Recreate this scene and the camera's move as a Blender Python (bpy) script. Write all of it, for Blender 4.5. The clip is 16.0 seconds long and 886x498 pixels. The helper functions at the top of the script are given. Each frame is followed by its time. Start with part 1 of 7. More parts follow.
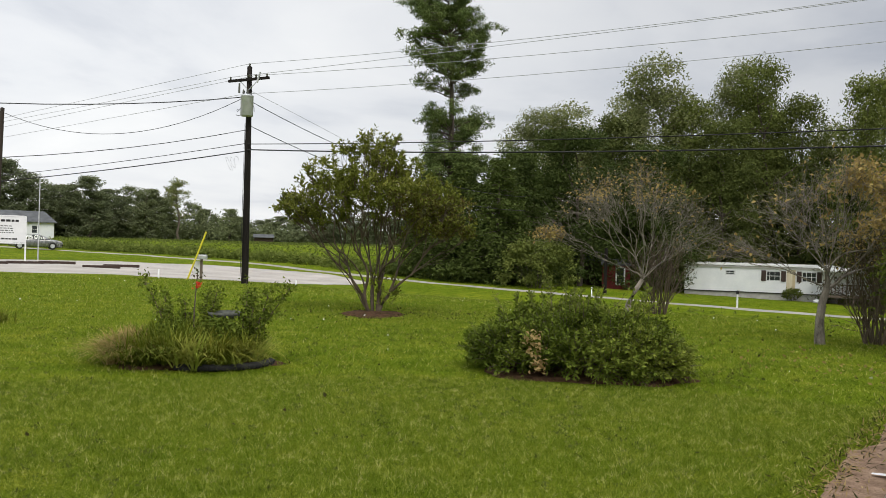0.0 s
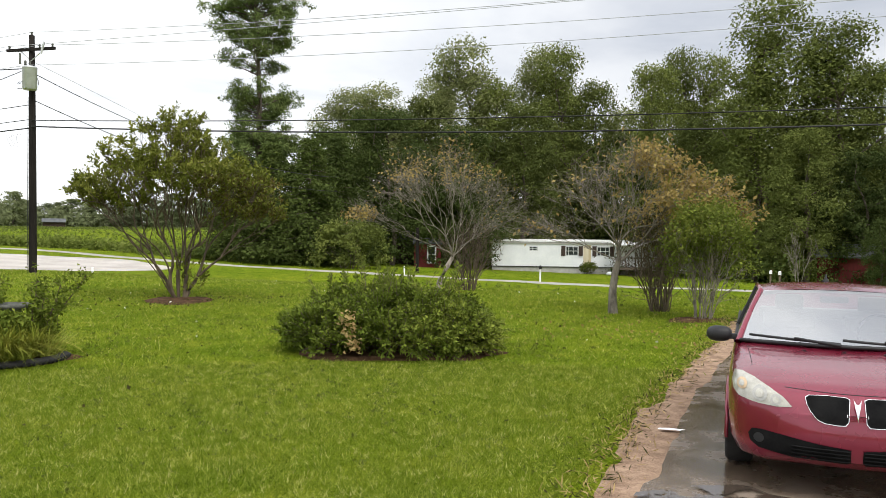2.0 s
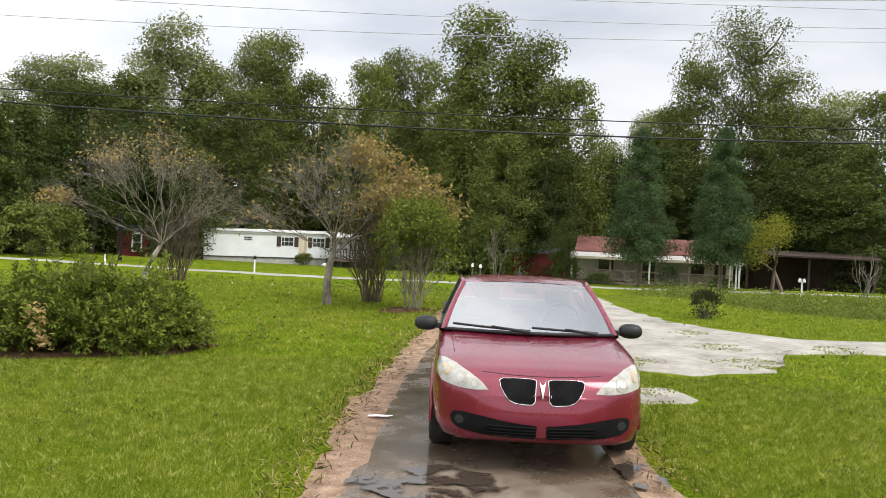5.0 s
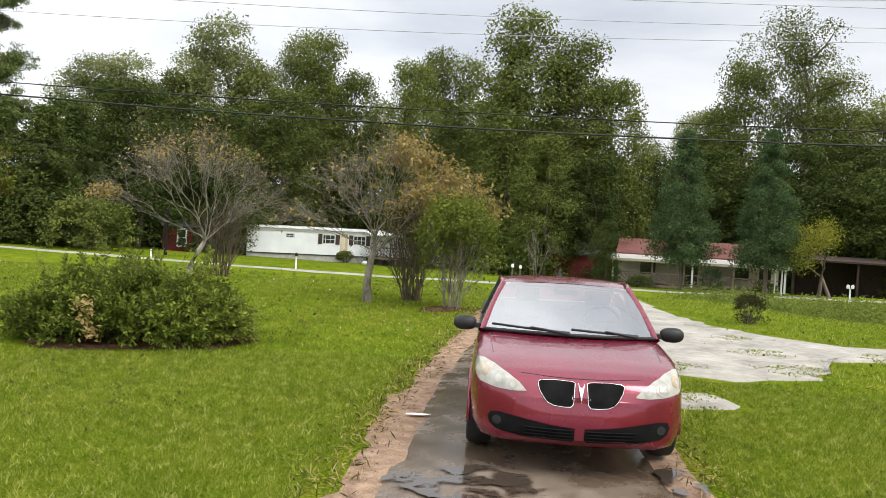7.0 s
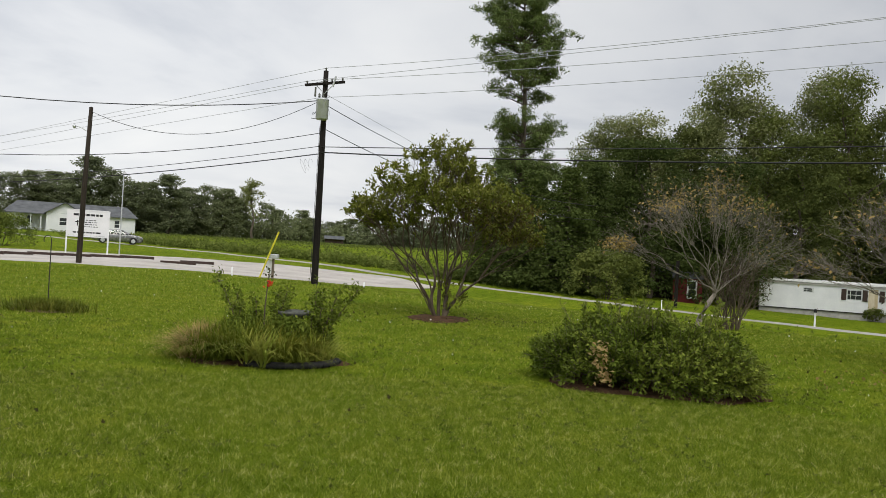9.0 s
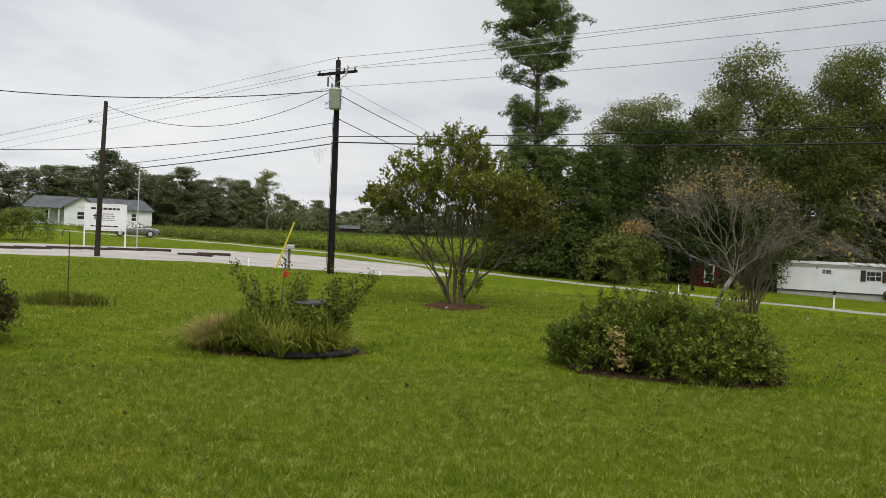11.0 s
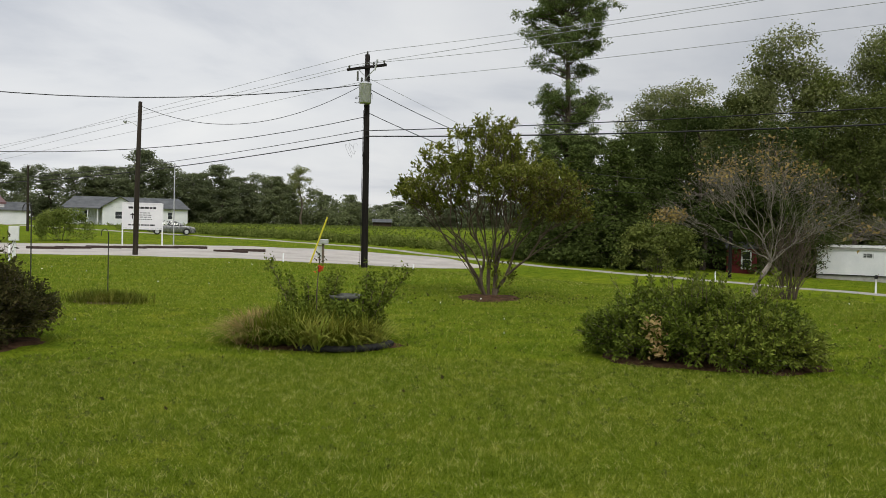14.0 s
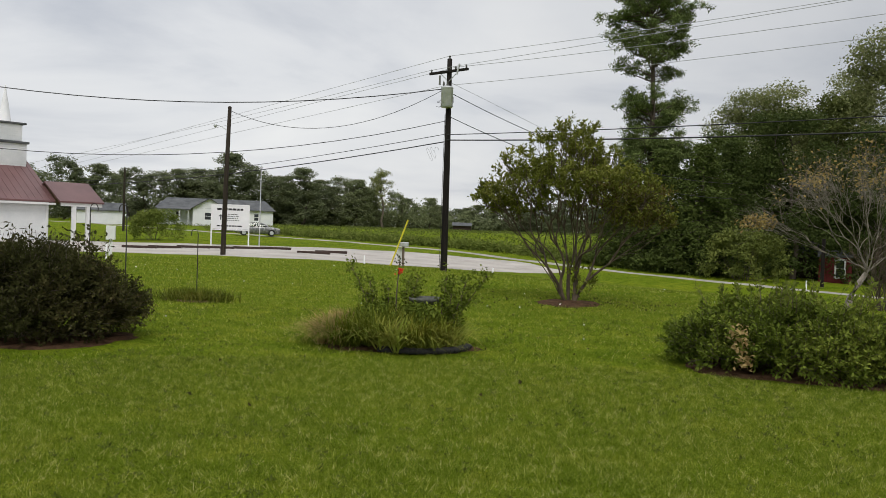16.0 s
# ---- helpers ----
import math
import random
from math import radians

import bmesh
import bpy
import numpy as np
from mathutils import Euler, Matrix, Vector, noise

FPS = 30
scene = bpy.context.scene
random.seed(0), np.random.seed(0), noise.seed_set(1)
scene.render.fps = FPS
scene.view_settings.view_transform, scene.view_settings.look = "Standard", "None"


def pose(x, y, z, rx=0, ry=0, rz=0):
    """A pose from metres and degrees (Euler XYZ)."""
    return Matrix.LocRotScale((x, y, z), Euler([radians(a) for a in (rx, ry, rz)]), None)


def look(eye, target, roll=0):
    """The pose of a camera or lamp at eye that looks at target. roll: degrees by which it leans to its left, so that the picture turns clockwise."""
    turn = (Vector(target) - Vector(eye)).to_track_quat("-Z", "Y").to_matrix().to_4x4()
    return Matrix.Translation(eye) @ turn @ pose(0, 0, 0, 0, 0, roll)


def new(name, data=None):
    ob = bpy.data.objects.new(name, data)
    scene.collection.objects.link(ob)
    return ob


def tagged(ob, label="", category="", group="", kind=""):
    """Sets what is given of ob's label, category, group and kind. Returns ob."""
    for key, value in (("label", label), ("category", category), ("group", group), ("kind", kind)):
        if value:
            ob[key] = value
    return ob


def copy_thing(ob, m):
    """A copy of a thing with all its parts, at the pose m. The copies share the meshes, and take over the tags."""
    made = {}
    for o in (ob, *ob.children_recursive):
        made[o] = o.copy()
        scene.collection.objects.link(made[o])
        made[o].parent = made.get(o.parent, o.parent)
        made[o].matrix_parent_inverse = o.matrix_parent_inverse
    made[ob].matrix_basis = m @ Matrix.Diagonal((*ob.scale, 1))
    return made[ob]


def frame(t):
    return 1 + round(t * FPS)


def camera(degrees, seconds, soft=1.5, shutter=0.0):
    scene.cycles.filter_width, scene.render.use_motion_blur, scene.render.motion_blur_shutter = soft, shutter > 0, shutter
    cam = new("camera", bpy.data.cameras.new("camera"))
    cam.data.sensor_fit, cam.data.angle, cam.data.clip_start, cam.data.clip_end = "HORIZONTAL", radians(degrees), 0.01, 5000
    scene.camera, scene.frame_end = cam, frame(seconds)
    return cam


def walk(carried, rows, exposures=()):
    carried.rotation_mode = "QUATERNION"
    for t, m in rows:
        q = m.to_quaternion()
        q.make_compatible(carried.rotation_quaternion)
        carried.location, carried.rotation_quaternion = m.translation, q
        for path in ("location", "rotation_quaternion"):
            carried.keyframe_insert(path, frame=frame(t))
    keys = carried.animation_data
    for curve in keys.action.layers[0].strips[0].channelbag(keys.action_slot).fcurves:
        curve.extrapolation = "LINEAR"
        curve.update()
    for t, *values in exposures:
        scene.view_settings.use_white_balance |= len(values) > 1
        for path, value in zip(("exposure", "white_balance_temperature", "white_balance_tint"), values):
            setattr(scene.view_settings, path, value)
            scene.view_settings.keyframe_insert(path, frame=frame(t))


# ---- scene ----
cam = camera(56.87, 16.0, soft=0.8)
PATH = [
    (0, (0.000, 0.000, 1.950), (0.0007, 2.0000, 1.9419), 1.68),
    (0.5, (0.000, 0.000, 1.950), (0.0620, 1.9990, 1.9398), 1.80),
    (1, (0.000, 0.000, 1.950), (0.2290, 1.9867, 1.9249), 1.44),
    (1.5, (0.000, 0.000, 1.950), (0.3850, 1.9622, 1.9098), 0.91),
    (2, (0.000, 0.000, 1.950), (0.4530, 1.9475, 1.9037), 0.72),
    (2.5, (0.000, 0.000, 1.950), (0.4966, 1.9368, 1.9028), 0.69),
    (3, (0.000, 0.000, 1.950), (0.6027, 1.9066, 1.9102), 0.82),
    (3.5, (0.000, 0.000, 1.950), (0.7817, 1.8407, 1.9229), 1.24),
    (4, (0.000, 0.000, 1.950), (0.9569, 1.7559, 1.9161), 1.91),
    (4.5, (0.000, 0.000, 1.950), (1.0645, 1.6924, 1.9010), 2.27),
    (4.7, (0.000, 0.000, 1.950), (1.0794, 1.6830, 1.9006), 2.22),
    (6.8, (0.000, 0.000, 1.950), (1.0766, 1.6848, 1.8995), 3.14),
    (7, (0.000, 0.000, 1.950), (1.0003, 1.7310, 1.8947), 3.19),
    (7.5, (0.000, 0.000, 1.950), (0.6818, 1.8799, 1.9164), 3.25),
    (8, (0.000, 0.000, 1.950), (0.3017, 1.9771, 1.9454), 3.67),
    (8.5, (0.000, 0.000, 1.950), (-0.0167, 1.9999, 1.9533), 3.66),
    (9, (0.000, 0.000, 1.950), (-0.1658, 1.9931, 1.9492), 3.49),
    (11.5, (0.000, 0.000, 1.950), (-0.2083, 1.9887, 1.9109), 2.44),
    (12, (0.000, 0.000, 1.950), (-0.2222, 1.9872, 1.9073), 2.24),
    (12.5, (0.000, 0.000, 1.950), (-0.2388, 1.9851, 1.9032), 2.03),
    (13, (0.000, 0.000, 1.950), (-0.2553, 1.9830, 1.8998), 1.84),
    (13.5, (0.000, 0.000, 1.950), (-0.2718, 1.9807, 1.8959), 1.58),
    (14, (0.000, 0.000, 1.950), (-0.2803, 1.9795, 1.8951), 1.34),
    (14.5, (0.000, 0.000, 1.950), (-0.2721, 1.9808, 1.9019), 1.34),
    (15, (0.000, 0.000, 1.950), (-0.2612, 1.9823, 1.9042), 1.35),
    (15.5, (0.000, 0.000, 1.950), (-0.2812, 1.9796, 1.9023), 1.46),
    (16, (0.000, 0.000, 1.950), (-0.4711, 1.9430, 1.8987), 1.97),
]
walk(cam, [(t, look(eye, target, roll)) for t, eye, target, roll in PATH],
     [(0, 0.1), (0.8, 0.24), (1.5, 0.5), (2.2, 0.6), (4.7, 0.7), (7.0, 0.74), (7.6, 0.72), (8.2, 0.42), (8.8, 0.03), (9.4, -0.04), (12, -0.1), (16, -0.15)])


# ---------------------------------------------------------------- world and sun
def make_world():
    world = bpy.data.worlds.new("overcast_sky")
    scene.world = world
    world.use_nodes = True
    nt = world.node_tree
    nt.nodes.clear()
    N = lambda kind: nt.nodes.new(kind)
    out, bg = N("ShaderNodeOutputWorld"), N("ShaderNodeBackground")
    sky = N("ShaderNodeTexSky")
    sky.sky_type, sky.sun_disc = "NISHITA", False
    sky.sun_elevation, sky.sun_rotation = radians(48), radians(205)
    sky.air_density, sky.dust_density = 1.0, 3.0
    dim = N("ShaderNodeMix")
    dim.data_type, dim.blend_type = "RGBA", "MULTIPLY"
    dim.inputs["Factor"].default_value = 1.0
    dim.inputs["B"].default_value = (0.12, 0.12, 0.12, 1)
    nt.links.new(sky.outputs[0], dim.inputs["A"])
    # a closed cloud deck, laid out on a plane overhead
    co, sep = N("ShaderNodeTexCoord"), N("ShaderNodeSeparateXYZ")
    nt.links.new(co.outputs["Generated"], sep.inputs[0])
    up = N("ShaderNodeMath")
    up.operation = "ADD"
    up.inputs[1].default_value = 0.16
    clampz = N("ShaderNodeMath")
    clampz.operation = "MAXIMUM"
    clampz.inputs[1].default_value = 0.0
    nt.links.new(sep.outputs[2], clampz.inputs[0])
    nt.links.new(clampz.outputs[0], up.inputs[0])
    plane = N("ShaderNodeCombineXYZ")
    for i in (0, 1):
        div = N("ShaderNodeMath")
        div.operation = "DIVIDE"
        nt.links.new(sep.outputs[i], div.inputs[0])
        nt.links.new(up.outputs[0], div.inputs[1])
        nt.links.new(div.outputs[0], plane.inputs[i])
    big = N("ShaderNodeTexNoise")
    big.inputs["Scale"].default_value, big.inputs["Detail"].default_value = 0.75, 7
    big.inputs["Roughness"].default_value, big.inputs["Distortion"].default_value = 0.52, 0.35
    nt.links.new(plane.outputs[0], big.inputs["Vector"])
    ramp = N("ShaderNodeValToRGB")
    el = ramp.color_ramp.elements
    el[0].position, el[0].color = 0.30, (0.50, 0.53, 0.595, 1)
    el[1].position, el[1].color = 0.66, (0.86, 0.865, 0.87, 1)
    mid = el.new(0.47)
    mid.color = (0.74, 0.755, 0.785, 1)
    nt.links.new(big.outputs[0], ramp.inputs[0])
    mix = N("ShaderNodeMix")
    mix.data_type = "RGBA"
    mix.inputs["Factor"].default_value = 0.93
    # the deck is thicker towards +x, thinner towards -x
    half = N("ShaderNodeMath")
    half.operation = "MULTIPLY_ADD"
    half.inputs[1].default_value, half.inputs[2].default_value = 0.5, 0.5
    nt.links.new(sep.outputs[0], half.inputs[0])
    deck = N("ShaderNodeValToRGB")
    el = deck.color_ramp.elements
    deck.color_ramp.interpolation = "EASE"
    el[0].position, el[0].color = 0.2, (1.15, 1.15, 1.14, 1)
    el[1].position, el[1].color = 0.88, (0.76, 0.76, 0.76, 1)
    cloud = N("ShaderNodeMix")
    cloud.data_type, cloud.blend_type = "RGBA", "MULTIPLY"
    cloud.inputs["Factor"].default_value = 1.0
    nt.links.new(half.outputs[0], deck.inputs[0])
    nt.links.new(ramp.outputs[0], cloud.inputs["A"])
    nt.links.new(deck.outputs[0], cloud.inputs["B"])
    # and brighter towards the zenith, as a closed deck is
    rise = N("ShaderNodeValToRGB")
    el = rise.color_ramp.elements
    el[0].position, el[0].color = 0.30, (1, 1, 1, 1)
    el[1].position, el[1].color = 0.95, (1.65, 1.65, 1.65, 1)
    nt.links.new(sep.outputs[2], rise.inputs[0])
    zenith = N("ShaderNodeMix")
    zenith.data_type, zenith.blend_type = "RGBA", "MULTIPLY"
    zenith.inputs["Factor"].default_value = 1.0
    nt.links.new(cloud.outputs["Result"], zenith.inputs["A"])
    nt.links.new(rise.outputs[0], zenith.inputs["B"])
    nt.links.new(dim.outputs["Result"], mix.inputs["A"])
    nt.links.new(zenith.outputs["Result"], mix.inputs["B"])
    nt.links.new(mix.outputs["Result"], bg.inputs["Color"])
    bg.inputs["Strength"].default_value = 1.0
    nt.links.new(bg.outputs[0], out.inputs[0])


make_world()
sun_data = bpy.data.lights.new("sun", "SUN")
sun_data.energy, sun_data.angle, sun_data.color = 1.75, radians(30), (1.0, 0.96, 0.9)
sun = new("sun", sun_data)
sun.matrix_world = look((0, 0, 60), (-20, 43, 0))


# ---------------------------------------------------------------- materials
def material(name):
    m = bpy.data.materials.new(name)
    m.use_nodes = True
    m.node_tree.nodes.clear()
    return m, m.node_tree


def ramp_node(nt, stops):
    r = nt.nodes.new("ShaderNodeValToRGB")
    el = r.color_ramp.elements
    while len(el) < len(stops):
        el.new(0.5)
    for e, (p, c) in zip(el, stops):
        e.position, e.color = p, (*c, 1)
    return r


def noise_node(nt, scale, detail=4, rough=0.55, vector=None, stretch=None):
    n = nt.nodes.new("ShaderNodeTexNoise")
    n.inputs["Scale"].default_value, n.inputs["Detail"].default_value, n.inputs["Roughness"].default_value = scale, detail, rough
    if vector is None:
        vector = nt.nodes.new("ShaderNodeTexCoord").outputs["Object"]
    if stretch:
        mp = nt.nodes.new("ShaderNodeMapping")
        mp.inputs["Scale"].default_value = stretch
        nt.links.new(vector, mp.inputs["Vector"])
        vector = mp.outputs[0]
    nt.links.new(vector, n.inputs["Vector"])
    return n


def mix_rgb(nt, a, b, fac, blend="MIX"):
    n = nt.nodes.new("ShaderNodeMix")
    n.data_type, n.blend_type = "RGBA", blend
    for key, v in (("Factor", fac), ("A", a), ("B", b)):
        if isinstance(v, (int, float)):
            n.inputs[key].default_value = v
        elif isinstance(v, tuple):
            n.inputs[key].default_value = (*v, 1)
        else:
            nt.links.new(v, n.inputs[key])
    return n.outputs["Result"]


def finish(nt, color, rough=0.7, metal=0.0, bump=None, bump_d=0.01, spec=0.5, coat=0.0):
    b = nt.nodes.new("ShaderNodeBsdfPrincipled")
    o = nt.nodes.new("ShaderNodeOutputMaterial")
    if isinstance(color, tuple):
        b.inputs["Base Color"].default_value = (*color, 1)
    else:
        nt.links.new(color, b.inputs["Base Color"])
    if isinstance(rough, (int, float)):
        b.inputs["Roughness"].default_value = rough
    else:
        nt.links.new(rough, b.inputs["Roughness"])
    b.inputs["Metallic"].default_value = metal
    b.inputs["Specular IOR Level"].default_value = spec
    b.inputs["Coat Weight"].default_value = coat
    b.inputs["Coat Roughness"].default_value = 0.04
    if bump is not None:
        bn = nt.nodes.new("ShaderNodeBump")
        bn.inputs["Distance"].default_value = bump_d
        bn.inputs["Strength"].default_value = 1.0
        nt.links.new(bump, bn.inputs["Height"])
        nt.links.new(bn.outputs[0], b.inputs["Normal"])
    nt.links.new(b.outputs[0], o.inputs[0])
    return b


def mat_noise(name, lo, hi, scale, rough=0.8, metal=0.0, bump_d=0.0, stretch=None, spec=0.3, fine=None, coat=0.0):
    """Two colours mixed by a coarse and a fine noise, with relief."""
    m, nt = material(name)
    a = noise_node(nt, scale, 5, 0.6, stretch=stretch)
    f = noise_node(nt, fine or scale * 9, 3, 0.6, stretch=stretch)
    add = nt.nodes.new("ShaderNodeMath")
    add.operation = "MULTIPLY_ADD"
    add.inputs[1].default_value = 0.45
    nt.links.new(f.outputs[0], add.inputs[0])
    nt.links.new(a.outputs[0], add.inputs[2])
    r = ramp_node(nt, [(0.5, lo), (0.95, hi)])
    nt.links.new(add.outputs[0], r.inputs[0])
    finish(nt, r.outputs[0], rough, metal, f.outputs[0] if bump_d else None, bump_d, spec, coat)
    return m


def mat_leaf(name, stops, trans=0.42, rough=0.75, tree=0.25, vary=0.34, scale=0.9):
    """Leaves: the colour varies from leaf to leaf, over the crown and from tree to tree."""
    m, nt = material(name)
    geo = nt.nodes.new("ShaderNodeNewGeometry")
    n = noise_node(nt, scale, 3)
    add = nt.nodes.new("ShaderNodeMath")
    add.operation = "MULTIPLY_ADD"
    add.inputs[1].default_value = vary
    nt.links.new(geo.outputs["Random Per Island"], add.inputs[0])
    sub = nt.nodes.new("ShaderNodeMath")
    sub.operation = "MULTIPLY_ADD"
    sub.inputs[1].default_value, sub.inputs[2].default_value = 1.1, -0.22
    nt.links.new(n.outputs[0], sub.inputs[0])
    nt.links.new(sub.outputs[0], add.inputs[2])
    r = ramp_node(nt, stops)
    nt.links.new(add.outputs[0], r.inputs[0])
    oi = nt.nodes.new("ShaderNodeObjectInfo")
    tone = ramp_node(nt, [(0.0, (1 - tree, 1 - tree, 1 - tree)), (1.0, (1 + tree * 0.6, 1 + tree * 0.5, 1.0))])
    nt.links.new(oi.outputs["Random"], tone.inputs[0])
    col = mix_rgb(nt, r.outputs[0], tone.outputs[0], 1.0, "MULTIPLY")
    b = finish(nt, col, rough, spec=0.06)
    t = nt.nodes.new("ShaderNodeBsdfTranslucent")
    nt.links.new(col, t.inputs["Color"])
    mx = nt.nodes.new("ShaderNodeMixShader")
    mx.inputs[0].default_value = trans
    out = [x for x in nt.nodes if x.type == "OUTPUT_MATERIAL"][0]
    nt.links.new(b.outputs[0], mx.inputs[1])
    nt.links.new(t.outputs[0], mx.inputs[2])
    nt.links.new(mx.outputs[0], out.inputs[0])
    return m


def mat_grass(name, tint=(1, 1, 1), turf=True):
    m, nt = material(name)
    pos = nt.nodes.new("ShaderNodeNewGeometry").outputs["Position"]
    big = noise_node(nt, 0.16, 4, 0.6, pos)
    mid = noise_node(nt, 1.3, 5, 0.65, pos)
    fin = noise_node(nt, 30, 5, 0.8, pos)
    base = ramp_node(nt, [(0.36, (0.076, 0.118, 0.006)), (0.5, (0.106, 0.150, 0.009)), (0.66, (0.152, 0.182, 0.015))])
    nt.links.new(mid.outputs[0], base.inputs[0])
    pale = ramp_node(nt, [(0.35, (0.85, 0.9, 0.8)), (0.68, (1.18, 1.1, 1.12))])
    nt.links.new(big.outputs[0], pale.inputs[0])
    speck = ramp_node(nt, [(0.38, (0.42, 0.45, 0.35)), (0.5, (1.0, 1.0, 1.0)), (0.62, (1.95, 1.85, 2.0))])
    nt.links.new(fin.outputs[0], speck.inputs[0])
    c = mix_rgb(nt, base.outputs[0], pale.outputs[0], 1.0, "MULTIPLY")
    c = mix_rgb(nt, c, speck.outputs[0], 1.0, "MULTIPLY")
    c = mix_rgb(nt, c, tint, 1.0, "MULTIPLY")
    finish(nt, c, 1.0, bump=fin.outputs[0], bump_d=0.03, spec=0.02)
    return m


M_GRASS = mat_grass("mown_grass")
M_BLADE = mat_leaf("grass_blade", [(0.08, (0.034, 0.060, 0.003)), (0.4, (0.100, 0.150, 0.010)), (0.68, (0.19, 0.24, 0.026)), (0.92, (0.33, 0.37, 0.065)), (1.0, (0.50, 0.47, 0.18))], 0.3, 0.9, 0.0, 0.62, 7.0)
M_LEAF = mat_leaf("broad_leaf", [(0.1, (0.076, 0.100, 0.026)), (0.5, (0.152, 0.182, 0.050)), (1.0, (0.29, 0.31, 0.10))], 0.34, vary=0.17)
# for the far trees: distance haze is put into this paler, greyer leaf colour
M_LEAF_HAZED = mat_leaf("hazed_far_leaf", [(0.1, (0.115, 0.140, 0.078)), (0.5, (0.20, 0.23, 0.125)), (1.0, (0.31, 0.335, 0.19))], 0.4, vary=0.2)
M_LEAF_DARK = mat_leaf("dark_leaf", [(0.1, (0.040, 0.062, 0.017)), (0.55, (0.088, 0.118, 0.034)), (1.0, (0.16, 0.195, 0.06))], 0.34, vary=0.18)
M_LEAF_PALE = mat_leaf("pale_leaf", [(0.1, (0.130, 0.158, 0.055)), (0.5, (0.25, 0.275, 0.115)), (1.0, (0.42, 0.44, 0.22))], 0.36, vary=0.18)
M_NEEDLE = mat_leaf("pine_needle", [(0.1, (0.055, 0.088, 0.028)), (0.55, (0.130, 0.175, 0.060)), (1.0, (0.26, 0.30, 0.115))], 0.2)
M_BLUE = mat_leaf("blue_green_leaf", [(0.1, (0.043, 0.075, 0.034)), (0.55, (0.082, 0.131, 0.058)), (1.0, (0.144, 0.206, 0.09))])
M_MYRTLE = mat_leaf("myrtle_leaf", [(0.1, (0.085, 0.10, 0.016)), (0.5, (0.20, 0.225, 0.04)), (0.85, (0.36, 0.37, 0.085)), (1.0, (0.36, 0.24, 0.07))], 0.3)
M_RUSSET = mat_leaf("russet_leaf", [(0.1, (0.06, 0.06, 0.015)), (0.5, (0.12, 0.105, 0.03)), (0.85, (0.20, 0.14, 0.05)), (1.0, (0.26, 0.16, 0.06))], 0.25)
M_BUSH = mat_leaf("bush_leaf", [(0.1, (0.045, 0.072, 0.010)), (0.5, (0.120, 0.163, 0.025)), (0.85, (0.245, 0.285, 0.055)), (1.0, (0.32, 0.34, 0.08))], 0.25)
M_LIME = mat_leaf("lime_leaf", [(0.1, (0.07, 0.10, 0.02)), (0.55, (0.15, 0.185, 0.038)), (1.0, (0.27, 0.29, 0.07))])
M_GOLD = mat_leaf("turning_leaf", [(0.1, (0.20, 0.135, 0.05)), (0.5, (0.36, 0.27, 0.10)), (1.0, (0.52, 0.42, 0.17))])
M_YELLOWGREEN = mat_leaf("yellow_green_leaf", [(0.1, (0.15, 0.16, 0.02)), (0.55, (0.25, 0.26, 0.04)), (1.0, (0.36, 0.36, 0.07))])
M_DRYLEAF = mat_leaf("withered_leaf", [(0.1, (0.30, 0.20, 0.09)), (0.6, (0.50, 0.38, 0.18)), (1.0, (0.62, 0.52, 0.28))])
M_BRONZE = mat_leaf("bronze_leaf", [(0.1, (0.032, 0.036, 0.013)), (0.5, (0.066, 0.07, 0.025)), (0.85, (0.12, 0.1, 0.045)), (1.0, (0.17, 0.16, 0.077))])
M_STRAP = mat_leaf("strap_leaf", [(0.1, (0.12, 0.161, 0.022)), (0.5, (0.24, 0.293, 0.05)), (0.85, (0.396, 0.38, 0.1)), (1.0, (0.6, 0.46, 0.18))])
M_LILY = mat_leaf("lily_leaf", [(0.1, (0.050, 0.075, 0.007)), (0.45, (0.125, 0.160, 0.018)), (0.75, (0.26, 0.265, 0.045)), (1.0, (0.44, 0.33, 0.10))], 0.2)
M_WEED = mat_leaf("field_weed", [(0.1, (0.085, 0.118, 0.022)), (0.55, (0.155, 0.195, 0.045)), (1.0, (0.26, 0.295, 0.09))])
M_RED = mat_leaf("red_petal", [(0.1, (0.5, 0.03, 0.02)), (1.0, (0.75, 0.08, 0.05))])
M_BARK = mat_noise("bark", (0.05, 0.04, 0.03), (0.16, 0.13, 0.10), 9, 0.9, bump_d=0.02, stretch=(1, 1, 0.25))
M_BARK_GREY = mat_noise("grey_bark", (0.055, 0.048, 0.038), (0.31, 0.275, 0.225), 7, 0.9, bump_d=0.012, stretch=(1, 1, 0.4))
M_BARK_TAN = mat_noise("tan_bark", (0.045, 0.034, 0.023), (0.17, 0.130, 0.09), 9, 0.85, bump_d=0.01, stretch=(1, 1, 0.3))
M_SOIL = mat_noise("bare_soil", (0.035, 0.021, 0.012), (0.135, 0.078, 0.045), 7, 1.0, bump_d=0.02, spec=0.05)
M_CLAY = mat_noise("clay_and_pine_straw", (0.13, 0.075, 0.045), (0.46, 0.32, 0.22), 4.5, 0.95, bump_d=0.03, fine=45)
M_STRAW = mat_noise("pine_straw", (0.10, 0.065, 0.035), (0.24, 0.17, 0.095), 3, 0.95, bump_d=0.02)
M_CONCRETE = mat_noise("worn_concrete", (0.19, 0.175, 0.15), (0.42, 0.395, 0.35), 1.1, 0.9, bump_d=0.006, fine=7)
M_LOT = mat_noise("dull_concrete", (0.31, 0.285, 0.255), (0.50, 0.465, 0.43), 0.35, 0.9, fine=5)
M_ROAD = mat_noise("pale_road", (0.25, 0.237, 0.21), (0.38, 0.36, 0.325), 0.6, 0.9, fine=25)
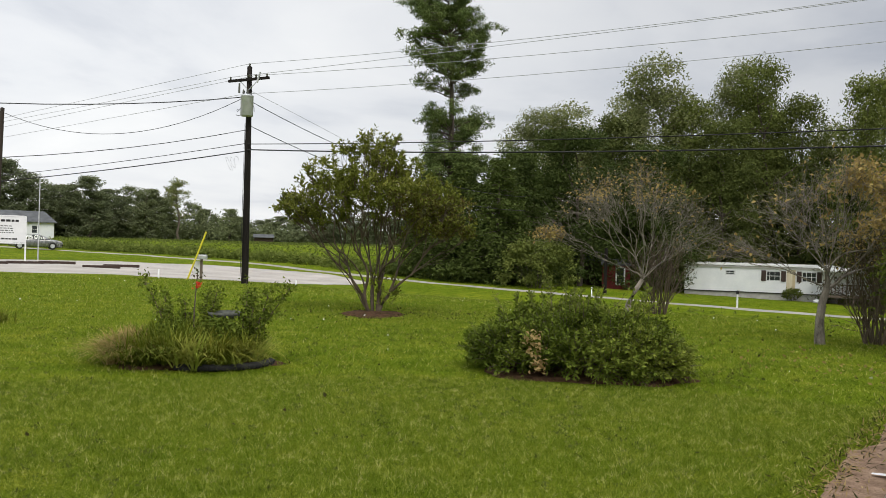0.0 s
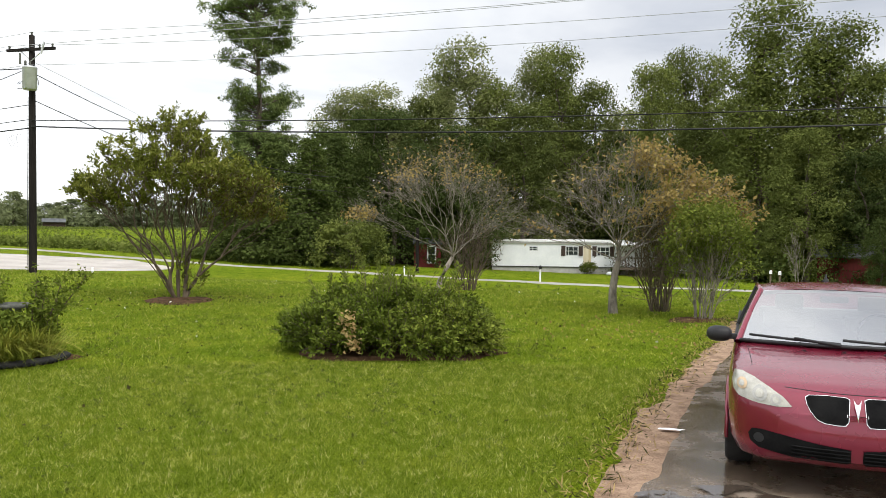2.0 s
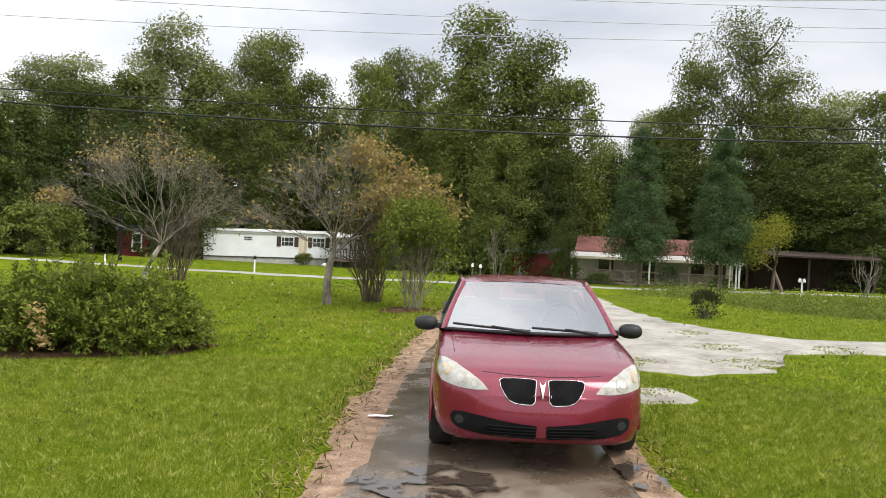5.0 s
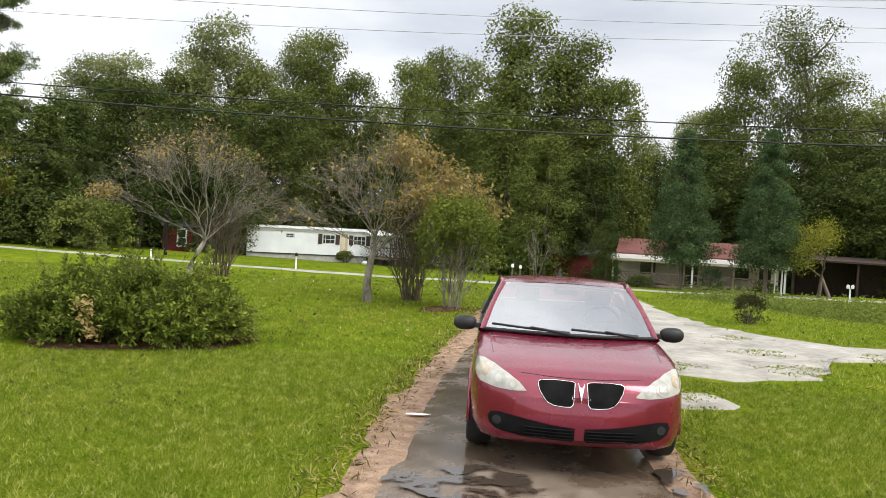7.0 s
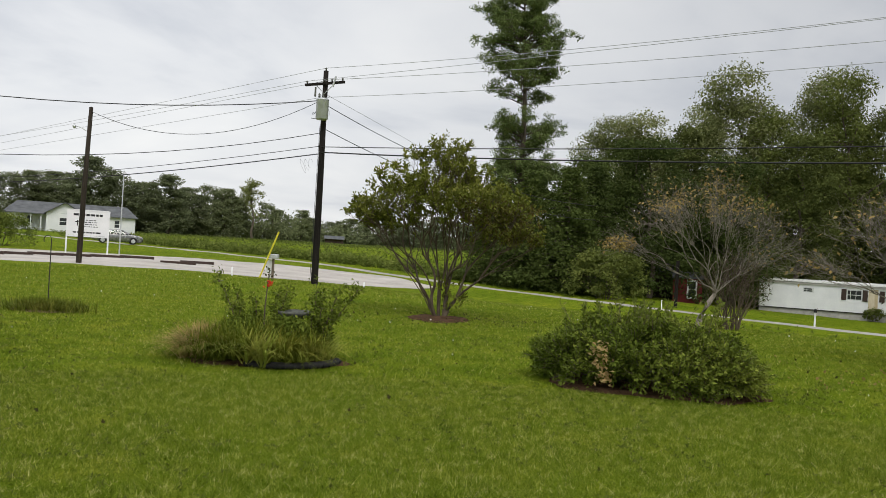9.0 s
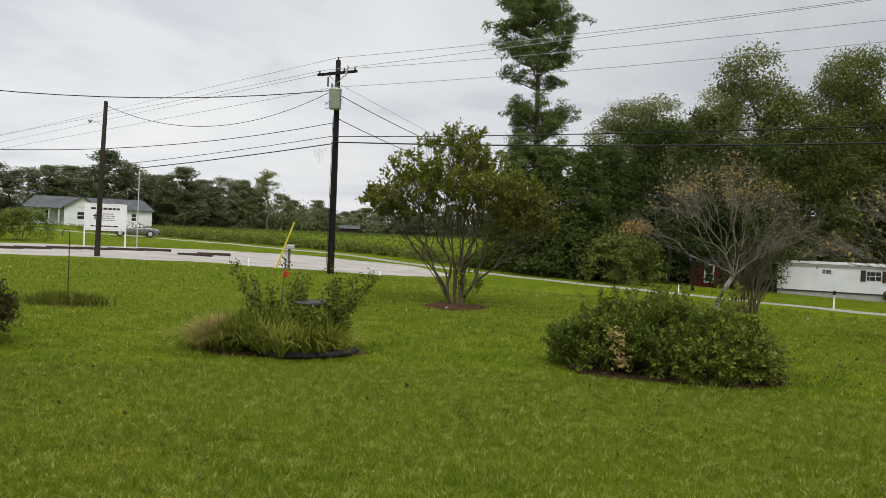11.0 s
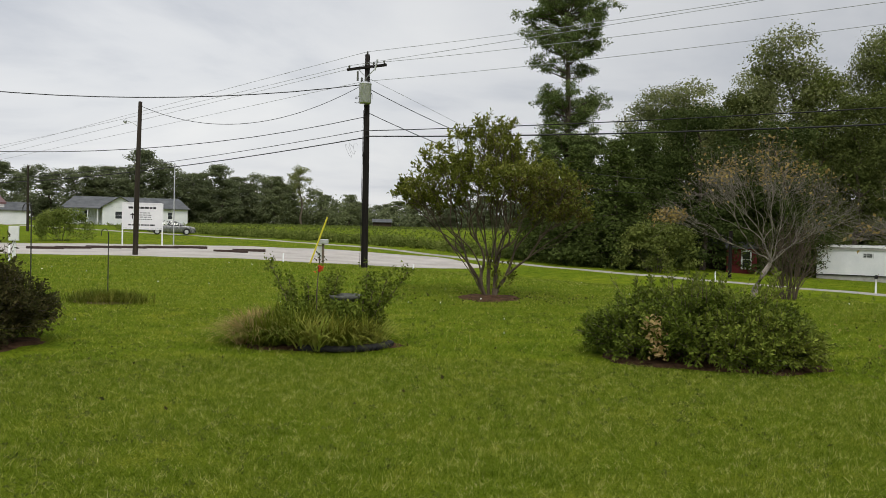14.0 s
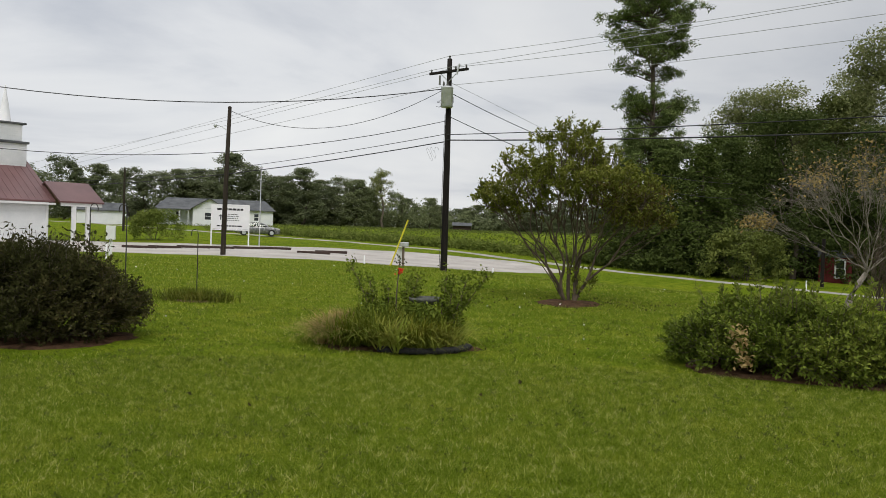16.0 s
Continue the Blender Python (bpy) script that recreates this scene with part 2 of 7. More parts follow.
M_WHITE = mat_noise("white_paint", (0.70, 0.71, 0.72), (0.82, 0.82, 0.82), 1.2, 0.55, fine=14)
M_SIDING = mat_noise("white_siding", (0.66, 0.68, 0.70), (0.80, 0.81, 0.82), 0.8, 0.5, fine=10)
M_CREAM = mat_noise("cream_paint", (0.40, 0.36, 0.26), (0.54, 0.49, 0.37), 0.8, 0.65, fine=12)
M_BARN = mat_noise("barn_red_paint", (0.10, 0.014, 0.014), (0.17, 0.024, 0.022), 1.5, 0.7, stretch=(4, 4, 0.3))
M_ROOF_RED = mat_noise("faded_red_roof", (0.10, 0.036, 0.03), (0.18, 0.075, 0.062), 0.9, 0.8, fine=20)
M_ROOF_ROSE = mat_noise("rose_metal_roof", (0.12, 0.065, 0.065), (0.19, 0.10, 0.098), 0.4, 0.38, fine=16)
M_ROOF_GREY = mat_noise("grey_shingle", (0.055, 0.06, 0.065), (0.13, 0.135, 0.14), 0.9, 0.85, fine=14)
M_CREOSOTE = mat_noise("creosoted_wood", (0.006, 0.005, 0.0045), (0.024, 0.020, 0.017), 5, 0.85, bump_d=0.006, stretch=(1, 1, 0.1), spec=0.15)
M_POLE_BROWN = mat_noise("weathered_pole", (0.020, 0.016, 0.012), (0.055, 0.043, 0.033), 5, 0.85, bump_d=0.006, stretch=(1, 1, 0.1), spec=0.15)
M_WOOD = mat_noise("weathered_wood", (0.10, 0.075, 0.055), (0.24, 0.19, 0.15), 6, 0.85, bump_d=0.005, stretch=(1, 1, 0.2))
M_DARKWOOD = mat_noise("dark_board", (0.030, 0.020, 0.016), (0.075, 0.05, 0.04), 4, 0.85, stretch=(4, 4, 0.3))
M_GREY = mat_noise("grey_metal", (0.42, 0.44, 0.45), (0.62, 0.63, 0.64), 3, 0.45, metal=0.4)
M_BLOCK = mat_noise("grey_block", (0.30, 0.29, 0.27), (0.46, 0.45, 0.43), 3, 0.9)
M_BLACK = mat_noise("black_plastic", (0.010, 0.010, 0.011), (0.028, 0.028, 0.030), 6, 0.5)
M_RUBBER = mat_noise("rubber", (0.012, 0.012, 0.012), (0.035, 0.034, 0.033), 12, 0.8, bump_d=0.003)
M_IRON = mat_noise("painted_iron", (0.010, 0.012, 0.011), (0.05, 0.045, 0.04), 12, 0.6)
M_CABLE = mat_noise("cable", (0.012, 0.012, 0.013), (0.03, 0.03, 0.03), 3, 0.6)
M_WIRE = mat_noise("aluminium_wire", (0.27, 0.28, 0.29), (0.40, 0.41, 0.42), 3, 0.5)
M_YELLOW = mat_noise("yellow_plastic", (0.60, 0.52, 0.03), (0.75, 0.66, 0.06), 3, 0.5)
M_STONE = mat_noise("mossy_stone", (0.05, 0.055, 0.045), (0.17, 0.17, 0.15), 9, 0.9, bump_d=0.008)
M_RUST = mat_noise("rust_stain", (0.42, 0.33, 0.18), (0.66, 0.60, 0.46), 1.5, 0.7, stretch=(3, 3, 0.15))


# ---------------------------------------------------------------- building tools
def mesh_from(name, verts, faces_by_size, smooth=False):
    """A mesh from arrays: verts (n, 3), and face index arrays (m, k)."""
    verts = np.asarray(verts, np.float32)
    me = bpy.data.meshes.new(name)
    faces = [np.asarray(f, np.int32) for f in faces_by_size if len(f)]
    loops = np.concatenate([f.ravel() for f in faces])
    sizes = np.concatenate([np.full(len(f), f.shape[1], np.int32) for f in faces])
    me.vertices.add(len(verts))
    me.vertices.foreach_set("co", verts.ravel())
    me.loops.add(len(loops))
    me.loops.foreach_set("vertex_index", loops)
    me.polygons.add(len(sizes))
    me.polygons.foreach_set("loop_start", np.r_[0, np.cumsum(sizes)[:-1]].astype(np.int32))
    me.polygons.foreach_set("loop_total", sizes)
    if smooth:
        me.polygons.foreach_set("use_smooth", np.ones(len(sizes), bool))
    me.update(calc_edges=True)
    me.validate()
    return me


def part(name, geo, mat, parent=None, label=""):
    """Links a mesh, or a bmesh, as ONE object."""
    if isinstance(geo, bmesh.types.BMesh):
        me = bpy.data.meshes.new(name)
        geo.to_mesh(me)
        geo.free()
        geo = me
    if mat is not None and not geo.materials:
        geo.materials.append(mat)
    ob = new(name, geo)
    if parent is not None:
        ob.parent = parent
    return tagged(ob, label)


def thing(name, at=(0, 0, 0), turn=0.0, label="", category="", group="", kind=""):
    ob = new(name)
    ob.matrix_basis = pose(*at, 0, 0, turn)
    return tagged(ob, label, category, group, kind)


def box(bm, x0, y0, z0, x1, y1, z1, bevel=0.0, m=None):
    r = bmesh.ops.create_cube(bm, size=1.0)["verts"]
    t = Matrix.Translation(((x0 + x1) / 2, (y0 + y1) / 2, (z0 + z1) / 2)) @ Matrix.Diagonal((abs(x1 - x0), abs(y1 - y0), abs(z1 - z0), 1))
    bmesh.ops.transform(bm, matrix=(m @ t) if m else t, verts=r)
    if bevel:
        edges = list({e for v in r for e in v.link_edges})
        bmesh.ops.bevel(bm, geom=edges, offset=bevel, segments=2, affect="EDGES", profile=0.6)
    return bm


def boxes(*dims, bevel=0.0):
    bm = bmesh.new()
    for d in dims:
        box(bm, *d, bevel=bevel)
    return bm


def tubes(lines, sides=6, cap=True):
    """Tapered tubes along polylines: each a list of ((x, y, z), radius)."""
    V, F, base = [], [], 0
    ang = np.linspace(0, 2 * np.pi, sides, endpoint=False)
    for line in lines:
        P = np.array([p for p, _ in line], float)
        Rr = np.array([r for _, r in line], float)
        D = np.gradient(P, axis=0)
        D /= np.linalg.norm(D, axis=1, keepdims=True) + 1e-9
        ref = np.where(np.abs(D[:, 2:3]) > 0.9, [[1.0, 0, 0]], [[0, 0, 1.0]])
        U = np.cross(D, ref)
        U /= np.linalg.norm(U, axis=1, keepdims=True) + 1e-9
        W = np.cross(D, U)
        ring = P[:, None] + Rr[:, None, None] * (np.cos(ang)[None, :, None] * U[:, None] + np.sin(ang)[None, :, None] * W[:, None])
        V.append(ring.reshape(-1, 3))
        n = len(P)
        i, j = np.meshgrid(np.arange(n - 1), np.arange(sides), indexing="ij")
        a = base + i * sides + j
        b = base + i * sides + (j + 1) % sides
        F.append(np.stack([a, a + sides, b + sides, b], -1).reshape(-1, 4))
        base += n * sides
    return np.concatenate(V), np.concatenate(F)


def tube_mesh(name, lines, sides=6):
    v, f = tubes(lines, sides)
    return mesh_from(name, v, [f], smooth=True)


def leaf_mesh(name, pts, length, width, rng, up=0.35, out=None, droop=0.0, fold=0.25, simple=False):
    """Folded rhombic leaves at the points, or plain three-cornered ones, turned at random, leaning along out."""
    n = len(pts)
    pts = np.asarray(pts)
    # the blade's face turns outwards and to the sky, its tip any way along that face
    nn = rng.normal(size=(n, 3)) * 0.55 + [0, 0, 0.55]
    if out is not None:
        nn = nn + np.asarray(out) * 0.75
    nn /= np.linalg.norm(nn, axis=1, keepdims=True) + 1e-9
    d = rng.normal(size=(n, 3)) + [0, 0, up - droop]
    if out is not None:
        d = d + np.asarray(out) * 0.4
    d = d - nn * (d * nn).sum(1, keepdims=True) * 0.85
    d /= np.linalg.norm(d, axis=1, keepdims=True) + 1e-9
    s = np.cross(d, nn)
    s /= np.linalg.norm(s, axis=1, keepdims=True) + 1e-9
    L = (length * rng.uniform(0.6, 1.3, (n, 1)))
    W = (width * rng.uniform(0.6, 1.3, (n, 1)))
    if simple:
        V = np.stack([pts - s * W * 0.5, pts + s * W * 0.5, pts + d * L], 1).reshape(-1, 3)
        return mesh_from(name, V, [np.arange(n * 3).reshape(-1, 3)])
    a = pts
    b = pts + d * L * 0.5 + s * W * 0.5 + nn * W * fold
    c = pts + d * L
    e = pts + d * L * 0.5 - s * W * 0.5 + nn * W * fold
    V = np.stack([a, b, c, e], 1).reshape(-1, 3)
    k = np.arange(n)[:, None] * 4
    F = np.concatenate([k + [0, 1, 2], k + [0, 2, 3]])
    return mesh_from(name, V, [F])


def unit(v):
    v = np.asarray(v, float)
    return v / (np.linalg.norm(v, axis=-1, keepdims=True) + 1e-9)


def bough(rng, start, way, length, r0, r1, steps=5, wander=0.25, lift=0.1):
    """A bent, tapering limb."""
    p, d = np.array(start, float), unit(way)
    line = [(tuple(p), r0)]
    for i in range(steps):
        d = unit(d + rng.normal(size=3) * wander + [0, 0, lift])
        p = p + d * length / steps
        line.append((tuple(p), r0 + (r1 - r0) * (i + 1) / steps))
    return line


def clumps(rng, centres, radii, per, shell=0.6):
    """Leaf places in many small clumps, and the way out of each clump."""
    n = len(centres)
    d = unit(rng.normal(size=(n, per, 3)))
    r = rng.uniform(shell, 1.0, (n, per, 1)) ** 0.7
    pts = np.asarray(centres)[:, None] + d * r * np.asarray(radii).reshape(n, 1, -1)
    return pts.reshape(-1, 3), d.reshape(-1, 3)


def lathe(profile, sides=16, m=None):
    """A turned form from (radius, height) pairs, closed where the radius is zero."""
    bm = bmesh.new()
    rings = []
    for r, z in profile:
        rings.append([bm.verts.new((r * math.cos(2 * math.pi * k / sides), r * math.sin(2 * math.pi * k / sides), z)) for k in range(sides)])
    for a, b in zip(rings, rings[1:]):
        for k in range(sides):
            f = bm.faces.new((a[k], a[(k + 1) % sides], b[(k + 1) % sides], b[k]))
            f.smooth = True
    bm.faces.new(rings[-1])
    bm.faces.new(rings[0][::-1])
    if m:
        bmesh.ops.transform(bm, matrix=m, verts=bm.verts)
    return bm


def smooth01(a, b, x):
    t = np.clip((np.asarray(x, float) - a) / (b - a), 0, 1)
    return t * t * (3 - 2 * t)


# ---------------------------------------------------------------- ground, road, drive
# s: across the road, 0 on its middle line, positive beyond it; w: along it, to the right.
def road_sw(x, y):
    return (y + 0.576 * x - 58.6) / 1.154, 0.867 * x - 0.5 * y


def road_xy(s, w):
    """The inverse of road_sw."""
    q = s * 1.154 + 58.6
    x = (w + 0.5 * q) / (0.867 + 0.288)
    return x, q - 0.576 * x


ROAD_W = np.array([-400, -120, -60, -47, -40, -32, -23, -15, -4, 12, 25, 60, 400.0])
ROAD_Z = np.array([0.9, 0.9, 0.25, 0.0, -0.36, -0.72, -0.96, -1.16, -1.38, -1.36, -1.28, -1.1, -1.0])


def ground_z(x, y):
    s, w = road_sw(np.asarray(x, float), np.asarray(y, float))
    zr = np.interp(w, ROAD_W, ROAD_Z)
    near = smooth01(-27, -6, s)
    z = zr * near
    # the ditch between lawn and road, away from the drive's crossing
    z = z - 0.85 * smooth01(9, 15, w) * np.exp(-((s + 22.5) / 5.0) ** 2)
    z = z - 0.25 * smooth01(-30, -20, w) * (1 - smooth01(6, 12, w)) * np.exp(-((s + 12) / 4.0) ** 2)
    # beyond the road: woods fall away, the field on the left rises
    right = smooth01(-45, -20, w)
    z = z - right * 0.65 * smooth01(3, 30 - 19 * smooth01(0, 14, w), s)
    z = z + (1 - right) * (1.25 * smooth01(4, 55, s)) * (1 - smooth01(-60, -120, w) * 0.7)
    z = z + 0.025 * np.sin(x * 0.9 + 1.3) * np.sin(y * 0.7) * smooth01(8, 16, np.hypot(x, y))
    return z


def gz(x, y):
    return float(ground_z(x, y))


def axis_steps(spans):
    out = []
    for a, b, step in spans:
        out.extend(np.arange(a, b, step))
    return np.array(out + [spans[-1][1]], float)


def build_ground():
    xs = axis_steps([(-900, -300, 100), (-300, -100, 20), (-100, -30, 3), (-30, 30, 0.8), (30, 100, 2.5), (100, 300, 20), (300, 900, 100)])
    ys = axis_steps([(-900, -200, 100), (-200, -40, 20), (-40, 2, 3), (2, 45, 0.8), (45, 110, 2.5), (110, 300, 15), (300, 1200, 100)])
    X, Y = np.meshgrid(xs, ys, indexing="ij")
    V = np.stack([X, Y, ground_z(X, Y)], -1).reshape(-1, 3)
    n, m = X.shape
    i, j = np.meshgrid(np.arange(n - 1), np.arange(m - 1), indexing="ij")
    a = i * m + j
    F = np.stack([a, a + m, a + m + 1, a + 1], -1).reshape(-1, 4)
    ob = part("ground", mesh_from("ground", V, [F], True), M_GRASS)
    return tagged(ob, "mown green lawn and rough field, scattered with leaves", "lawn", kind="structure")


def sheet(name, outline, mat, lift, label, category, step=0.7, ragged=0.0, seed=3, thick=0.05):
    """A patch that lies on the ground: rows across between two long edges (lists of (x, y))."""
    rng = np.random.default_rng(seed)
    left, right = [np.array(e, float) for e in outline]

    def refine(e):
        d = np.r_[0, np.cumsum(np.hypot(*np.diff(e, axis=0).T))]
        return d, e
    n = int(max(refine(left)[0][-1], refine(right)[0][-1]) / step) + 2
    t = np.linspace(0, 1, n)
    L, R = [], []
    for e, o in ((left, L), (right, R)):
        d, _ = refine(e)
        for k in (0, 1):
            o.append(np.interp(t * d[-1], d, e[:, k]))
    L, R = np.array(L).T, np.array(R).T
    cross = max(3, int(np.median(np.hypot(*(R - L).T)) / step) + 2)
    q = np.linspace(0, 1, cross)
    G = L[:, None] * (1 - q[None, :, None]) + R[:, None] * q[None, :, None]
    if ragged:
        wob = rng.normal(size=(n, 2, 2)) * ragged
        G[:, 0] += wob[:, 0]
        G[:, -1] += wob[:, 1]
    Z = ground_z(G[..., 0], G[..., 1]) + lift
    Z[:, 0] -= thick
    Z[:, -1] -= thick
    Z[0] -= thick
    Z[-1] -= thick
    V = np.concatenate([G, Z[..., None]], -1).reshape(-1, 3)
    i, j = np.meshgrid(np.arange(n - 1), np.arange(cross - 1), indexing="ij")
    a = i * cross + j
    F = np.stack([a, a + 1, a + cross + 1, a + cross], -1).reshape(-1, 4)
    ob = part(name, mesh_from(name, V, [F], True), mat)
    return tagged(ob, label, category, kind="structure")


build_ground()
ww = np.linspace(-140, 110, 120)
sheet("road", ([road_xy(1.15, w) for w in ww], [road_xy(-0.6, w) for w in ww]), M_ROAD, 0.05, "narrow pale paved country road", "road", 1.2)
# the paved lot by the sign
sheet("car_park", ([(-62, 26), (-43, 33.5), (-22.5, 41.0), (-13.0, 43.2), (-9, 46.5), (-4.5, 55)], [(-72, 54), (-48, 52), (-36, 56), (-24, 60.5), (-15.5, 62.5), (-8, 61.5)]),
      M_LOT, 0.045, "worn pale concrete car park beside the road", "car park", 1.5)
# the drive: asphalt with clay margins, running away under the car
DRIVE_L = [(-0.7, 0.9), (2.45, 5.28), (4.08, 7.58), (5.88, 9.98), (8.38, 13.08), (10.9, 16.5)]
DRIVE_R = [(2.3, -0.8), (4.9, 4.5), (6.1, 6.3), (8.0, 8.9), (10.6, 12.3), (13.0, 15.4)]
grow = lambda e, dx, dy: [(x + dx, y + dy) for x, y in e]
sheet("drive_margin", (grow(DRIVE_L, -0.34, 0.22), grow(DRIVE_R, 0.30, -0.18)), M_CLAY, 0.02, "bare clay strip with pine straw beside the drive", "bare ground", 0.3, 0.11)


def mat_drive():
    m, nt = material("wet_asphalt")
    pos = nt.nodes.new("ShaderNodeNewGeometry").outputs["Position"]
    big = noise_node(nt, 0.9, 6, 0.68, pos)
    fin = noise_node(nt, 60, 3, 0.7, pos)
    c = ramp_node(nt, [(0.35, (0.062, 0.042, 0.026)), (0.5, (0.125, 0.092, 0.064)), (0.68, (0.22, 0.178, 0.138))])
    nt.links.new(big.outputs[0], c.inputs[0])
    g = ramp_node(nt, [(0.3, (0.7, 0.7, 0.7)), (0.7, (1.2, 1.2, 1.2))])
    nt.links.new(fin.outputs[0], g.inputs[0])
    col = mix_rgb(nt, c.outputs[0], g.outputs[0], 1.0, "MULTIPLY")
    r = ramp_node(nt, [(0.40, (0.05, 0.05, 0.05)), (0.5, (0.2, 0.2, 0.2)), (0.62, (0.6, 0.6, 0.6))])
    nt.links.new(big.outputs[0], r.inputs[0])
    finish(nt, col, r.outputs[0], bump=fin.outputs[0], bump_d=0.0015, spec=0.5)
    return m


M_DRIVE = mat_drive()
sheet("driveway", (DRIVE_L, DRIVE_R), M_DRIVE, 0.035, "wet dark asphalt drive with shallow puddles", "driveway", 0.35, 0.05, thick=0.03)
# the pale concrete apron that sweeps from the road past the car
APRON = ([(27.2, 41.0), (19.0, 27.0), (14.2, 18.6), (11.6, 15.0), (9.8, 12.2), (8.4, 9.2), (9.0, 7.7), (10.9, 7.3), (12.2, 8.8), (14.0, 8.3), (22.0, 4.6)], [(31.5, 38.5), (22.0, 24.0), (16.6, 16.6), (15.3, 13.6), (14.9, 12.4), (14.8, 11.6), (14.9, 11.0), (15.0, 10.4), (15.1, 10.0), (16.0, 9.4), (24.0, 6.2)])
sheet("concrete_apron", APRON, M_CONCRETE, 0.03, "weathered pale concrete apron with grass growing in", "concrete drive", 0.5, 0.08)
SLAB = ([(7.0, 7.2), (7.7, 7.6), (8.5, 7.4)], [(7.0, 6.7), (7.4, 6.5), (8.0, 6.3)])
sheet("concrete_slab", SLAB, M_CONCRETE, 0.03, "broken patch of pale concrete in the grass", "concrete patch", 0.3, 0.07, 8)


# ---------------------------------------------------------------- trees
def polar(az, d):
    """A place on the ground d metres off at that bearing, clockwise from +y."""
    x, y = d * math.sin(radians(az)), d * math.cos(radians(az))
    return x, y, gz(x, y)


def broad_tree(height, width, seed, leaf_mat, bark=None, low=0.18, clump=90, per=62, leaf=0.26, airy=0.0, top=1.0, limbs=9):
    """A woodland tree: tapered trunk, limbs, crown of leaf clumps in an uneven outline. Its base is the origin."""
    rng = np.random.default_rng(seed)
    tree = new("tree")
    h = height
    trunk = [((0, 0, -0.3), 0.018 * h + 0.06)]
    p = np.zeros(3)
    for i in range(8):
        p = p + [rng.normal() * 0.02 * h, rng.normal() * 0.02 * h, h * 0.92 / 8]
        trunk.append((tuple(p), (0.016 * h + 0.03) * (1 - (i + 1) / 8.6)))
    lines = [trunk]
    P = np.array([q for q, _ in trunk])
    centres, radii = [], []
    for k in range(limbs):
        f = rng.uniform(low + 0.08, 0.85)
        i = min(int(f * 8), 7)
        a = k * 2.4 + rng.uniform(-0.5, 0.5)
        reach = width * 0.5 * rng.uniform(0.6, 1.0) * math.sin(math.pi * min(1, (f - low) / (1 - low) * 0.75 + 0.25)) ** 0.6
        ln = bough(rng, P[i + 1 if i < 7 else 7], (math.cos(a), math.sin(a), 0.6), reach, 0.007 * h, 0.02, 5, 0.2, 0.12)
        lines.append(ln)
        for q, _ in ln[2:]:
            centres.append(np.array(q) + rng.normal(size=3) * 0.25)
            radii.append(rng.uniform(0.5, 0.85) * (0.06 * h + 0.25))
    # crown hull: lobes at several heights
    lobes = rng.normal(size=(7, 2)) * 0.06 * width
    while len(centres) < clump:
        u = rng.uniform(0, 1)
        z = h * (low + (1.0 - low) * u)
        prof = math.sin(math.pi * (0.2 + 0.74 * u ** top)) ** 0.7
        a, r = rng.uniform(0, 2 * math.pi), math.sqrt(rng.uniform(0.3, 1))
        bump = 1 + 0.15 * math.sin(3 * a + seed) * math.sin(7 * u + seed * 1.7) + rng.normal() * 0.08
        rr = width * 0.5 * prof * r * bump
        lb = lobes[int(u * 6.99)]
        if rng.uniform() < airy:
            continue
        centres.append(np.array([rr * math.cos(a) + lb[0], rr * math.sin(a) + lb[1], min(z, h * 0.98)]))
        radii.append(rng.uniform(0.6, 1.15) * (0.05 * h + 0.4))
    R = np.array(radii)[:, None] * [1.15, 1.15, 0.75]
    pts, out = clumps(rng, np.array(centres), R, per, 0.35)
    part("trunk", tube_mesh("trunk", lines, 6), bark or M_BARK, tree)
    part("crown", leaf_mesh("crown", pts, leaf * 1.2, leaf * 1.0, rng, 0.15, out, simple=True), leaf_mat, tree)
    return tree


def conifer(height, width, seed, leaf_mat, low=0.04, whorls=26, per=10, leaf=0.22, tuft=30):
    """A dense, narrowing evergreen with drooping boughs."""
    rng = np.random.default_rng(seed)
    tree = new("tree")
    lines = [[((0, 0, -0.3), 0.02 * height), ((0, 0, height * 0.5), 0.012 * height), ((0, 0, height * 0.98), 0.02)]]
    centres, radii = [], []
    for k in range(whorls):
        u = (k + 0.5) / whorls
        z = height * (low + (1 - low) * u)
        reach = width * 0.5 * (1 - u) ** 0.72 * min(1, 0.55 + u * 4) + 0.15
        for j in range(max(4, int(per * (1.1 - u)))):
            a = rng.uniform(0, 2 * math.pi)
            r = reach * rng.uniform(0.75, 1.12)
            tip = np.array([r * math.cos(a), r * math.sin(a), z - r * 0.12 + rng.normal() * 0.12])
            lines.append([((0, 0, z), 0.035), (tuple(tip), 0.008)])
            for f in (0.35, 0.7, 1.0):
                centres.append(np.array([0, 0, z]) * (1 - f) + tip * f)
                radii.append(0.16 * width * (0.55 + 0.5 * (1 - u)) * rng.uniform(0.6, 1.1))
    R = np.array(radii)[:, None] * [1, 1, 0.7]
    pts, out = clumps(rng, np.array(centres), R, tuft, 0.3)
    part("trunk", tube_mesh("trunk", lines, 5), M_BARK, tree)
    part("crown", leaf_mesh("crown", pts, leaf, leaf * 0.7, rng, 0.0, out, simple=True), leaf_mat, tree)
    return tree


def place(ob, at, turn, size=1.0, label="", category="tree", group="", sz=None):
    ob.matrix_basis = pose(*at, 0, 0, turn) @ Matrix.Diagonal((size, size, sz or size, 1))
    return tagged(ob, label, category, group)


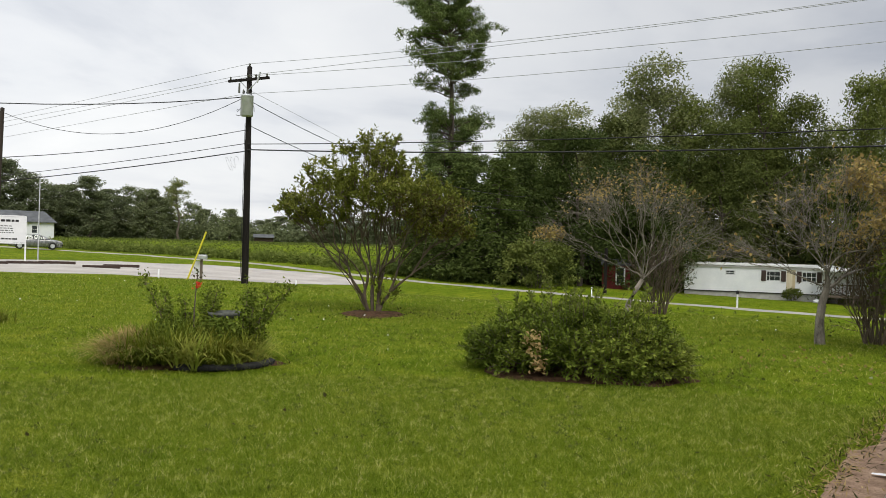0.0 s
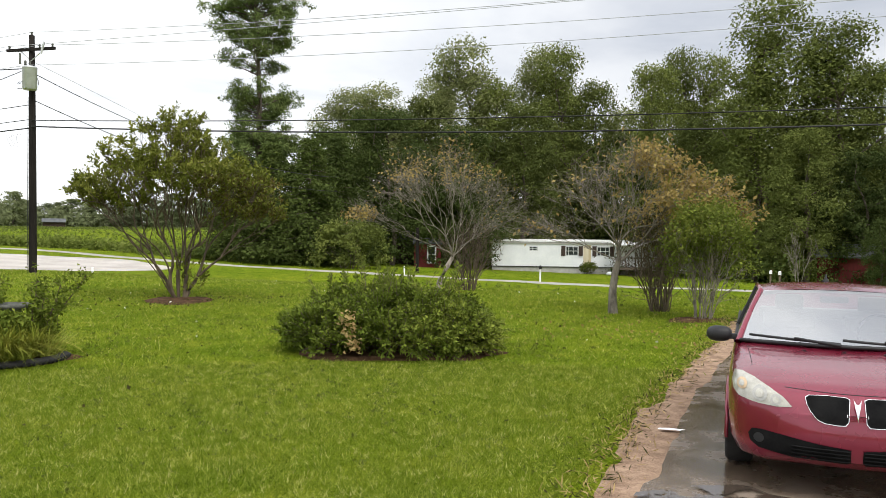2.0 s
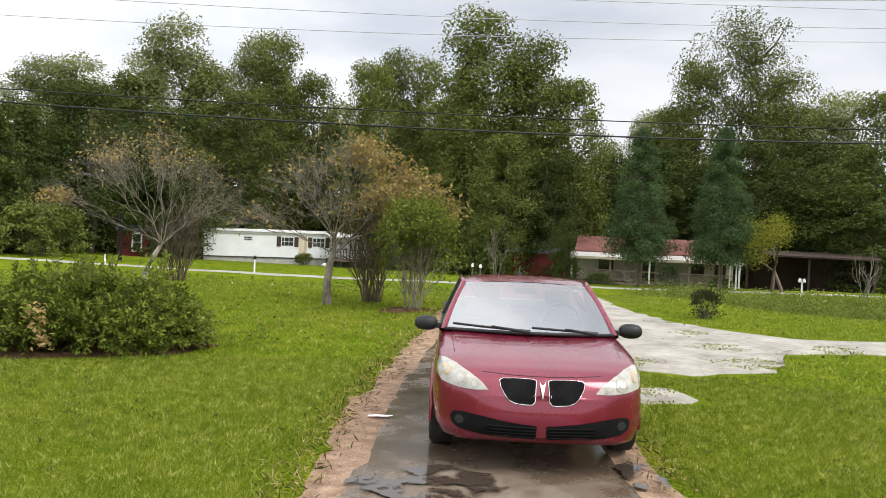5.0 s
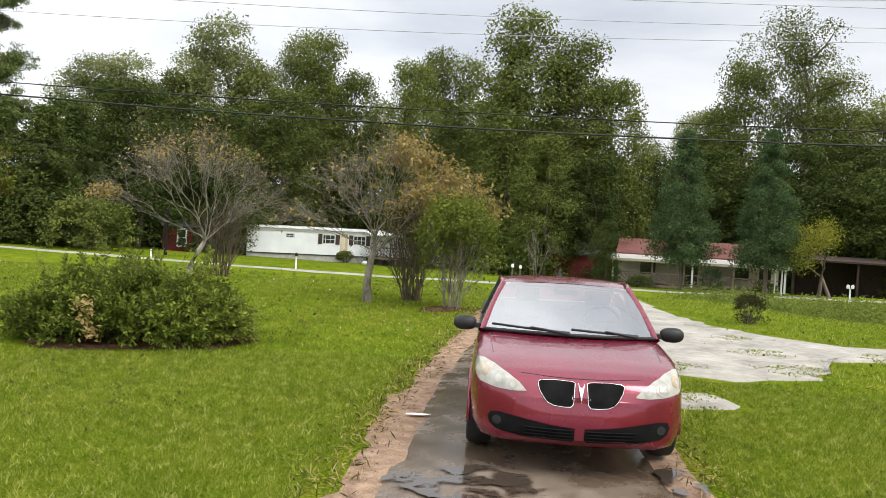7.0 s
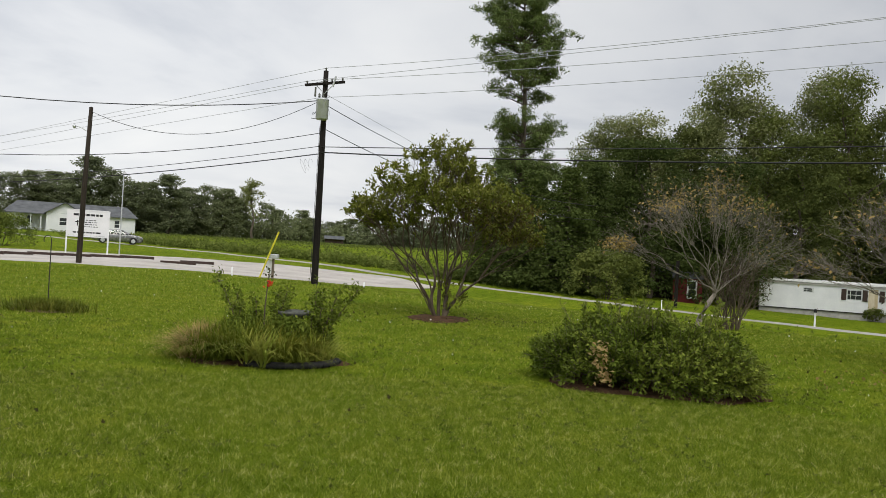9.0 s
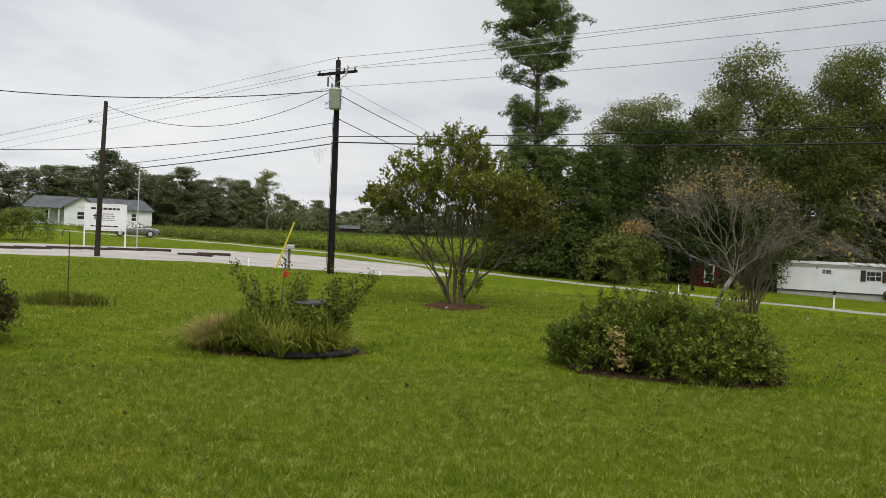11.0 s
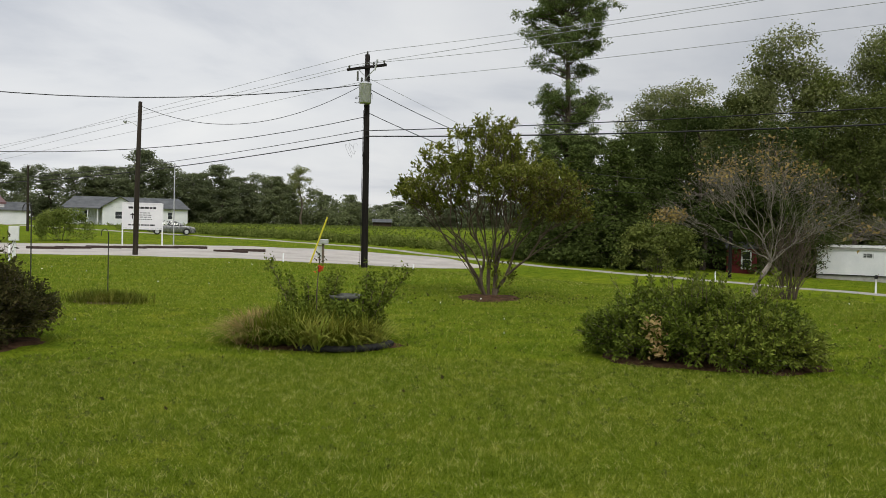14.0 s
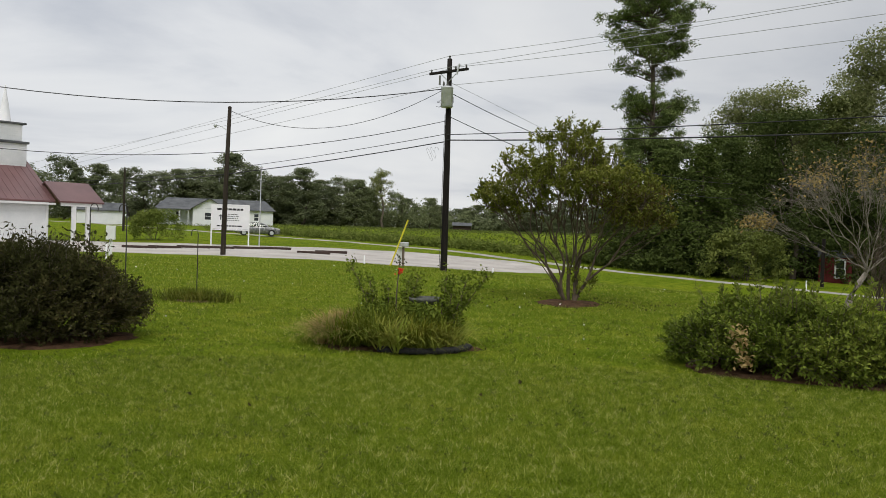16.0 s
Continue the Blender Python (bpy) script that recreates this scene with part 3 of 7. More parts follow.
def tall_pine():
    """The lone loblolly pine above the woods: bare stretches of trunk between tiers of needles."""
    rng = np.random.default_rng(31)
    h = 26.5
    tree = new("pine_tree")
    trunk = [((0, 0, -0.3), 0.36)]
    for i in range(14):
        f = (i + 1) / 14
        trunk.append(((0.35 * math.sin(f * 4.0) - 0.4 * f, 0.2 * math.sin(f * 6), h * 0.97 * f), 0.34 * (1 - f) ** 0.8 + 0.03))
    P = np.array([q for q, _ in trunk])
    lines, centres, radii, outs = [trunk], [], [], []

    def at(z):
        return np.array([np.interp(z, P[:, 2], P[:, k]) for k in range(3)])
    # tiers: height span, reach, number of boughs
    for z0, z1, reach, n in ((5.0, 8.4, 3.6, 26), (8.4, 10.2, 3.6, 20), (10.8, 13.2, 3.7, 24), (15.4, 16.8, 4.2, 9), (17.0, 18.6, 4.6, 19), (19.6, 21.2, 4.5, 21), (21.6, 23.2, 4.2, 22), (23.6, 25.2, 3.8, 22), (25.2, 26.6, 2.6, 18)):
        for k in range(n):
            z = rng.uniform(z0, z1)
            a = k * 2.399 + rng.uniform(-0.4, 0.4)
            r = reach * rng.uniform(0.5, 0.96)
            s = at(z)
            ln = bough(rng, s, (math.cos(a), math.sin(a), 0.28), r, 0.075, 0.02, 5, 0.16, 0.07)
            lines.append(ln)
            for q, _ in ln[3:]:
                for _ in range(3):
                    e = np.array(q) + rng.normal(size=3) * [0.36, 0.36, 0.16] + [0, 0, 0.12]
                    lines.append([(q, 0.02), (tuple(e), 0.01)])
                    centres.append(e)
                    radii.append(rng.uniform(0.36, 0.62))
    pts, out = clumps(rng, np.array(centres), np.array(radii)[:, None] * [1.15, 1.15, 0.72], 62, 0.1)
    part("trunk", tube_mesh("trunk", lines, 6), M_BARK, tree)
    part("crown", leaf_mesh("crown", pts, 0.27, 0.085, rng, 0.35, out, simple=True), M_NEEDLE, tree)
    return tree


x, y, z = polar(0.3, 72)
place(tall_pine(), (x, y, z), 20, label="very tall loblolly pine with bare trunk between needle tiers", category="pine tree")

# woods: a few grown trees, repeated along the edge of the wood
KINDS = {
    "oak": broad_tree(17, 8.5, 5, M_LEAF, clump=260, per=92, leaf=0.19, low=0.07, limbs=11),
    "poplar": broad_tree(20, 7.5, 8, M_LEAF, clump=300, per=90, leaf=0.185, low=0.07, top=0.9, limbs=11),
    "pale": broad_tree(18, 7.0, 12, M_LEAF_PALE, clump=250, per=100, leaf=0.16, airy=0.05, low=0.12, limbs=12),
    "dark": broad_tree(14, 8.0, 17, M_LEAF_DARK, clump=210, per=76, leaf=0.21, low=0.0, limbs=10),
    "airy": broad_tree(21, 8.5, 23, M_LEAF, clump=140, per=130, leaf=0.14, airy=0.5, low=0.3, limbs=18),
    "cedar": conifer(10, 6.0, 29, M_LEAF_DARK),
    "spire": conifer(10, 5.2, 33, M_BLUE, low=0.2, leaf=0.15, tuft=60),
    "back": broad_tree(14, 8.0, 19, M_LEAF_DARK, clump=120, per=55, leaf=0.32, low=0.0, limbs=8),
    "far_oak": broad_tree(17, 8.5, 6, M_LEAF_HAZED, clump=190, per=75, leaf=0.33, low=0.03, limbs=9),
    "far_pale": broad_tree(18, 8.0, 13, M_LEAF_HAZED, clump=140, per=60, leaf=0.34, low=0.05, airy=0.1, limbs=10),
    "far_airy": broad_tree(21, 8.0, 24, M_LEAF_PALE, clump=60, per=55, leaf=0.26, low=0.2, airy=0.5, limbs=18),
}
HEIGHT = {"oak": 17, "poplar": 20, "pale": 18, "dark": 14, "airy": 21, "cedar": 10, "spire": 10, "back": 14, "far_oak": 17, "far_pale": 18, "far_airy": 21}
USED = set()


def tree_at(kind, az, d, height, turn, label, wide=1.0, category="tree", group="", name="tree"):
    x, y, z = polar(az, d)
    s = height / HEIGHT[kind]
    m = pose(x, y, z - 0.05, 0, 0, turn)
    if kind in USED:
        ob = copy_thing(KINDS[kind], m)
    else:
        ob, _ = KINDS[kind], USED.add(kind)
    ob.name = name
    ob.matrix_basis = m @ Matrix.Diagonal((s * wide, s * wide, s, 1))
    return tagged(ob, label, category, group)


WOODS = "trees at the edge of the wood"
T_GREEN = "tall leafy green woodland tree with uneven crown"
T_PALE = "tall woodland tree with thin pale green foliage"
T_DARK = "dense dark green woodland tree at the wood's edge"
T_AIRY = "very tall tree with sparse airy crown"
T_CEDAR = "dark evergreen with boughs down to the ground"
# kind, bearing, distance, height, turn
for kind, az, d, h, turn, wide in (
    ("cedar", -1.2, 66, 8.6, 10, 1.0), ("cedar", 1.2, 64, 9.2, 70, 1.1), ("cedar", 3.8, 63, 9.6, 130, 1.1), ("cedar", 5.6, 66, 10.2, 30, 1.0), ("dark", 2.4, 74, 10.5, 0, 0.9),
    ("dark", 5.0, 78, 12.0, 50, 0.9), ("pale", 6.3, 88, 17.0, 90, 1.0), ("pale", 8.8, 86, 17.5, 0, 1.1), ("dark", 7.2, 72, 13.0, 140, 0.8), ("dark", 9.5, 71, 13.2, 20, 0.9),
    ("oak", 11.6, 84, 16.5, 60, 0.9), ("pale", 12.3, 92, 20.0, 200, 0.8), ("pale", 14.6, 84, 22.4, 0, 0.95), ("oak", 16.6, 82, 18.0, 120, 0.8), ("dark", 14.2, 74, 12.5, 70, 1.0),
    ("pale", 20.0, 88, 23.0, 40, 0.8), ("poplar", 20.9, 84, 22.0, 90, 0.75), ("oak", 18.6, 79, 15.5, 33, 0.9), ("dark", 18.3, 90, 13.0, 10, 1.1), ("oak", 23.3, 84, 18.6, 77, 0.7), ("dark", 22.2, 89, 13.5, 180, 1.1),
    ("pale", 25.3, 92, 17.0, 5, 0.8), ("dark", 25.8, 84, 14.0, 60, 1.0), ("poplar", 28.6, 84, 21.8, 140, 0.7), ("oak", 27.2, 80, 19.4, 20, 0.7), ("poplar", 31.6, 83, 20.8, 10, 0.75),
    ("oak", 30.0, 74, 13.5, 100, 0.9), ("poplar", 35.6, 72, 22.8, 0, 1.0), ("poplar", 38.6, 72, 20.6, 60, 0.95), ("oak", 33.9, 70, 16.0, 45, 0.8), ("oak", 37.0, 66, 11.5, 130, 0.95), ("oak", 41.2, 72, 17.0, 300, 0.8),
    ("dark", 40.3, 67, 10.0, 30, 1.0), ("pale", 43.6, 92, 14.0, 90, 0.9), ("dark", 44.0, 80, 11.5, 70, 1.1), ("pale", 46.9, 86, 16.5, 0, 0.9), ("oak", 48.0, 80, 16.0, 90, 0.8), ("oak", 49.6, 78, 19.5, 30, 0.7),
    ("airy", 52.0, 76, 24.0, 0, 0.9), ("airy", 54.6, 78, 20.5, 100, 0.9), ("oak", 55.6, 80, 16.0, 10, 0.9), ("pale", 58.0, 80, 17.0, 70, 0.9), ("dark", 52.6, 72, 12.0, 10, 1.1), ("dark", 56.5, 72, 12.0, 99, 1.1),
    ("oak", 61.5, 78, 16.5, 190, 1.0), ("dark", 60.3, 68, 11.0, 40, 1.2), ("dark", 47.3, 74, 11.5, 140, 1.2), ("oak", 65.5, 76, 16.0, 70, 1.0), ("dark", 70, 74, 14.0, 10, 1.2),
    ("dark", 11.0, 78, 9.0, 200, 1.3), ("dark", 34.5, 80, 12.0, 200, 1.2), ("dark", 30.5, 90, 15.0, 10, 1.2), ("dark", 50.0, 88, 12.0, 250, 1.3), ("dark", 38.0, 84, 15.0, 250, 1.3),
    ("dark", 8.0, 96, 13.5, 20, 1.2), ("dark", 12.6, 97, 14.0, 110, 1.2), ("dark", 17.2, 97, 15.0, 200, 1.2), ("dark", 23.0, 98, 14.5, 300, 1.2), ("dark", 28.0, 97, 14.0, 45, 1.2), ("dark", 33.0, 95, 15.0, 135, 1.2), ("dark", 41.5, 94, 12.0, 225, 1.3), ("dark", 45.8, 94, 12.5, 315, 1.3), ("dark", 54.5, 92, 14.0, 15, 1.3), ("dark", 59.0, 90, 13.0, 105, 1.3)):
    tree_at("back" if kind == "dark" and d >= 84 else kind, az, d, h, turn, {"oak": T_GREEN, "poplar": T_GREEN, "pale": T_PALE, "dark": T_DARK, "airy": T_AIRY, "cedar": T_CEDAR}[kind], wide * 1.1, group=WOODS)

# the far tree line beyond the field, mostly in leaves greyed for haze
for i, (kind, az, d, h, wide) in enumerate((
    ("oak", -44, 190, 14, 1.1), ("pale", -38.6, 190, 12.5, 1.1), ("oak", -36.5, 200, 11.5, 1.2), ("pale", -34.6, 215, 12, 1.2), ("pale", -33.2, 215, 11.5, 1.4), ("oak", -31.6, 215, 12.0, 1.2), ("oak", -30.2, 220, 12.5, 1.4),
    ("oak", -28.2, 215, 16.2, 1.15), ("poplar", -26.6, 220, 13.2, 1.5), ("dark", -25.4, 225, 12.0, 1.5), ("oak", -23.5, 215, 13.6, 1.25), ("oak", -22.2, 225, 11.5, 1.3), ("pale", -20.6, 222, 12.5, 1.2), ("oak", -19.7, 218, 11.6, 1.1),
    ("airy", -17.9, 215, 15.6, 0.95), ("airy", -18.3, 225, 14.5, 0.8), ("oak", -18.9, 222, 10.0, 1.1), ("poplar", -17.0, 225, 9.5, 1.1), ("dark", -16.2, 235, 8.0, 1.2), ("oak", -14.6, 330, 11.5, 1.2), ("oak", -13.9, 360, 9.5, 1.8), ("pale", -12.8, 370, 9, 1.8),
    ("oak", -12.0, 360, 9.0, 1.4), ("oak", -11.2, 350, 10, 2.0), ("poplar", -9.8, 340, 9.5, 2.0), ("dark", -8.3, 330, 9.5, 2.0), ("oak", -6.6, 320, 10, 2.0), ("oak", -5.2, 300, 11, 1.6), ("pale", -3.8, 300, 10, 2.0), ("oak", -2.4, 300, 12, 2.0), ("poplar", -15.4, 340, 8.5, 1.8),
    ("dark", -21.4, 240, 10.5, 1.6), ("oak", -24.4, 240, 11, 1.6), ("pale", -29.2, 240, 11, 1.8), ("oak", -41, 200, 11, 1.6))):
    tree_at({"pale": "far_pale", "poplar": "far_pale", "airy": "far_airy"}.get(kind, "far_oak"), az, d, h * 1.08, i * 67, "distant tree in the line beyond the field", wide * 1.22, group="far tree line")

# evergreens and small trees by the red-roofed house
for az, d, h, turn in ((46.3, 55.5, 10.4, 0), (51.6, 55.5, 10.5, 80)):
    tree_at("spire", az, d, h, turn, "dense blue-green conical evergreen on the house's lawn", 0.8, group="evergreens before the house")


# ---------------------------------------------------------------- yard shrubs and small trees
def branching(rng, start, way, length, radius, depth, kids, spread, lift, lines, tips, wander=0.16):
    steps = 5 if depth > 1 else 3
    ln = bough(rng, start, way, length, radius, radius * 0.55, steps, wander, lift)
    lines.append(ln)
    if depth == 0:
        tips.append(np.array(ln[-1][0]))
        return
    d0 = unit(np.array(ln[-1][0]) - np.array(ln[-2][0]))
    for k in range(kids[depth]):
        f = rng.integers(max(1, steps // 2), steps + 1) if k else steps
        side = unit(rng.normal(size=3))
        way2 = unit(d0 + side * spread)
        branching(rng, ln[f][0], way2, length * rng.uniform(0.55, 0.85), max(radius * 0.5, 0.004), depth - 1, kids, spread, lift, lines, tips, wander)


def vase_tree(name, base, height, width, seed, bark, stems, lean, leaves, kids=(0, 4, 4, 3), r0=0.05, single=0.0, lift=0.08, sides=5, spread=0.75, dome=0.5):
    """A many-stemmed garden tree. leaves: list of (material, count per tip, length, width, spread, chooser)."""
    rng = np.random.default_rng(seed)
    tree = new(name)
    tree.matrix_basis = pose(*base)
    lines, tips = [], []
    foot = np.array([0, 0, -0.1])
    if single:
        ln = bough(rng, foot, (0.05, 0, 1), single, r0 * 2.0, r0 * 1.5, 4, 0.08, 0.1)
        lines.append(ln)
        foot = np.array(ln[-1][0])
    for k in range(stems):
        a = k * 2 * math.pi / stems + rng.uniform(-0.4, 0.4)
        t = lean * rng.uniform(0.45, 1.15)
        s = foot + ([0.14 * math.cos(a), 0.14 * math.sin(a), 0] if not single else [0, 0, 0])
        branching(rng, s, (math.cos(a) * t, math.sin(a) * t, 1), height * 0.36, r0 * rng.uniform(0.7, 1.1), len(kids) - 1, kids, spread, lift, lines, tips)
    pts = np.concatenate([[p for p, _ in ln] for ln in lines])
    top = np.percentile(pts[:, 2], 99.5)
    wide = np.percentile(np.hypot(pts[:, 0], pts[:, 1]), 93) * 2
    sc = np.array([width / wide, width / wide, height / top])

    def shaped(p):
        p = np.array(p) * sc
        r = math.hypot(p[0], p[1])
        lim = width * 0.5 * math.sqrt(max(0.1, 1 - max(0.0, (p[2] / height - dome) / (1.04 - dome)) ** 2))
        if r > lim:
            p[:2] *= (lim + (r - lim) * 0.18) / r
        if p[2] > 0.95 * height:
            p[2] = 0.95 * height + (p[2] - 0.95 * height) * 0.3
        return p
    lines = [[(tuple(shaped(p)), r) for p, r in ln] for ln in lines]
    tips = np.array([shaped(p) for p in tips])
    part("branchwork", tube_mesh("branchwork", lines, sides), bark, tree)
    for mat, per, ll, lw, sp, choose in leaves:
        use = tips[[bool(choose(p, rng)) for p in tips]]
        if not len(use):
            continue
        P = np.repeat(use, per, axis=0) + rng.normal(size=(len(use) * per, 3)) * sp
        part("foliage", leaf_mesh("foliage", P, ll, lw, rng, 0.3), mat, tree)
    return tree


def group_centres(P, k, rng):
    """k centres among the points, each the mean of the points nearest to it."""
    C = P[rng.choice(len(P), min(k, len(P)), replace=False)]
    for _ in range(6):
        near = ((P[:, None] - C[None]) ** 2).sum(-1).argmin(1)
        C = np.array([P[near == i].mean(0) if (near == i).any() else C[i] for i in range(len(C))])
    return C, ((P[:, None] - C[None]) ** 2).sum(-1).argmin(1)


def crown_lines(rng, tips, foot, counts, pulls, r0, bend=0.10, rise=0.35, multi=0.0):
    """Limbs that fork from the foot to every tip: a list of tapered lines. counts and pulls run from the tips inwards."""
    nodes, parents = [np.asarray(tips)], []
    for k, f in zip(counts, pulls):
        C, near = group_centres(nodes[-1], k, rng)
        C = foot + (C - foot) * f
        nodes.append(C)
        parents.append(near)
    load = [np.ones(len(tips))]
    for near, C in zip(parents, nodes[1:]):
        load.append(np.array([load[-1][near == i].sum() for i in range(len(C))]))
    total = float(len(tips))
    rad = lambda n: max(0.005, r0 * (n / total) ** 0.5)
    lines = []
    start_dir = {}

    def join(p, q, d0, ra, rb):
        L = np.linalg.norm(q - p)
        c = p + d0 * L * 0.45 + rng.normal(size=3) * bend * L
        n = 5 if L > 0.5 else 4
        pts = [p * (1 - t) ** 2 + c * 2 * t * (1 - t) + q * t * t for t in np.linspace(0, 1, n)]
        lines.append([(tuple(v), ra + (rb - ra) * t) for v, t in zip(pts, np.linspace(0, 1, n))])
        return unit(q - c)
    top = len(nodes) - 1
    for i, q in enumerate(nodes[top]):
        out = unit((q - foot) * [1, 1, 0]) * multi
        d = unit(unit(q - foot) + [0, 0, rise])
        start_dir[top, i] = join(foot + out, q, d, rad(load[top][i]), rad(load[top][i]) * 0.75)
    for lv in range(top - 1, -1, -1):
        for i, q in enumerate(nodes[lv]):
            j = parents[lv][i]
            start_dir[lv, i] = join(nodes[lv + 1][j], q, start_dir[lv + 1, j], min(rad(load[lv][i]), rad(load[lv + 1][j]) * 0.75), rad(load[lv][i]) * 0.6)
    return lines, np.array([start_dir[0, i] for i in range(len(tips))])


def shoots(rng, starts, ways, length, spread, per, r=0.004):
    """Short shoots from the starts: their lines, and leaf places along them with the way out of the shoot."""
    n = len(starts)
    d = unit(np.asarray(ways) + rng.normal(size=(n, 3)) * spread)
    L = length * rng.uniform(0.55, 1.3, (n, 1))
    ends = starts + d * L
    lines = [[(tuple(a), r), (tuple(b), r * 0.5)] for a, b in zip(starts, ends)]
    t = rng.uniform(0.1, 1.05, (n, per, 1))
    side = unit(np.cross(rng.normal(size=(n, per, 3)), d[:, None]))
    pts = starts[:, None] + d[:, None] * L[:, None] * t + side * 0.012
    way = unit(side * 0.8 + d[:, None] * 0.7)
    return lines, pts.reshape(-1, 3), way.reshape(-1, 3), ends


def lobed_tips(rng, lobes, per, low=-0.15, shell=0.6):
    """Twig ends on the upper, outer parts of several rounded lobes (x, y, z, radius, height factor)."""
    out = []
    for x, y, z, r, f in lobes:
        d = unit(rng.normal(size=(per * 4, 3)))
        d = d[d[:, 2] > low][:per]
        out.append(np.array([x, y, z]) + d * r * rng.uniform(shell, 1.0, (len(d), 1)) * [1, 1, f])
    return np.concatenate(out)


def spray_leaves(name, pts, way, length, width, rng):
    """Pointed, folded leaves that stand out along the given ways."""
    n = len(pts)
    d = unit(way + rng.normal(size=(n, 3)) * 0.25)
    nn = unit(np.cross(d, np.cross(rng.normal(size=(n, 3)) * 0.5 + [0, 0, 1.0], d)))
    s_ = np.cross(d, nn)
    L = length * rng.uniform(0.65, 1.25, (n, 1))
    W = width * rng.uniform(0.7, 1.25, (n, 1))
    m = pts + d * L * 0.45
    V = np.stack([pts, m + s_ * W * 0.5 + nn * W * 0.18, pts + d * L, m - s_ * W * 0.5 + nn * W * 0.18], 1).reshape(-1, 3)
    k = np.arange(n)[:, None] * 4
    return mesh_from(name, V, [np.concatenate([k + [0, 1, 2], k + [0, 2, 3]])])


def leafy_bush(name, at, rx, ry, h, seed, mat, label, nshoot, per, leaf, turn=0.0, lift=0.05, length=0.26, lumps=34, lump=0.3, upright=0.5, inner=None, bark=None):
    """A dense shrub of leafy shoots: rounded lumps over a domed form, shoots bristling outwards and up from each."""
    rng = np.random.default_rng(seed)
    ob = thing(name, (at[0], at[1], gz(*at[:2])), turn, label, "bush")
    a = np.arange(lumps) * 2.399 + rng.uniform(-0.3, 0.3, lumps)
    u = (np.arange(lumps) + 0.5) / lumps
    rad = np.sqrt(u) * rng.uniform(0.86, 1.04, lumps)
    C = np.stack([(rx - lump * 0.9) * rad * np.cos(a), (ry - lump * 0.9) * rad * np.sin(a), (h - lump * 0.9) * np.sqrt(np.clip(1.04 - rad ** 2 * 0.93, 0.02, 1)) * rng.uniform(0.86, 1.06, lumps)], -1)
    # a lower skirt of lumps round the edge
    b = np.linspace(0, 2 * math.pi, lumps // 2, endpoint=False)
    C = np.concatenate([C, np.stack([(rx - lump) * np.cos(b), (ry - lump) * np.sin(b), h * rng.uniform(0.18, 0.42, len(b))], -1)])
    R = lump * rng.uniform(0.75, 1.2, len(C))
    pick = rng.integers(len(C), size=nshoot)
    d = unit(rng.normal(size=(nshoot, 3)) + [0, 0, 0.25])
    P = C[pick] + d * (R[pick] * rng.uniform(0.35, 0.8, nshoot))[:, None]
    outward = unit(P * [1 / rx, 1 / ry, 0.6 / h])
    keep = (P[:, 2] > 0.05)
    P, d, outward = P[keep], d[keep], outward[keep]
    lines, pts, way, _ = shoots(rng, P, d * 0.7 + outward * 0.5 + [0, 0, upright], length, 0.28, per)
    ok = pts[:, 2] > lift
    core = [[((C[i, 0] * 0.2, C[i, 1] * 0.2, -0.05), 0.018), (tuple(C[i] * [0.65, 0.65, 0.6]), 0.012), (tuple(C[i]), 0.006)] for i in range(len(C))]
    part("stem_growth", tube_mesh("stem_growth", core, 5), bark or M_BARK, ob)
    part("shoot_growth", tube_mesh("shoot_growth", lines, 3), bark or M_BARK, ob)
    part("foliage", spray_leaves("foliage", pts[ok], way[ok], leaf, leaf * 0.5, rng), mat, ob)
    q, out = clumps(rng, C * [0.86, 0.86, 0.8], np.full((len(C), 1), lump * 0.85), 110, 0.1)
    q = q[q[:, 2] > lift]
    part("inner_foliage", leaf_mesh("inner_foliage", q, leaf * 1.2, leaf * 0.7, rng, 0.1), inner or mat, ob)
    return ob


def disc(name, at, rx, ry, mat, label, category, seed=1, lift=0.03, turn=0.0):
    """An uneven bare patch with a low crown, lying on the ground."""
    rng = np.random.default_rng(seed)
    n, rings = 40, 5
    ph = rng.uniform(0, 6.28, 4)
    V, F = [(at[0], at[1], gz(*at[:2]) + lift + 0.03)], []
    for k in range(1, rings + 1):
        for j in range(n):
            a = 2 * math.pi * j / n
            w = 1 + 0.09 * math.sin(3 * a + ph[0]) + 0.06 * math.sin(5 * a + ph[1]) + 0.04 * math.sin(9 * a + ph[2]) + rng.normal() * 0.02
            q = Matrix.Rotation(radians(turn), 2) @ Vector((rx * w * k / rings * math.cos(a), ry * w * k / rings * math.sin(a)))
            x, y = at[0] + q.x, at[1] + q.y
            V.append((x, y, gz(x, y) + (lift + 0.03 * (1 - k / rings) + rng.normal() * 0.006 if k < rings else -0.04)))
    tri = [(0, 1 + j, 1 + (j + 1) % n) for j in range(n)]
    for k in range(rings - 1):
        for j in range(n):
            a, b = 1 + k * n + j, 1 + k * n + (j + 1) % n
            F.append((a, a + n, b + n, b))
    ob = part(name, mesh_from(name, V, [np.array(tri), np.array(F)], True), mat)
    return tagged(ob, label, category, kind="structure")


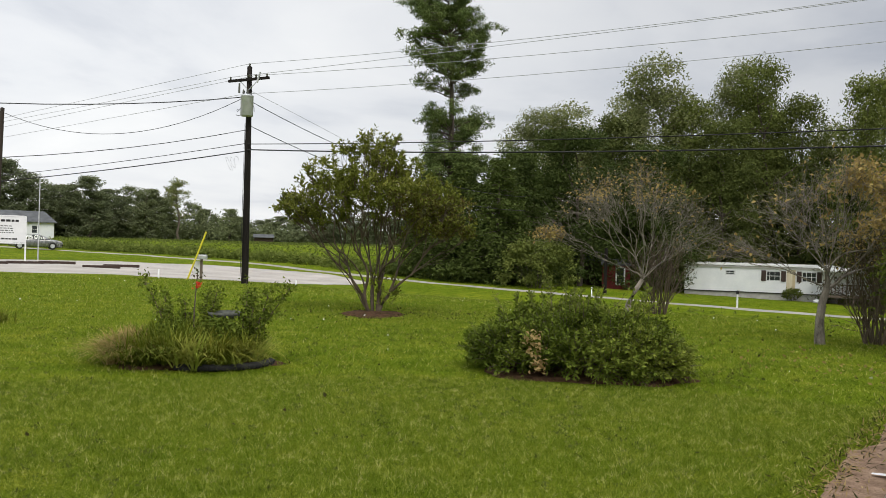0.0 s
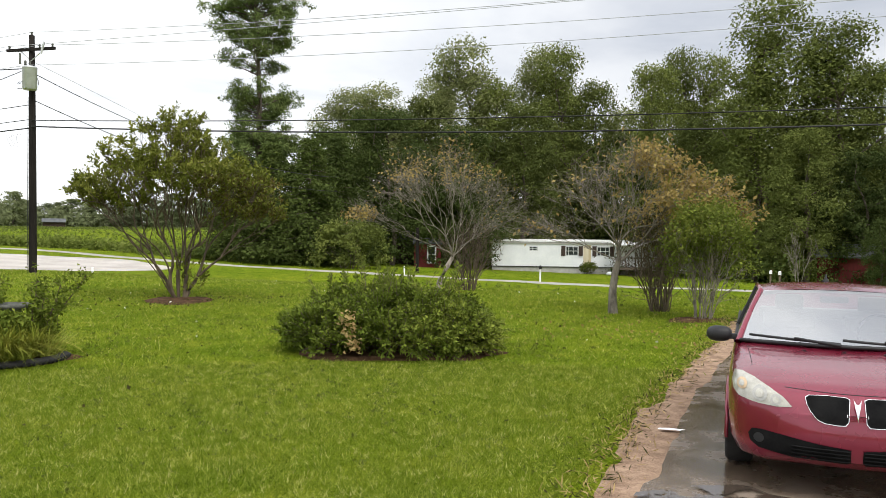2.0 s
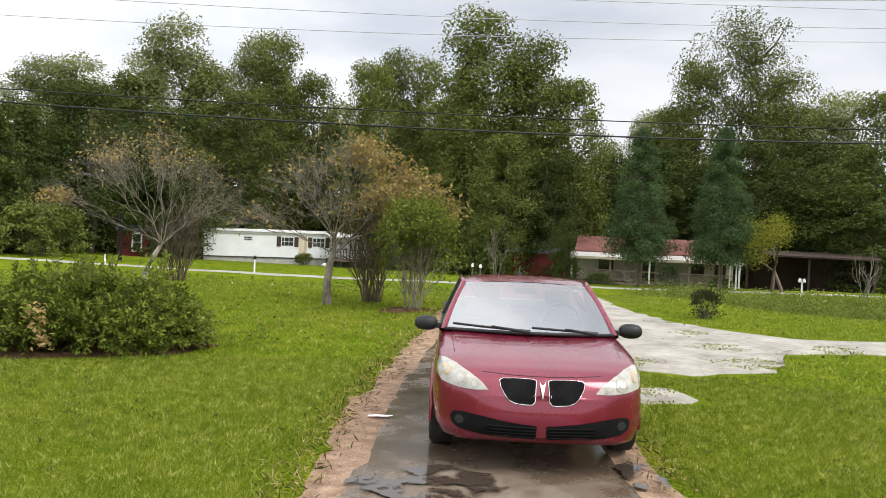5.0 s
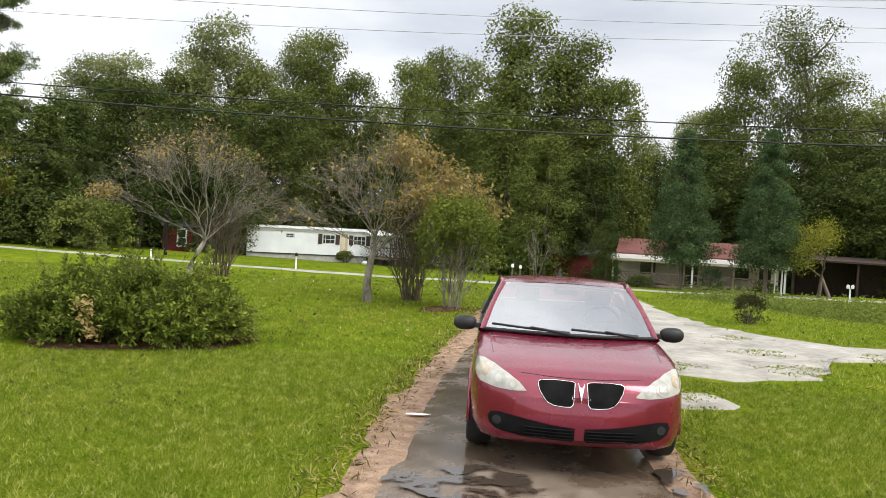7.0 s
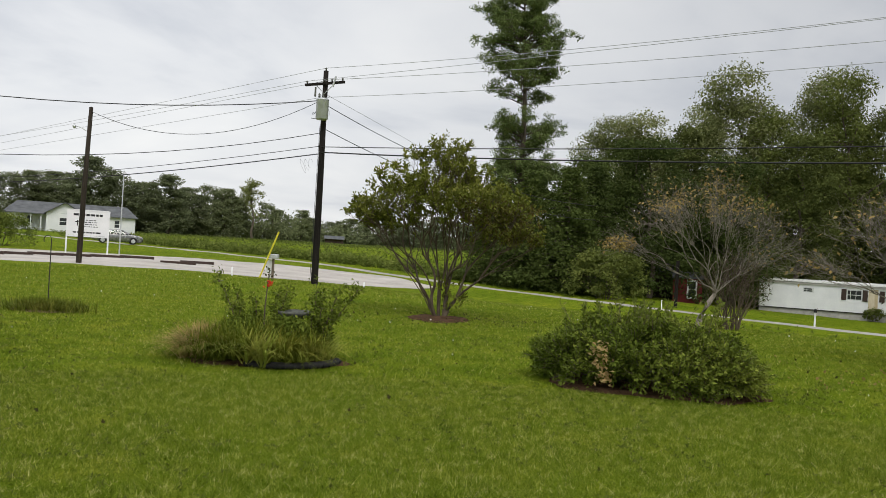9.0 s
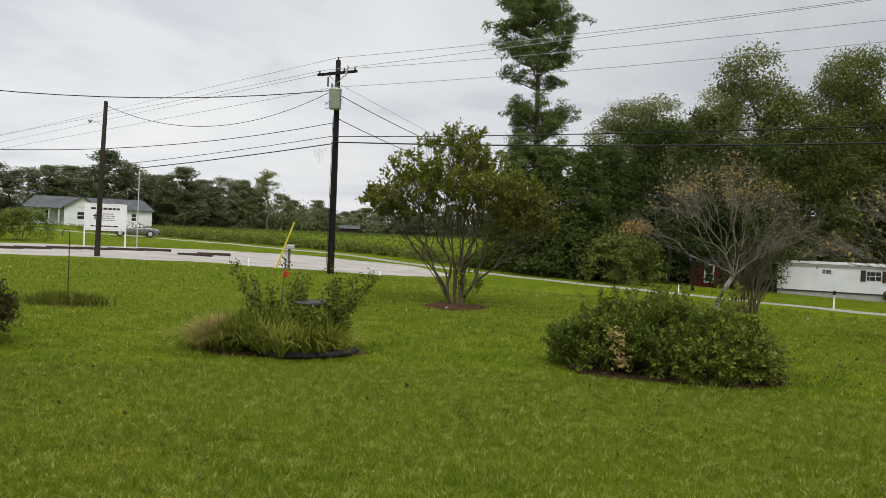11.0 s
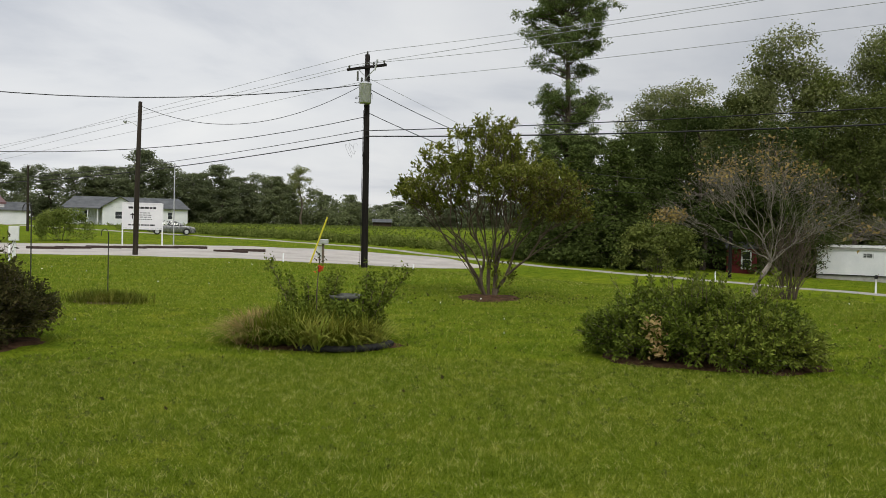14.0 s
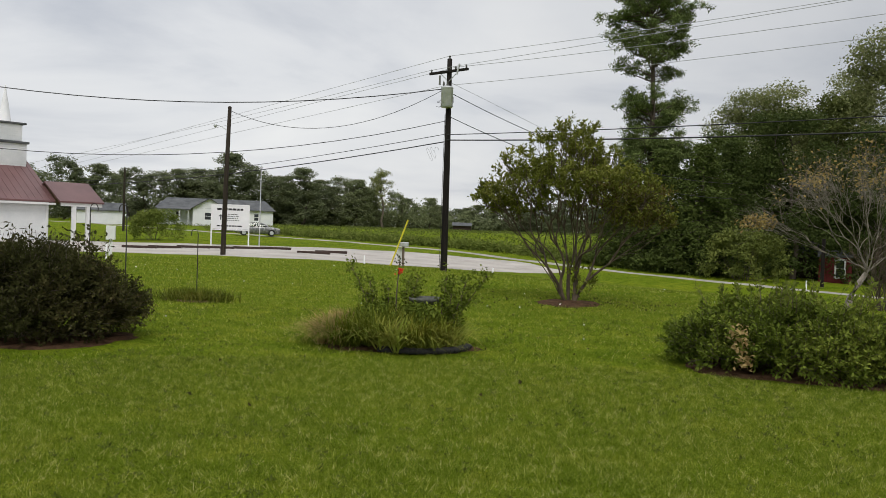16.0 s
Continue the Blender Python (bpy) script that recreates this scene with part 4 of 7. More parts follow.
def dome_bush(name, at, rx, ry, h, seed, mat, label, count, leaf, category="bush", turn=0.0, flat=0.55, low=0.04, clump=0.26, ragged=0.12, stems=22, bark=None, nclump=None):
    """A dense shrub: stems from the foot, clumps of leaves on a domed, uneven shell."""
    rng = np.random.default_rng(seed)
    ob = thing(name, (at[0], at[1], gz(*at[:2])), turn, label, category)
    n = nclump or 260
    a = rng.uniform(0, 2 * math.pi, n)
    u = rng.uniform(0, 1, n) ** 0.8
    r = np.cos(u * math.pi / 2) ** flat * rng.uniform(0.55, 1.0, n) ** 0.4
    lump = 1 + ragged * np.sin(a * 3 + seed) + ragged * 0.7 * np.sin(a * 7 + 2 * seed) + rng.normal(size=n) * 0.05
    C = np.stack([rx * r * np.cos(a) * lump, ry * r * np.sin(a) * lump, h * (low + (0.94 - low) * np.sin(u * math.pi / 2) * (1 + rng.normal(size=n) * 0.05))], -1)
    R = rng.uniform(0.6, 1.15, n)[:, None] * clump * np.array([1, 1, 0.8])
    C[:, 2] = np.maximum(C[:, 2], R[:, 2] * 0.55)
    pts, out = clumps(rng, C, R, max(4, count // n), 0.2)
    keep = pts[:, 2] > 0.01
    lines = []
    for k in range(stems):
        c = C[rng.integers(n)]
        f = np.array([c[0] * 0.25, c[1] * 0.25, -0.05])
        lines.append([(tuple(f), 0.016), (tuple((f + c) / 2 + rng.normal(size=3) * 0.06), 0.011), (tuple(c), 0.004)])
    part("stem_growth", tube_mesh("stem_growth", lines, 4), bark or M_BARK, ob)
    part("foliage", leaf_mesh("foliage", pts[keep], leaf, leaf * 0.55, rng, 0.25, out[keep]), mat, ob)
    return ob


def on(x, y):
    return (x, y, gz(x, y))


# large crape myrtle in the middle of the lawn
MB = on(-1.88, 23.1)


def crape_myrtle():
    rng = np.random.default_rng(211)
    ob = thing("crape_myrtle", MB, 0, "many-stemmed crape myrtle with olive-green crown and bare lower limbs", "tree")
    lobes = [(-2.15, -0.2, 2.75, 0.62, 0.8), (-1.45, 0.9, 3.2, 0.75, 0.9), (-1.25, -0.9, 3.45, 0.8, 0.9), (-0.45, 0.2, 4.15, 0.85, 0.9), (0.1, -0.7, 4.2, 0.75, 0.9), (0.15, 1.1, 3.8, 0.85, 0.9), (0.85, -0.1, 3.6, 0.8, 0.9),
             (1.35, 0.9, 3.1, 0.75, 0.9), (1.45, -0.8, 2.95, 0.8, 0.85), (2.05, 0.1, 2.75, 0.72, 0.85), (-0.6, -1.3, 3.3, 0.7, 0.9), (0.5, -1.4, 3.0, 0.7, 0.9), (-2.0, 0.6, 2.5, 0.5, 0.8), (2.15, -0.5, 2.2, 0.55, 0.7)]
    inner = [(-1.2, 0.1, 2.6, 0.75, 0.7), (-0.3, -0.7, 2.9, 0.8, 0.8), (0.6, 0.5, 2.7, 0.8, 0.8), (1.3, -0.2, 2.3, 0.7, 0.7), (0.3, -0.3, 3.3, 0.7, 0.8)]
    tips = np.concatenate([lobed_tips(rng, lobes, 40, -0.5, 0.4), lobed_tips(rng, inner, 26, -0.6, 0.2)])
    foot = np.array([0, 0, -0.08])
    lines, ends = crown_lines(rng, tips, foot, (170, 52, 15, 7), (0.90, 0.80, 0.66, 0.45), 0.15, 0.10, 0.12, 0.10)
    part("branchwork", tube_mesh("branchwork", lines, 5), M_BARK_TAN, ob)
    # upright leafy shoots on the outer twigs, a few sprouts at the foot
    S = np.repeat(tips, 3, axis=0)
    sl, pts, way, _ = shoots(rng, S, np.repeat(ends * 0.35, 3, axis=0) + [0, 0, 0.55], 0.27, 0.42, 11)
    low = rng.uniform(-1, 1, (26, 3)) * [0.3, 0.3, 0.35] + [0.25, 0, 0.55]
    sl2, pts2, way2, _ = shoots(rng, low, np.tile([0.2, 0, 0.6], (26, 1)), 0.3, 0.5, 10)
    part("twig_growth", tube_mesh("twig_growth", sl + sl2, 3), M_BARK_TAN, ob)
    rust = (pts[:, 0] > 0.4) & (pts[:, 2] < 3.3) & (rng.uniform(size=len(pts)) < 0.5)
    part("foliage", spray_leaves("foliage", np.concatenate([pts[~rust], pts2]), np.concatenate([way[~rust], way2]), 0.125, 0.055, rng), M_MYRTLE, ob)
    part("turning_foliage", spray_leaves("turning_foliage", pts[rust], way[rust], 0.105, 0.045, rng), M_RUSSET, ob, "olive leaves turning russet")
    return ob


crape_myrtle()
disc("soil_patch", (MB[0] + 0.03, MB[1] - 0.6), 0.95, 1.15, M_SOIL, "bare brown soil under the crape myrtle", "bare soil", 4)

# two dogwoods losing their leaves
def dogwood(at, lobes, per, seed, label, trunk, r0, gold, green=None):
    """A low-forking dogwood: leaning trunk, spreading limbs, layers of fine twigs and the last leaves."""
    rng = np.random.default_rng(seed)
    ob = thing("dogwood_tree", at, 0, label, "tree", "dogwoods on the lawn")
    tips = lobed_tips(rng, lobes, per, -0.5, 0.2)
    foot = np.array(trunk[-1], float)
    lines, ends = crown_lines(rng, tips, foot, (110, 34, 13, 6), (0.86, 0.74, 0.6, 0.4), r0, 0.13, 0.0)
    lines.append([(tuple(p), r0 * (1.5 - 0.5 * k / (len(trunk) - 1)) + (0.02 if k == 0 else 0)) for k, p in enumerate(trunk)])
    part("branchwork", tube_mesh("branchwork", lines, 6), M_BARK_GREY, ob)
    flat = ends * [0.9, 0.9, 0.5]
    S = np.repeat(tips, 4, axis=0)
    l1, pts, way, e1 = shoots(rng, S, np.repeat(flat, 4, axis=0) + [0, 0, 0.12], 0.46, 0.38, 4, 0.0045)
    l2, pts2, way2, _ = shoots(rng, e1, np.repeat(flat, 4, axis=0) + [0, 0, 0.2], 0.3, 0.45, 3, 0.0032)
    part("twig_growth", tube_mesh("twig_growth", l1 + l2, 3), M_BARK_GREY, ob)
    P, Wy = np.concatenate([pts, pts2]), np.concatenate([way, way2])
    take = np.array([rng.uniform() < gold(p) for p in P])
    part("foliage", spray_leaves("foliage", P[take], Wy[take] - [0, 0, 0.5], 0.125, 0.07, rng), M_GOLD, ob, "dry tan and yellow leaves")
    if green:
        take = np.array([rng.uniform() < green(p) for p in P])
        part("green_foliage", spray_leaves("green_foliage", P[take], Wy[take] - [0, 0, 0.3], 0.10, 0.055, rng), M_YELLOWGREEN, ob)
    return ob


D0 = on(5.85, 25.9)
dogwood(D0, [(-2.1, 0.2, 2.35, 0.8, 0.55), (-1.5, -0.9, 3.0, 0.85, 0.6), (-0.8, 0.8, 3.7, 0.85, 0.7), (0.1, -0.3, 4.0, 0.9, 0.75), (0.9, 0.6, 3.6, 0.85, 0.7), (1.5, -0.6, 3.1, 0.9, 0.65), (2.2, 0.2, 2.6, 0.85, 0.6), (0.3, -1.3, 3.1, 0.8, 0.6), (-0.6, -0.4, 3.2, 0.7, 0.6), (1.9, 0.8, 2.1, 0.7, 0.5)],
        27, 14, "grey half-bare dogwood with few dry tan leaves", [(0, 0, -0.1), (0.1, 0, 0.35), (0.3, 0.02, 0.75), (0.5, 0, 1.1)], 0.07,
        lambda p: 0.6 if p[0] < -1.9 and p[2] > 2.3 and p[2] < 2.7 else (0.2 if p[2] > 3.6 else 0.03))
D1 = on(8.45, 18.2)
dogwood(D1, [(-1.55, 0.3, 2.0, 0.75, 0.45), (-1.0, -0.6, 2.7, 0.75, 0.6), (-0.2, 0.5, 3.2, 0.75, 0.6), (0.4, -0.5, 3.45, 0.65, 0.6), (1.1, 0.4, 3.4, 0.7, 0.6), (1.7, -0.4, 2.9, 0.75, 0.5), (2.3, 0.2, 2.6, 0.75, 0.45), (0.8, -0.9, 2.5, 0.75, 0.55), (1.6, 0.6, 2.1, 0.7, 0.45), (2.7, -0.2, 2.25, 0.5, 0.4), (-0.4, -0.8, 2.2, 0.6, 0.5)],
        28, 27, "grey dogwood with yellowing leaves on one half and bare twigs", [(0, 0, -0.1), (-0.02, 0, 0.5), (0.03, 0, 0.95), (0.12, 0, 1.25)], 0.07,
        lambda p: 0.8 if p[0] > 0.3 and p[2] > 1.7 else 0.05, lambda p: 0.2 if p[0] > 0.7 and p[2] > 2.3 else 0.0)
# twiggy shrubs beside them
tagged(vase_tree("twiggy_shrub", on(7.1, 26.6), 2.6, 2.3, 51, M_BARK_TAN, 26, 0.30, [(M_LEAF, 2, 0.08, 0.04, 0.12, lambda p, r: r.uniform() < 0.5)], kids=(0, 3, 3), r0=0.025), "brown many-stemmed twiggy shrub behind the dogwood", "shrub")
tagged(vase_tree("twiggy_shrub", on(9.9, 18.6), 2.7, 2.3, 52, M_BARK_TAN, 34, 0.26, [(M_BRONZE, 6, 0.07, 0.035, 0.12, lambda p, r: r.uniform() < 0.8), (M_GOLD, 2, 0.07, 0.04, 0.15, lambda p, r: p[2] > 1.6 and r.uniform() < 0.6)], kids=(0, 3, 4), r0=0.022), "brown twiggy many-stemmed shrub beside the dogwood", "shrub")
tagged(vase_tree("green_shrub", on(9.75, 16.35), 2.55, 1.85, 53, M_BARK_GREY, 16, 0.24, [(M_LIME, 30, 0.095, 0.05, 0.14, lambda p, r: p[2] > 1.5 or r.uniform() < 0.2), (M_BUSH, 18, 0.09, 0.045, 0.15, lambda p, r: r.uniform() < 0.75)], kids=(0, 3, 4), r0=0.02), "upright shrub with fresh light green leaves", "shrub")
disc("soil_patch", on(9.6, 16.4), 0.75, 0.5, M_SOIL, "bare soil at the shrub's foot", "bare soil", 6)

# the wide low bush in the lawn, with a withered spray
B0 = on(2.2, 12.98)
disc("soil_patch", (2.25, 12.95), 1.82, 1.28, M_SOIL, "bare soil and dead twigs round the bush", "bare soil", 8, turn=-12)
bush = leafy_bush("flowering_bush", B0, 1.78, 1.27, 0.96, 61, M_BUSH, "wide low leafy green bush with a withered spray", 2300, 17, 0.072, turn=-12, length=0.27, lumps=40, lump=0.25, upright=0.3)
rng = np.random.default_rng(5)
C = np.array([(-0.62 + 0.2 * t + rng.normal() * 0.07, -1.2 - 0.12 * t + rng.normal() * 0.05, 0.70 - 0.48 * t) for t in rng.uniform(0, 1, 16)])
pts, out = clumps(rng, C, np.full((16, 1), 0.09), 7, 0.2)
tagged(part("withered_spray", leaf_mesh("withered_spray", pts, 0.085, 0.045, rng, 0.0, out), M_DRYLEAF, bush), "withered cream and yellow leaves", kind="stuff")
# long shoots that stand above the rest
S = np.array([(1.55 * r * math.cos(a), 1.0 * r * math.sin(a), 0.86 + 0.16 * rng.uniform()) for a, r in zip(rng.uniform(0, 6.28, 46), rng.uniform(0.1, 0.85, 46))])
lines, pts, way, _ = shoots(rng, S, S * [0.15, 0.15, 0] + [0, 0, 0.9], 0.34, 0.2, 16)
tagged(part("tall_shoot_growth", tube_mesh("tall_shoot_growth", lines, 4), M_BARK_TAN, bush), kind="stuff")
part("shoot_leaves", spray_leaves("shoot_leaves", pts, way, 0.085, 0.042, rng), M_LIME, bush)

# dark bronze-leaved bush near the house side
disc("soil_patch", (-9.05, 10.9), 1.6, 1.15, M_SOIL, "bare soil under the dark bush", "bare soil", 9, turn=38)
leafy_bush("dark_bush", (-9.15, 11.0), 1.62, 1.35, 1.5, 71, M_BRONZE, "large rounded bush with dark bronze-green leaves", 2500, 15, 0.07, turn=38, length=0.2, lumps=50, lump=0.3, upright=0.25)
db = new("sprouting_shoots")
tagged(db, "upright leafy shoots on top of the dark bush", "shoots")
rng = np.random.default_rng(15)
pts = np.array([(-9.1 + rng.uniform(-1.0, 0.9), 11.0 + rng.uniform(-0.5, 0.7), gz(-9.1, 11) + 1.3) for _ in range(44)])
part("stem_growth", tube_mesh("stem_growth", [[(tuple(p), 0.006), (tuple(p + [rng.normal() * 0.06, rng.normal() * 0.06, rng.uniform(0.2, 0.45)]), 0.003)] for p in pts], 4), M_BARK, db)["kind"] = "stuff"
pts2 = np.concatenate([p + np.array([0, 0, 0.15]) + rng.normal(size=(12, 3)) * [0.07, 0.07, 0.14] for p in pts])
part("leaves", leaf_mesh("leaves", pts2, 0.11, 0.04, rng, 0.3), M_BRONZE, db)


# ---------------------------------------------------------------- the flower bed in the half tyre
def strap_mesh(name, roots, rng, length, width, spread=0.9):
    """Arching strap leaves from many roots."""
    n, seg = len(roots), 5
    a = rng.uniform(0, 2 * np.pi, n)
    t = rng.uniform(0.15, spread, n)
    L = length * rng.uniform(0.55, 1.2, n)
    d = np.stack([np.cos(a), np.sin(a), np.zeros(n)], -1)
    s = np.stack([-np.sin(a), np.cos(a), np.zeros(n)], -1)
    V = []
    for k in range(seg + 1):
        f = k / seg
        reach = (t * f + 0.55 * t * f ** 2)[:, None] * L[:, None] * d
        z = (L * (f * 1.05 - 0.75 * t * f ** 2.4))[:, None] * [0, 0, 1]
        c = roots + reach + z
        w = (width * (1 - f ** 2 * 0.95) * (0.7 + 0.3 * (f > 0)))
        V += [c - s * w / 2, c + s * w / 2]
    V = np.stack(V, 1).reshape(-1, 3)
    V[:, 2] = np.maximum(V[:, 2], 0.01)
    k = np.arange(n)[:, None] * 2 * (seg + 1)
    F = np.concatenate([k + [2 * i, 2 * i + 1, 2 * i + 3, 2 * i + 2] for i in range(seg)])
    return mesh_from(name, V, [F])


FX, FY = -3.93, 13.0
FZ = gz(FX, FY)
disc("soil_patch", (FX + 0.05, FY - 0.1), 1.42, 0.98, M_SOIL, "bare soil and dry grass round the flower bed", "bare soil", 12)
edging = tagged(new("tyre_edging"), "black half tyre edging round the flower bed", "edging")
edging.matrix_basis = pose(FX + 0.35, FY - 0.05, FZ)
bm = bmesh.new()
prof = [(1.0, 0.0), (1.06, 0.05), (1.05, 0.12), (1.0, 0.165), (0.93, 0.17), (0.90, 0.12), (0.92, 0.0)]
ring = []
for k in range(37):
    a = radians(250 + k * 3.2)
    ring.append([bm.verts.new((q * 0.92 * math.cos(a), q * 0.92 * math.sin(a), zz * 0.55 + 0.005 * math.sin(k * 2.4))) for q, zz in prof])
for r1, r2 in zip(ring, ring[1:]):
    for i in range(len(prof) - 1):
        bm.faces.new((r1[i], r2[i], r2[i + 1], r1[i + 1])).smooth = True
bm.faces.new(ring[0])
bm.faces.new(ring[-1][::-1])
for k in range(24):
    box(bm, 0.955, -0.012, 0.015, 0.98, 0.012, 0.065, 0, Matrix.Rotation(radians(252 + k * 4.7), 4, "Z"))
part("tyre", bm, M_RUBBER, edging)

rng = np.random.default_rng(77)


def bed_roots(n, x0, x1, y0, y1, spots):
    c = np.stack([rng.uniform(x0, x1, spots), rng.uniform(y0, y1, spots), np.zeros(spots)], -1)
    c[:, 2] = 0.16 * np.clip(1 - ((c[:, 0] + 0.05) / 1.3) ** 2 - ((c[:, 1] + 0.1) / 0.95) ** 2, 0, 1)
    q = c[:, None] + rng.normal(size=(spots, n // spots, 3)) * [0.05, 0.05, 0]
    return q.reshape(-1, 3)


lilies = thing("daylily_clump", (FX, FY, FZ), 0, "clumps of arching strap leaves, part yellowed", "bedding plants")
part("leaves", strap_mesh("leaves", bed_roots(2400, -0.8, 0.95, -0.8, 0.5, 60), rng, 0.58, 0.026, 1.15), M_LILY, lilies)
part("fine_leaves", strap_mesh("fine_leaves", bed_roots(4400, -0.9, 0.85, -0.85, 0.6, 80), rng, 0.44, 0.015, 1.2), M_LILY, lilies)
part("dry_leaves", strap_mesh("dry_leaves", bed_roots(1700, -1.2, -0.6, -0.7, 0.35, 26), rng, 0.52, 0.016, 1.2), M_DRYLEAF, lilies, "withered tan leaves")
part("yellowed_leaves", strap_mesh("yellowed_leaves", bed_roots(900, -1.2, 1.1, -0.7, 0.3, 30), rng, 0.55, 0.014, 1.1), M_STRAP, lilies)
part("broad_leaves", strap_mesh("broad_leaves", bed_roots(110, -0.05, 0.4, -0.95, -0.6, 5), rng, 0.55, 0.045), M_STRAP, lilies)
dome_bush("low_shrub", (FX - 0.25, FY + 0.2), 0.75, 0.6, 0.62, 83, M_BUSH, "low leafy green filler shrub in the bed", 2600, 0.07, clump=0.14, nclump=90, stems=14)


def cane_shrub(at, canes, seed, label):
    ob = thing("rose_shrub", at, 0, label, "shrub")
    r = np.random.default_rng(seed)
    lines, pts = [], []
    for dx, dy, h in canes:
        ln = bough(r, (dx * 0.15, dy * 0.15, -0.03), (dx, dy, h), math.sqrt(dx * dx + dy * dy + h * h), 0.014, 0.005, 6, 0.07, 0.03)
        lines.append(ln)
        for q, _ in ln[1:]:
            for _ in range(10):
                e = np.array(q) + r.normal(size=3) * [0.06, 0.06, 0.07]
                lines.append([(q, 0.003), (tuple(e), 0.002)])
                pts.append(e)
    P = np.repeat(np.array(pts), 7, axis=0) + r.normal(size=(len(pts) * 7, 3)) * 0.035
    tagged(part("cane_growth", tube_mesh("cane_growth", lines, 4), M_BARK_TAN, ob), kind="stuff")
    part("foliage", leaf_mesh("foliage", P, 0.066, 0.04, r, 0.2), M_BUSH, ob)
    return ob


cane_shrub((FX - 0.1, FY + 0.25, FZ), [(-0.66, 0, 1.22), (-0.46, 0.2, 1.0), (-0.36, 0, 0.82), (-0.2, 0.1, 0.9), (0.2, 0.1, 1.05), (0.36, 0.0, 1.14), (0.3, -0.1, 0.9)], 5, "rose shrub with long leafy green canes")
dome_bush("low_shrub", (FX + 0.45, FY - 0.15), 0.5, 0.4, 0.66, 84, M_BUSH, "low leafy green shrub before the birdbath", 1700, 0.075, clump=0.13, nclump=60, stems=12)
cane_shrub((FX + 0.7, FY + 0.2, FZ), [(0.0, 0.1, 1.0), (0.08, 0, 1.15), (0.42, 0, 1.36), (0.36, -0.05, 1.12), (0.25, -0.1, 0.85)], 6, "rose shrub with upright reddish cane tips")
canna = thing("red_flower", (FX + 0.0, FY + 0.1, FZ), 0, "tall single red flower on a dark stalk", "flower")
part("stalk", tube_mesh("stalk", [[((0, 0, -0.05), 0.014), ((-0.02, 0, 0.8), 0.012), ((0.02, 0, 1.42), 0.006)]], 6), M_BARK, canna)
r5 = np.random.default_rng(8)
part("petals", leaf_mesh("petals", np.array([0.03, 0, 1.2]) + r5.normal(size=(11, 3)) * [0.03, 0.03, 0.045], 0.08, 0.05, r5, 0.2), M_RED, canna)
part("bud_cluster", leaf_mesh("bud_cluster", np.array([0.0, 0, 1.4]) + r5.normal(size=(22, 3)) * [0.05, 0.05, 0.07], 0.07, 0.03, r5, 0.3), M_BRONZE, canna)["kind"] = "stuff"
bath = thing("birdbath", (FX + 0.45, FY + 0.2, FZ - 0.06), 0, "low mossy grey stone birdbath among the plants", "birdbath")
part("pedestal", lathe([(0.15, 0), (0.15, 0.05), (0.09, 0.12), (0.075, 0.4), (0.09, 0.66), (0.14, 0.72)], 14), M_STONE, bath)
part("basin", lathe([(0.10, 0.70), (0.18, 0.74), (0.26, 0.80), (0.275, 0.85), (0.25, 0.835), (0.16, 0.79), (0.0, 0.78)], 24), M_STONE, bath)

# small round bed with a shepherd's hook
HX, HY = -10.36, 17.72
HZ = gz(HX, HY)
disc("soil_patch", (HX - 0.05, HY), 0.85, 0.6, M_STRAW, "small round bed of straw and tufts", "flower bed", 14)
tuft = thing("grass_tuft", (HX - 0.05, HY, HZ), 0, "low wispy green and straw tufts in the round bed", "grass tuft")
rr = np.random.default_rng(6)
roots = np.stack([rr.normal(size=3400) * 0.38, rr.normal(size=3400) * 0.26, np.zeros(3400)], -1)
part("blade_growth", strap_mesh("blade_growth", roots, rr, 0.34, 0.014, 1.0), M_LILY, tuft)


def hook(at, h, turn, label):
    ob = thing("shepherd_hook", at, turn, label, "garden hook")
    q = [((0, 0, -0.2), 0.012), ((0, 0, h - 0.12), 0.011)] + [((0.09 - 0.09 * math.cos(t), 0, h - 0.12 + 0.11 * math.sin(t)), 0.009) for t in np.linspace(0.3, 3.6, 9)]
    part("rod", tube_mesh("rod", [q], 6), M_IRON, ob)
    return ob


hook((HX, HY, HZ), 1.72, 180, "thin iron shepherd's hook in the round bed")
x, y, z = polar(-34.8, 17.5)
hook((x, y, z), 2.2, 180, "thin black iron shepherd's hook behind the bush")
x, y, z = polar(-37.0, 17.8)
hook((x, y, z), 2.2, 0, "thin black iron shepherd's hook behind the bush")

# the big shrub beyond the road, and shrubs at the trailer and house
x, y, z = polar(6.6, 60)
dome_bush("round_shrub", (x, y), 2.75, 2.2, 3.3, 91, M_LEAF, "big rounded green shrub across the road", 5200, 0.25, clump=0.6, nclump=120, flat=0.4)
x, y, z = polar(-33.1, 72)
dome_bush("round_shrub", (x, y), 2.2, 1.6, 2.3, 95, M_WEED, "loose green shrub beyond the concrete lot", 4200, 0.2, clump=0.5, nclump=110, flat=0.45, ragged=0.2)
x, y, z = polar(50.75, 21.2)
dome_bush("round_shrub", (x, y), 0.36, 0.36, 0.68, 92, M_BRONZE, "small rounded dark shrub on the ditch bank", 1500, 0.06, clump=0.14, nclump=50, flat=0.3)


# ---------------------------------------------------------------- poles and wires
def wire(a, b, sag, r, n=14):
    a, b = np.array(a, float), np.array(b, float)
    return [(tuple(a + (b - a) * t - np.array([0, 0, 4 * sag * t * (1 - t)])), r) for t in np.linspace(0, 1, n)]


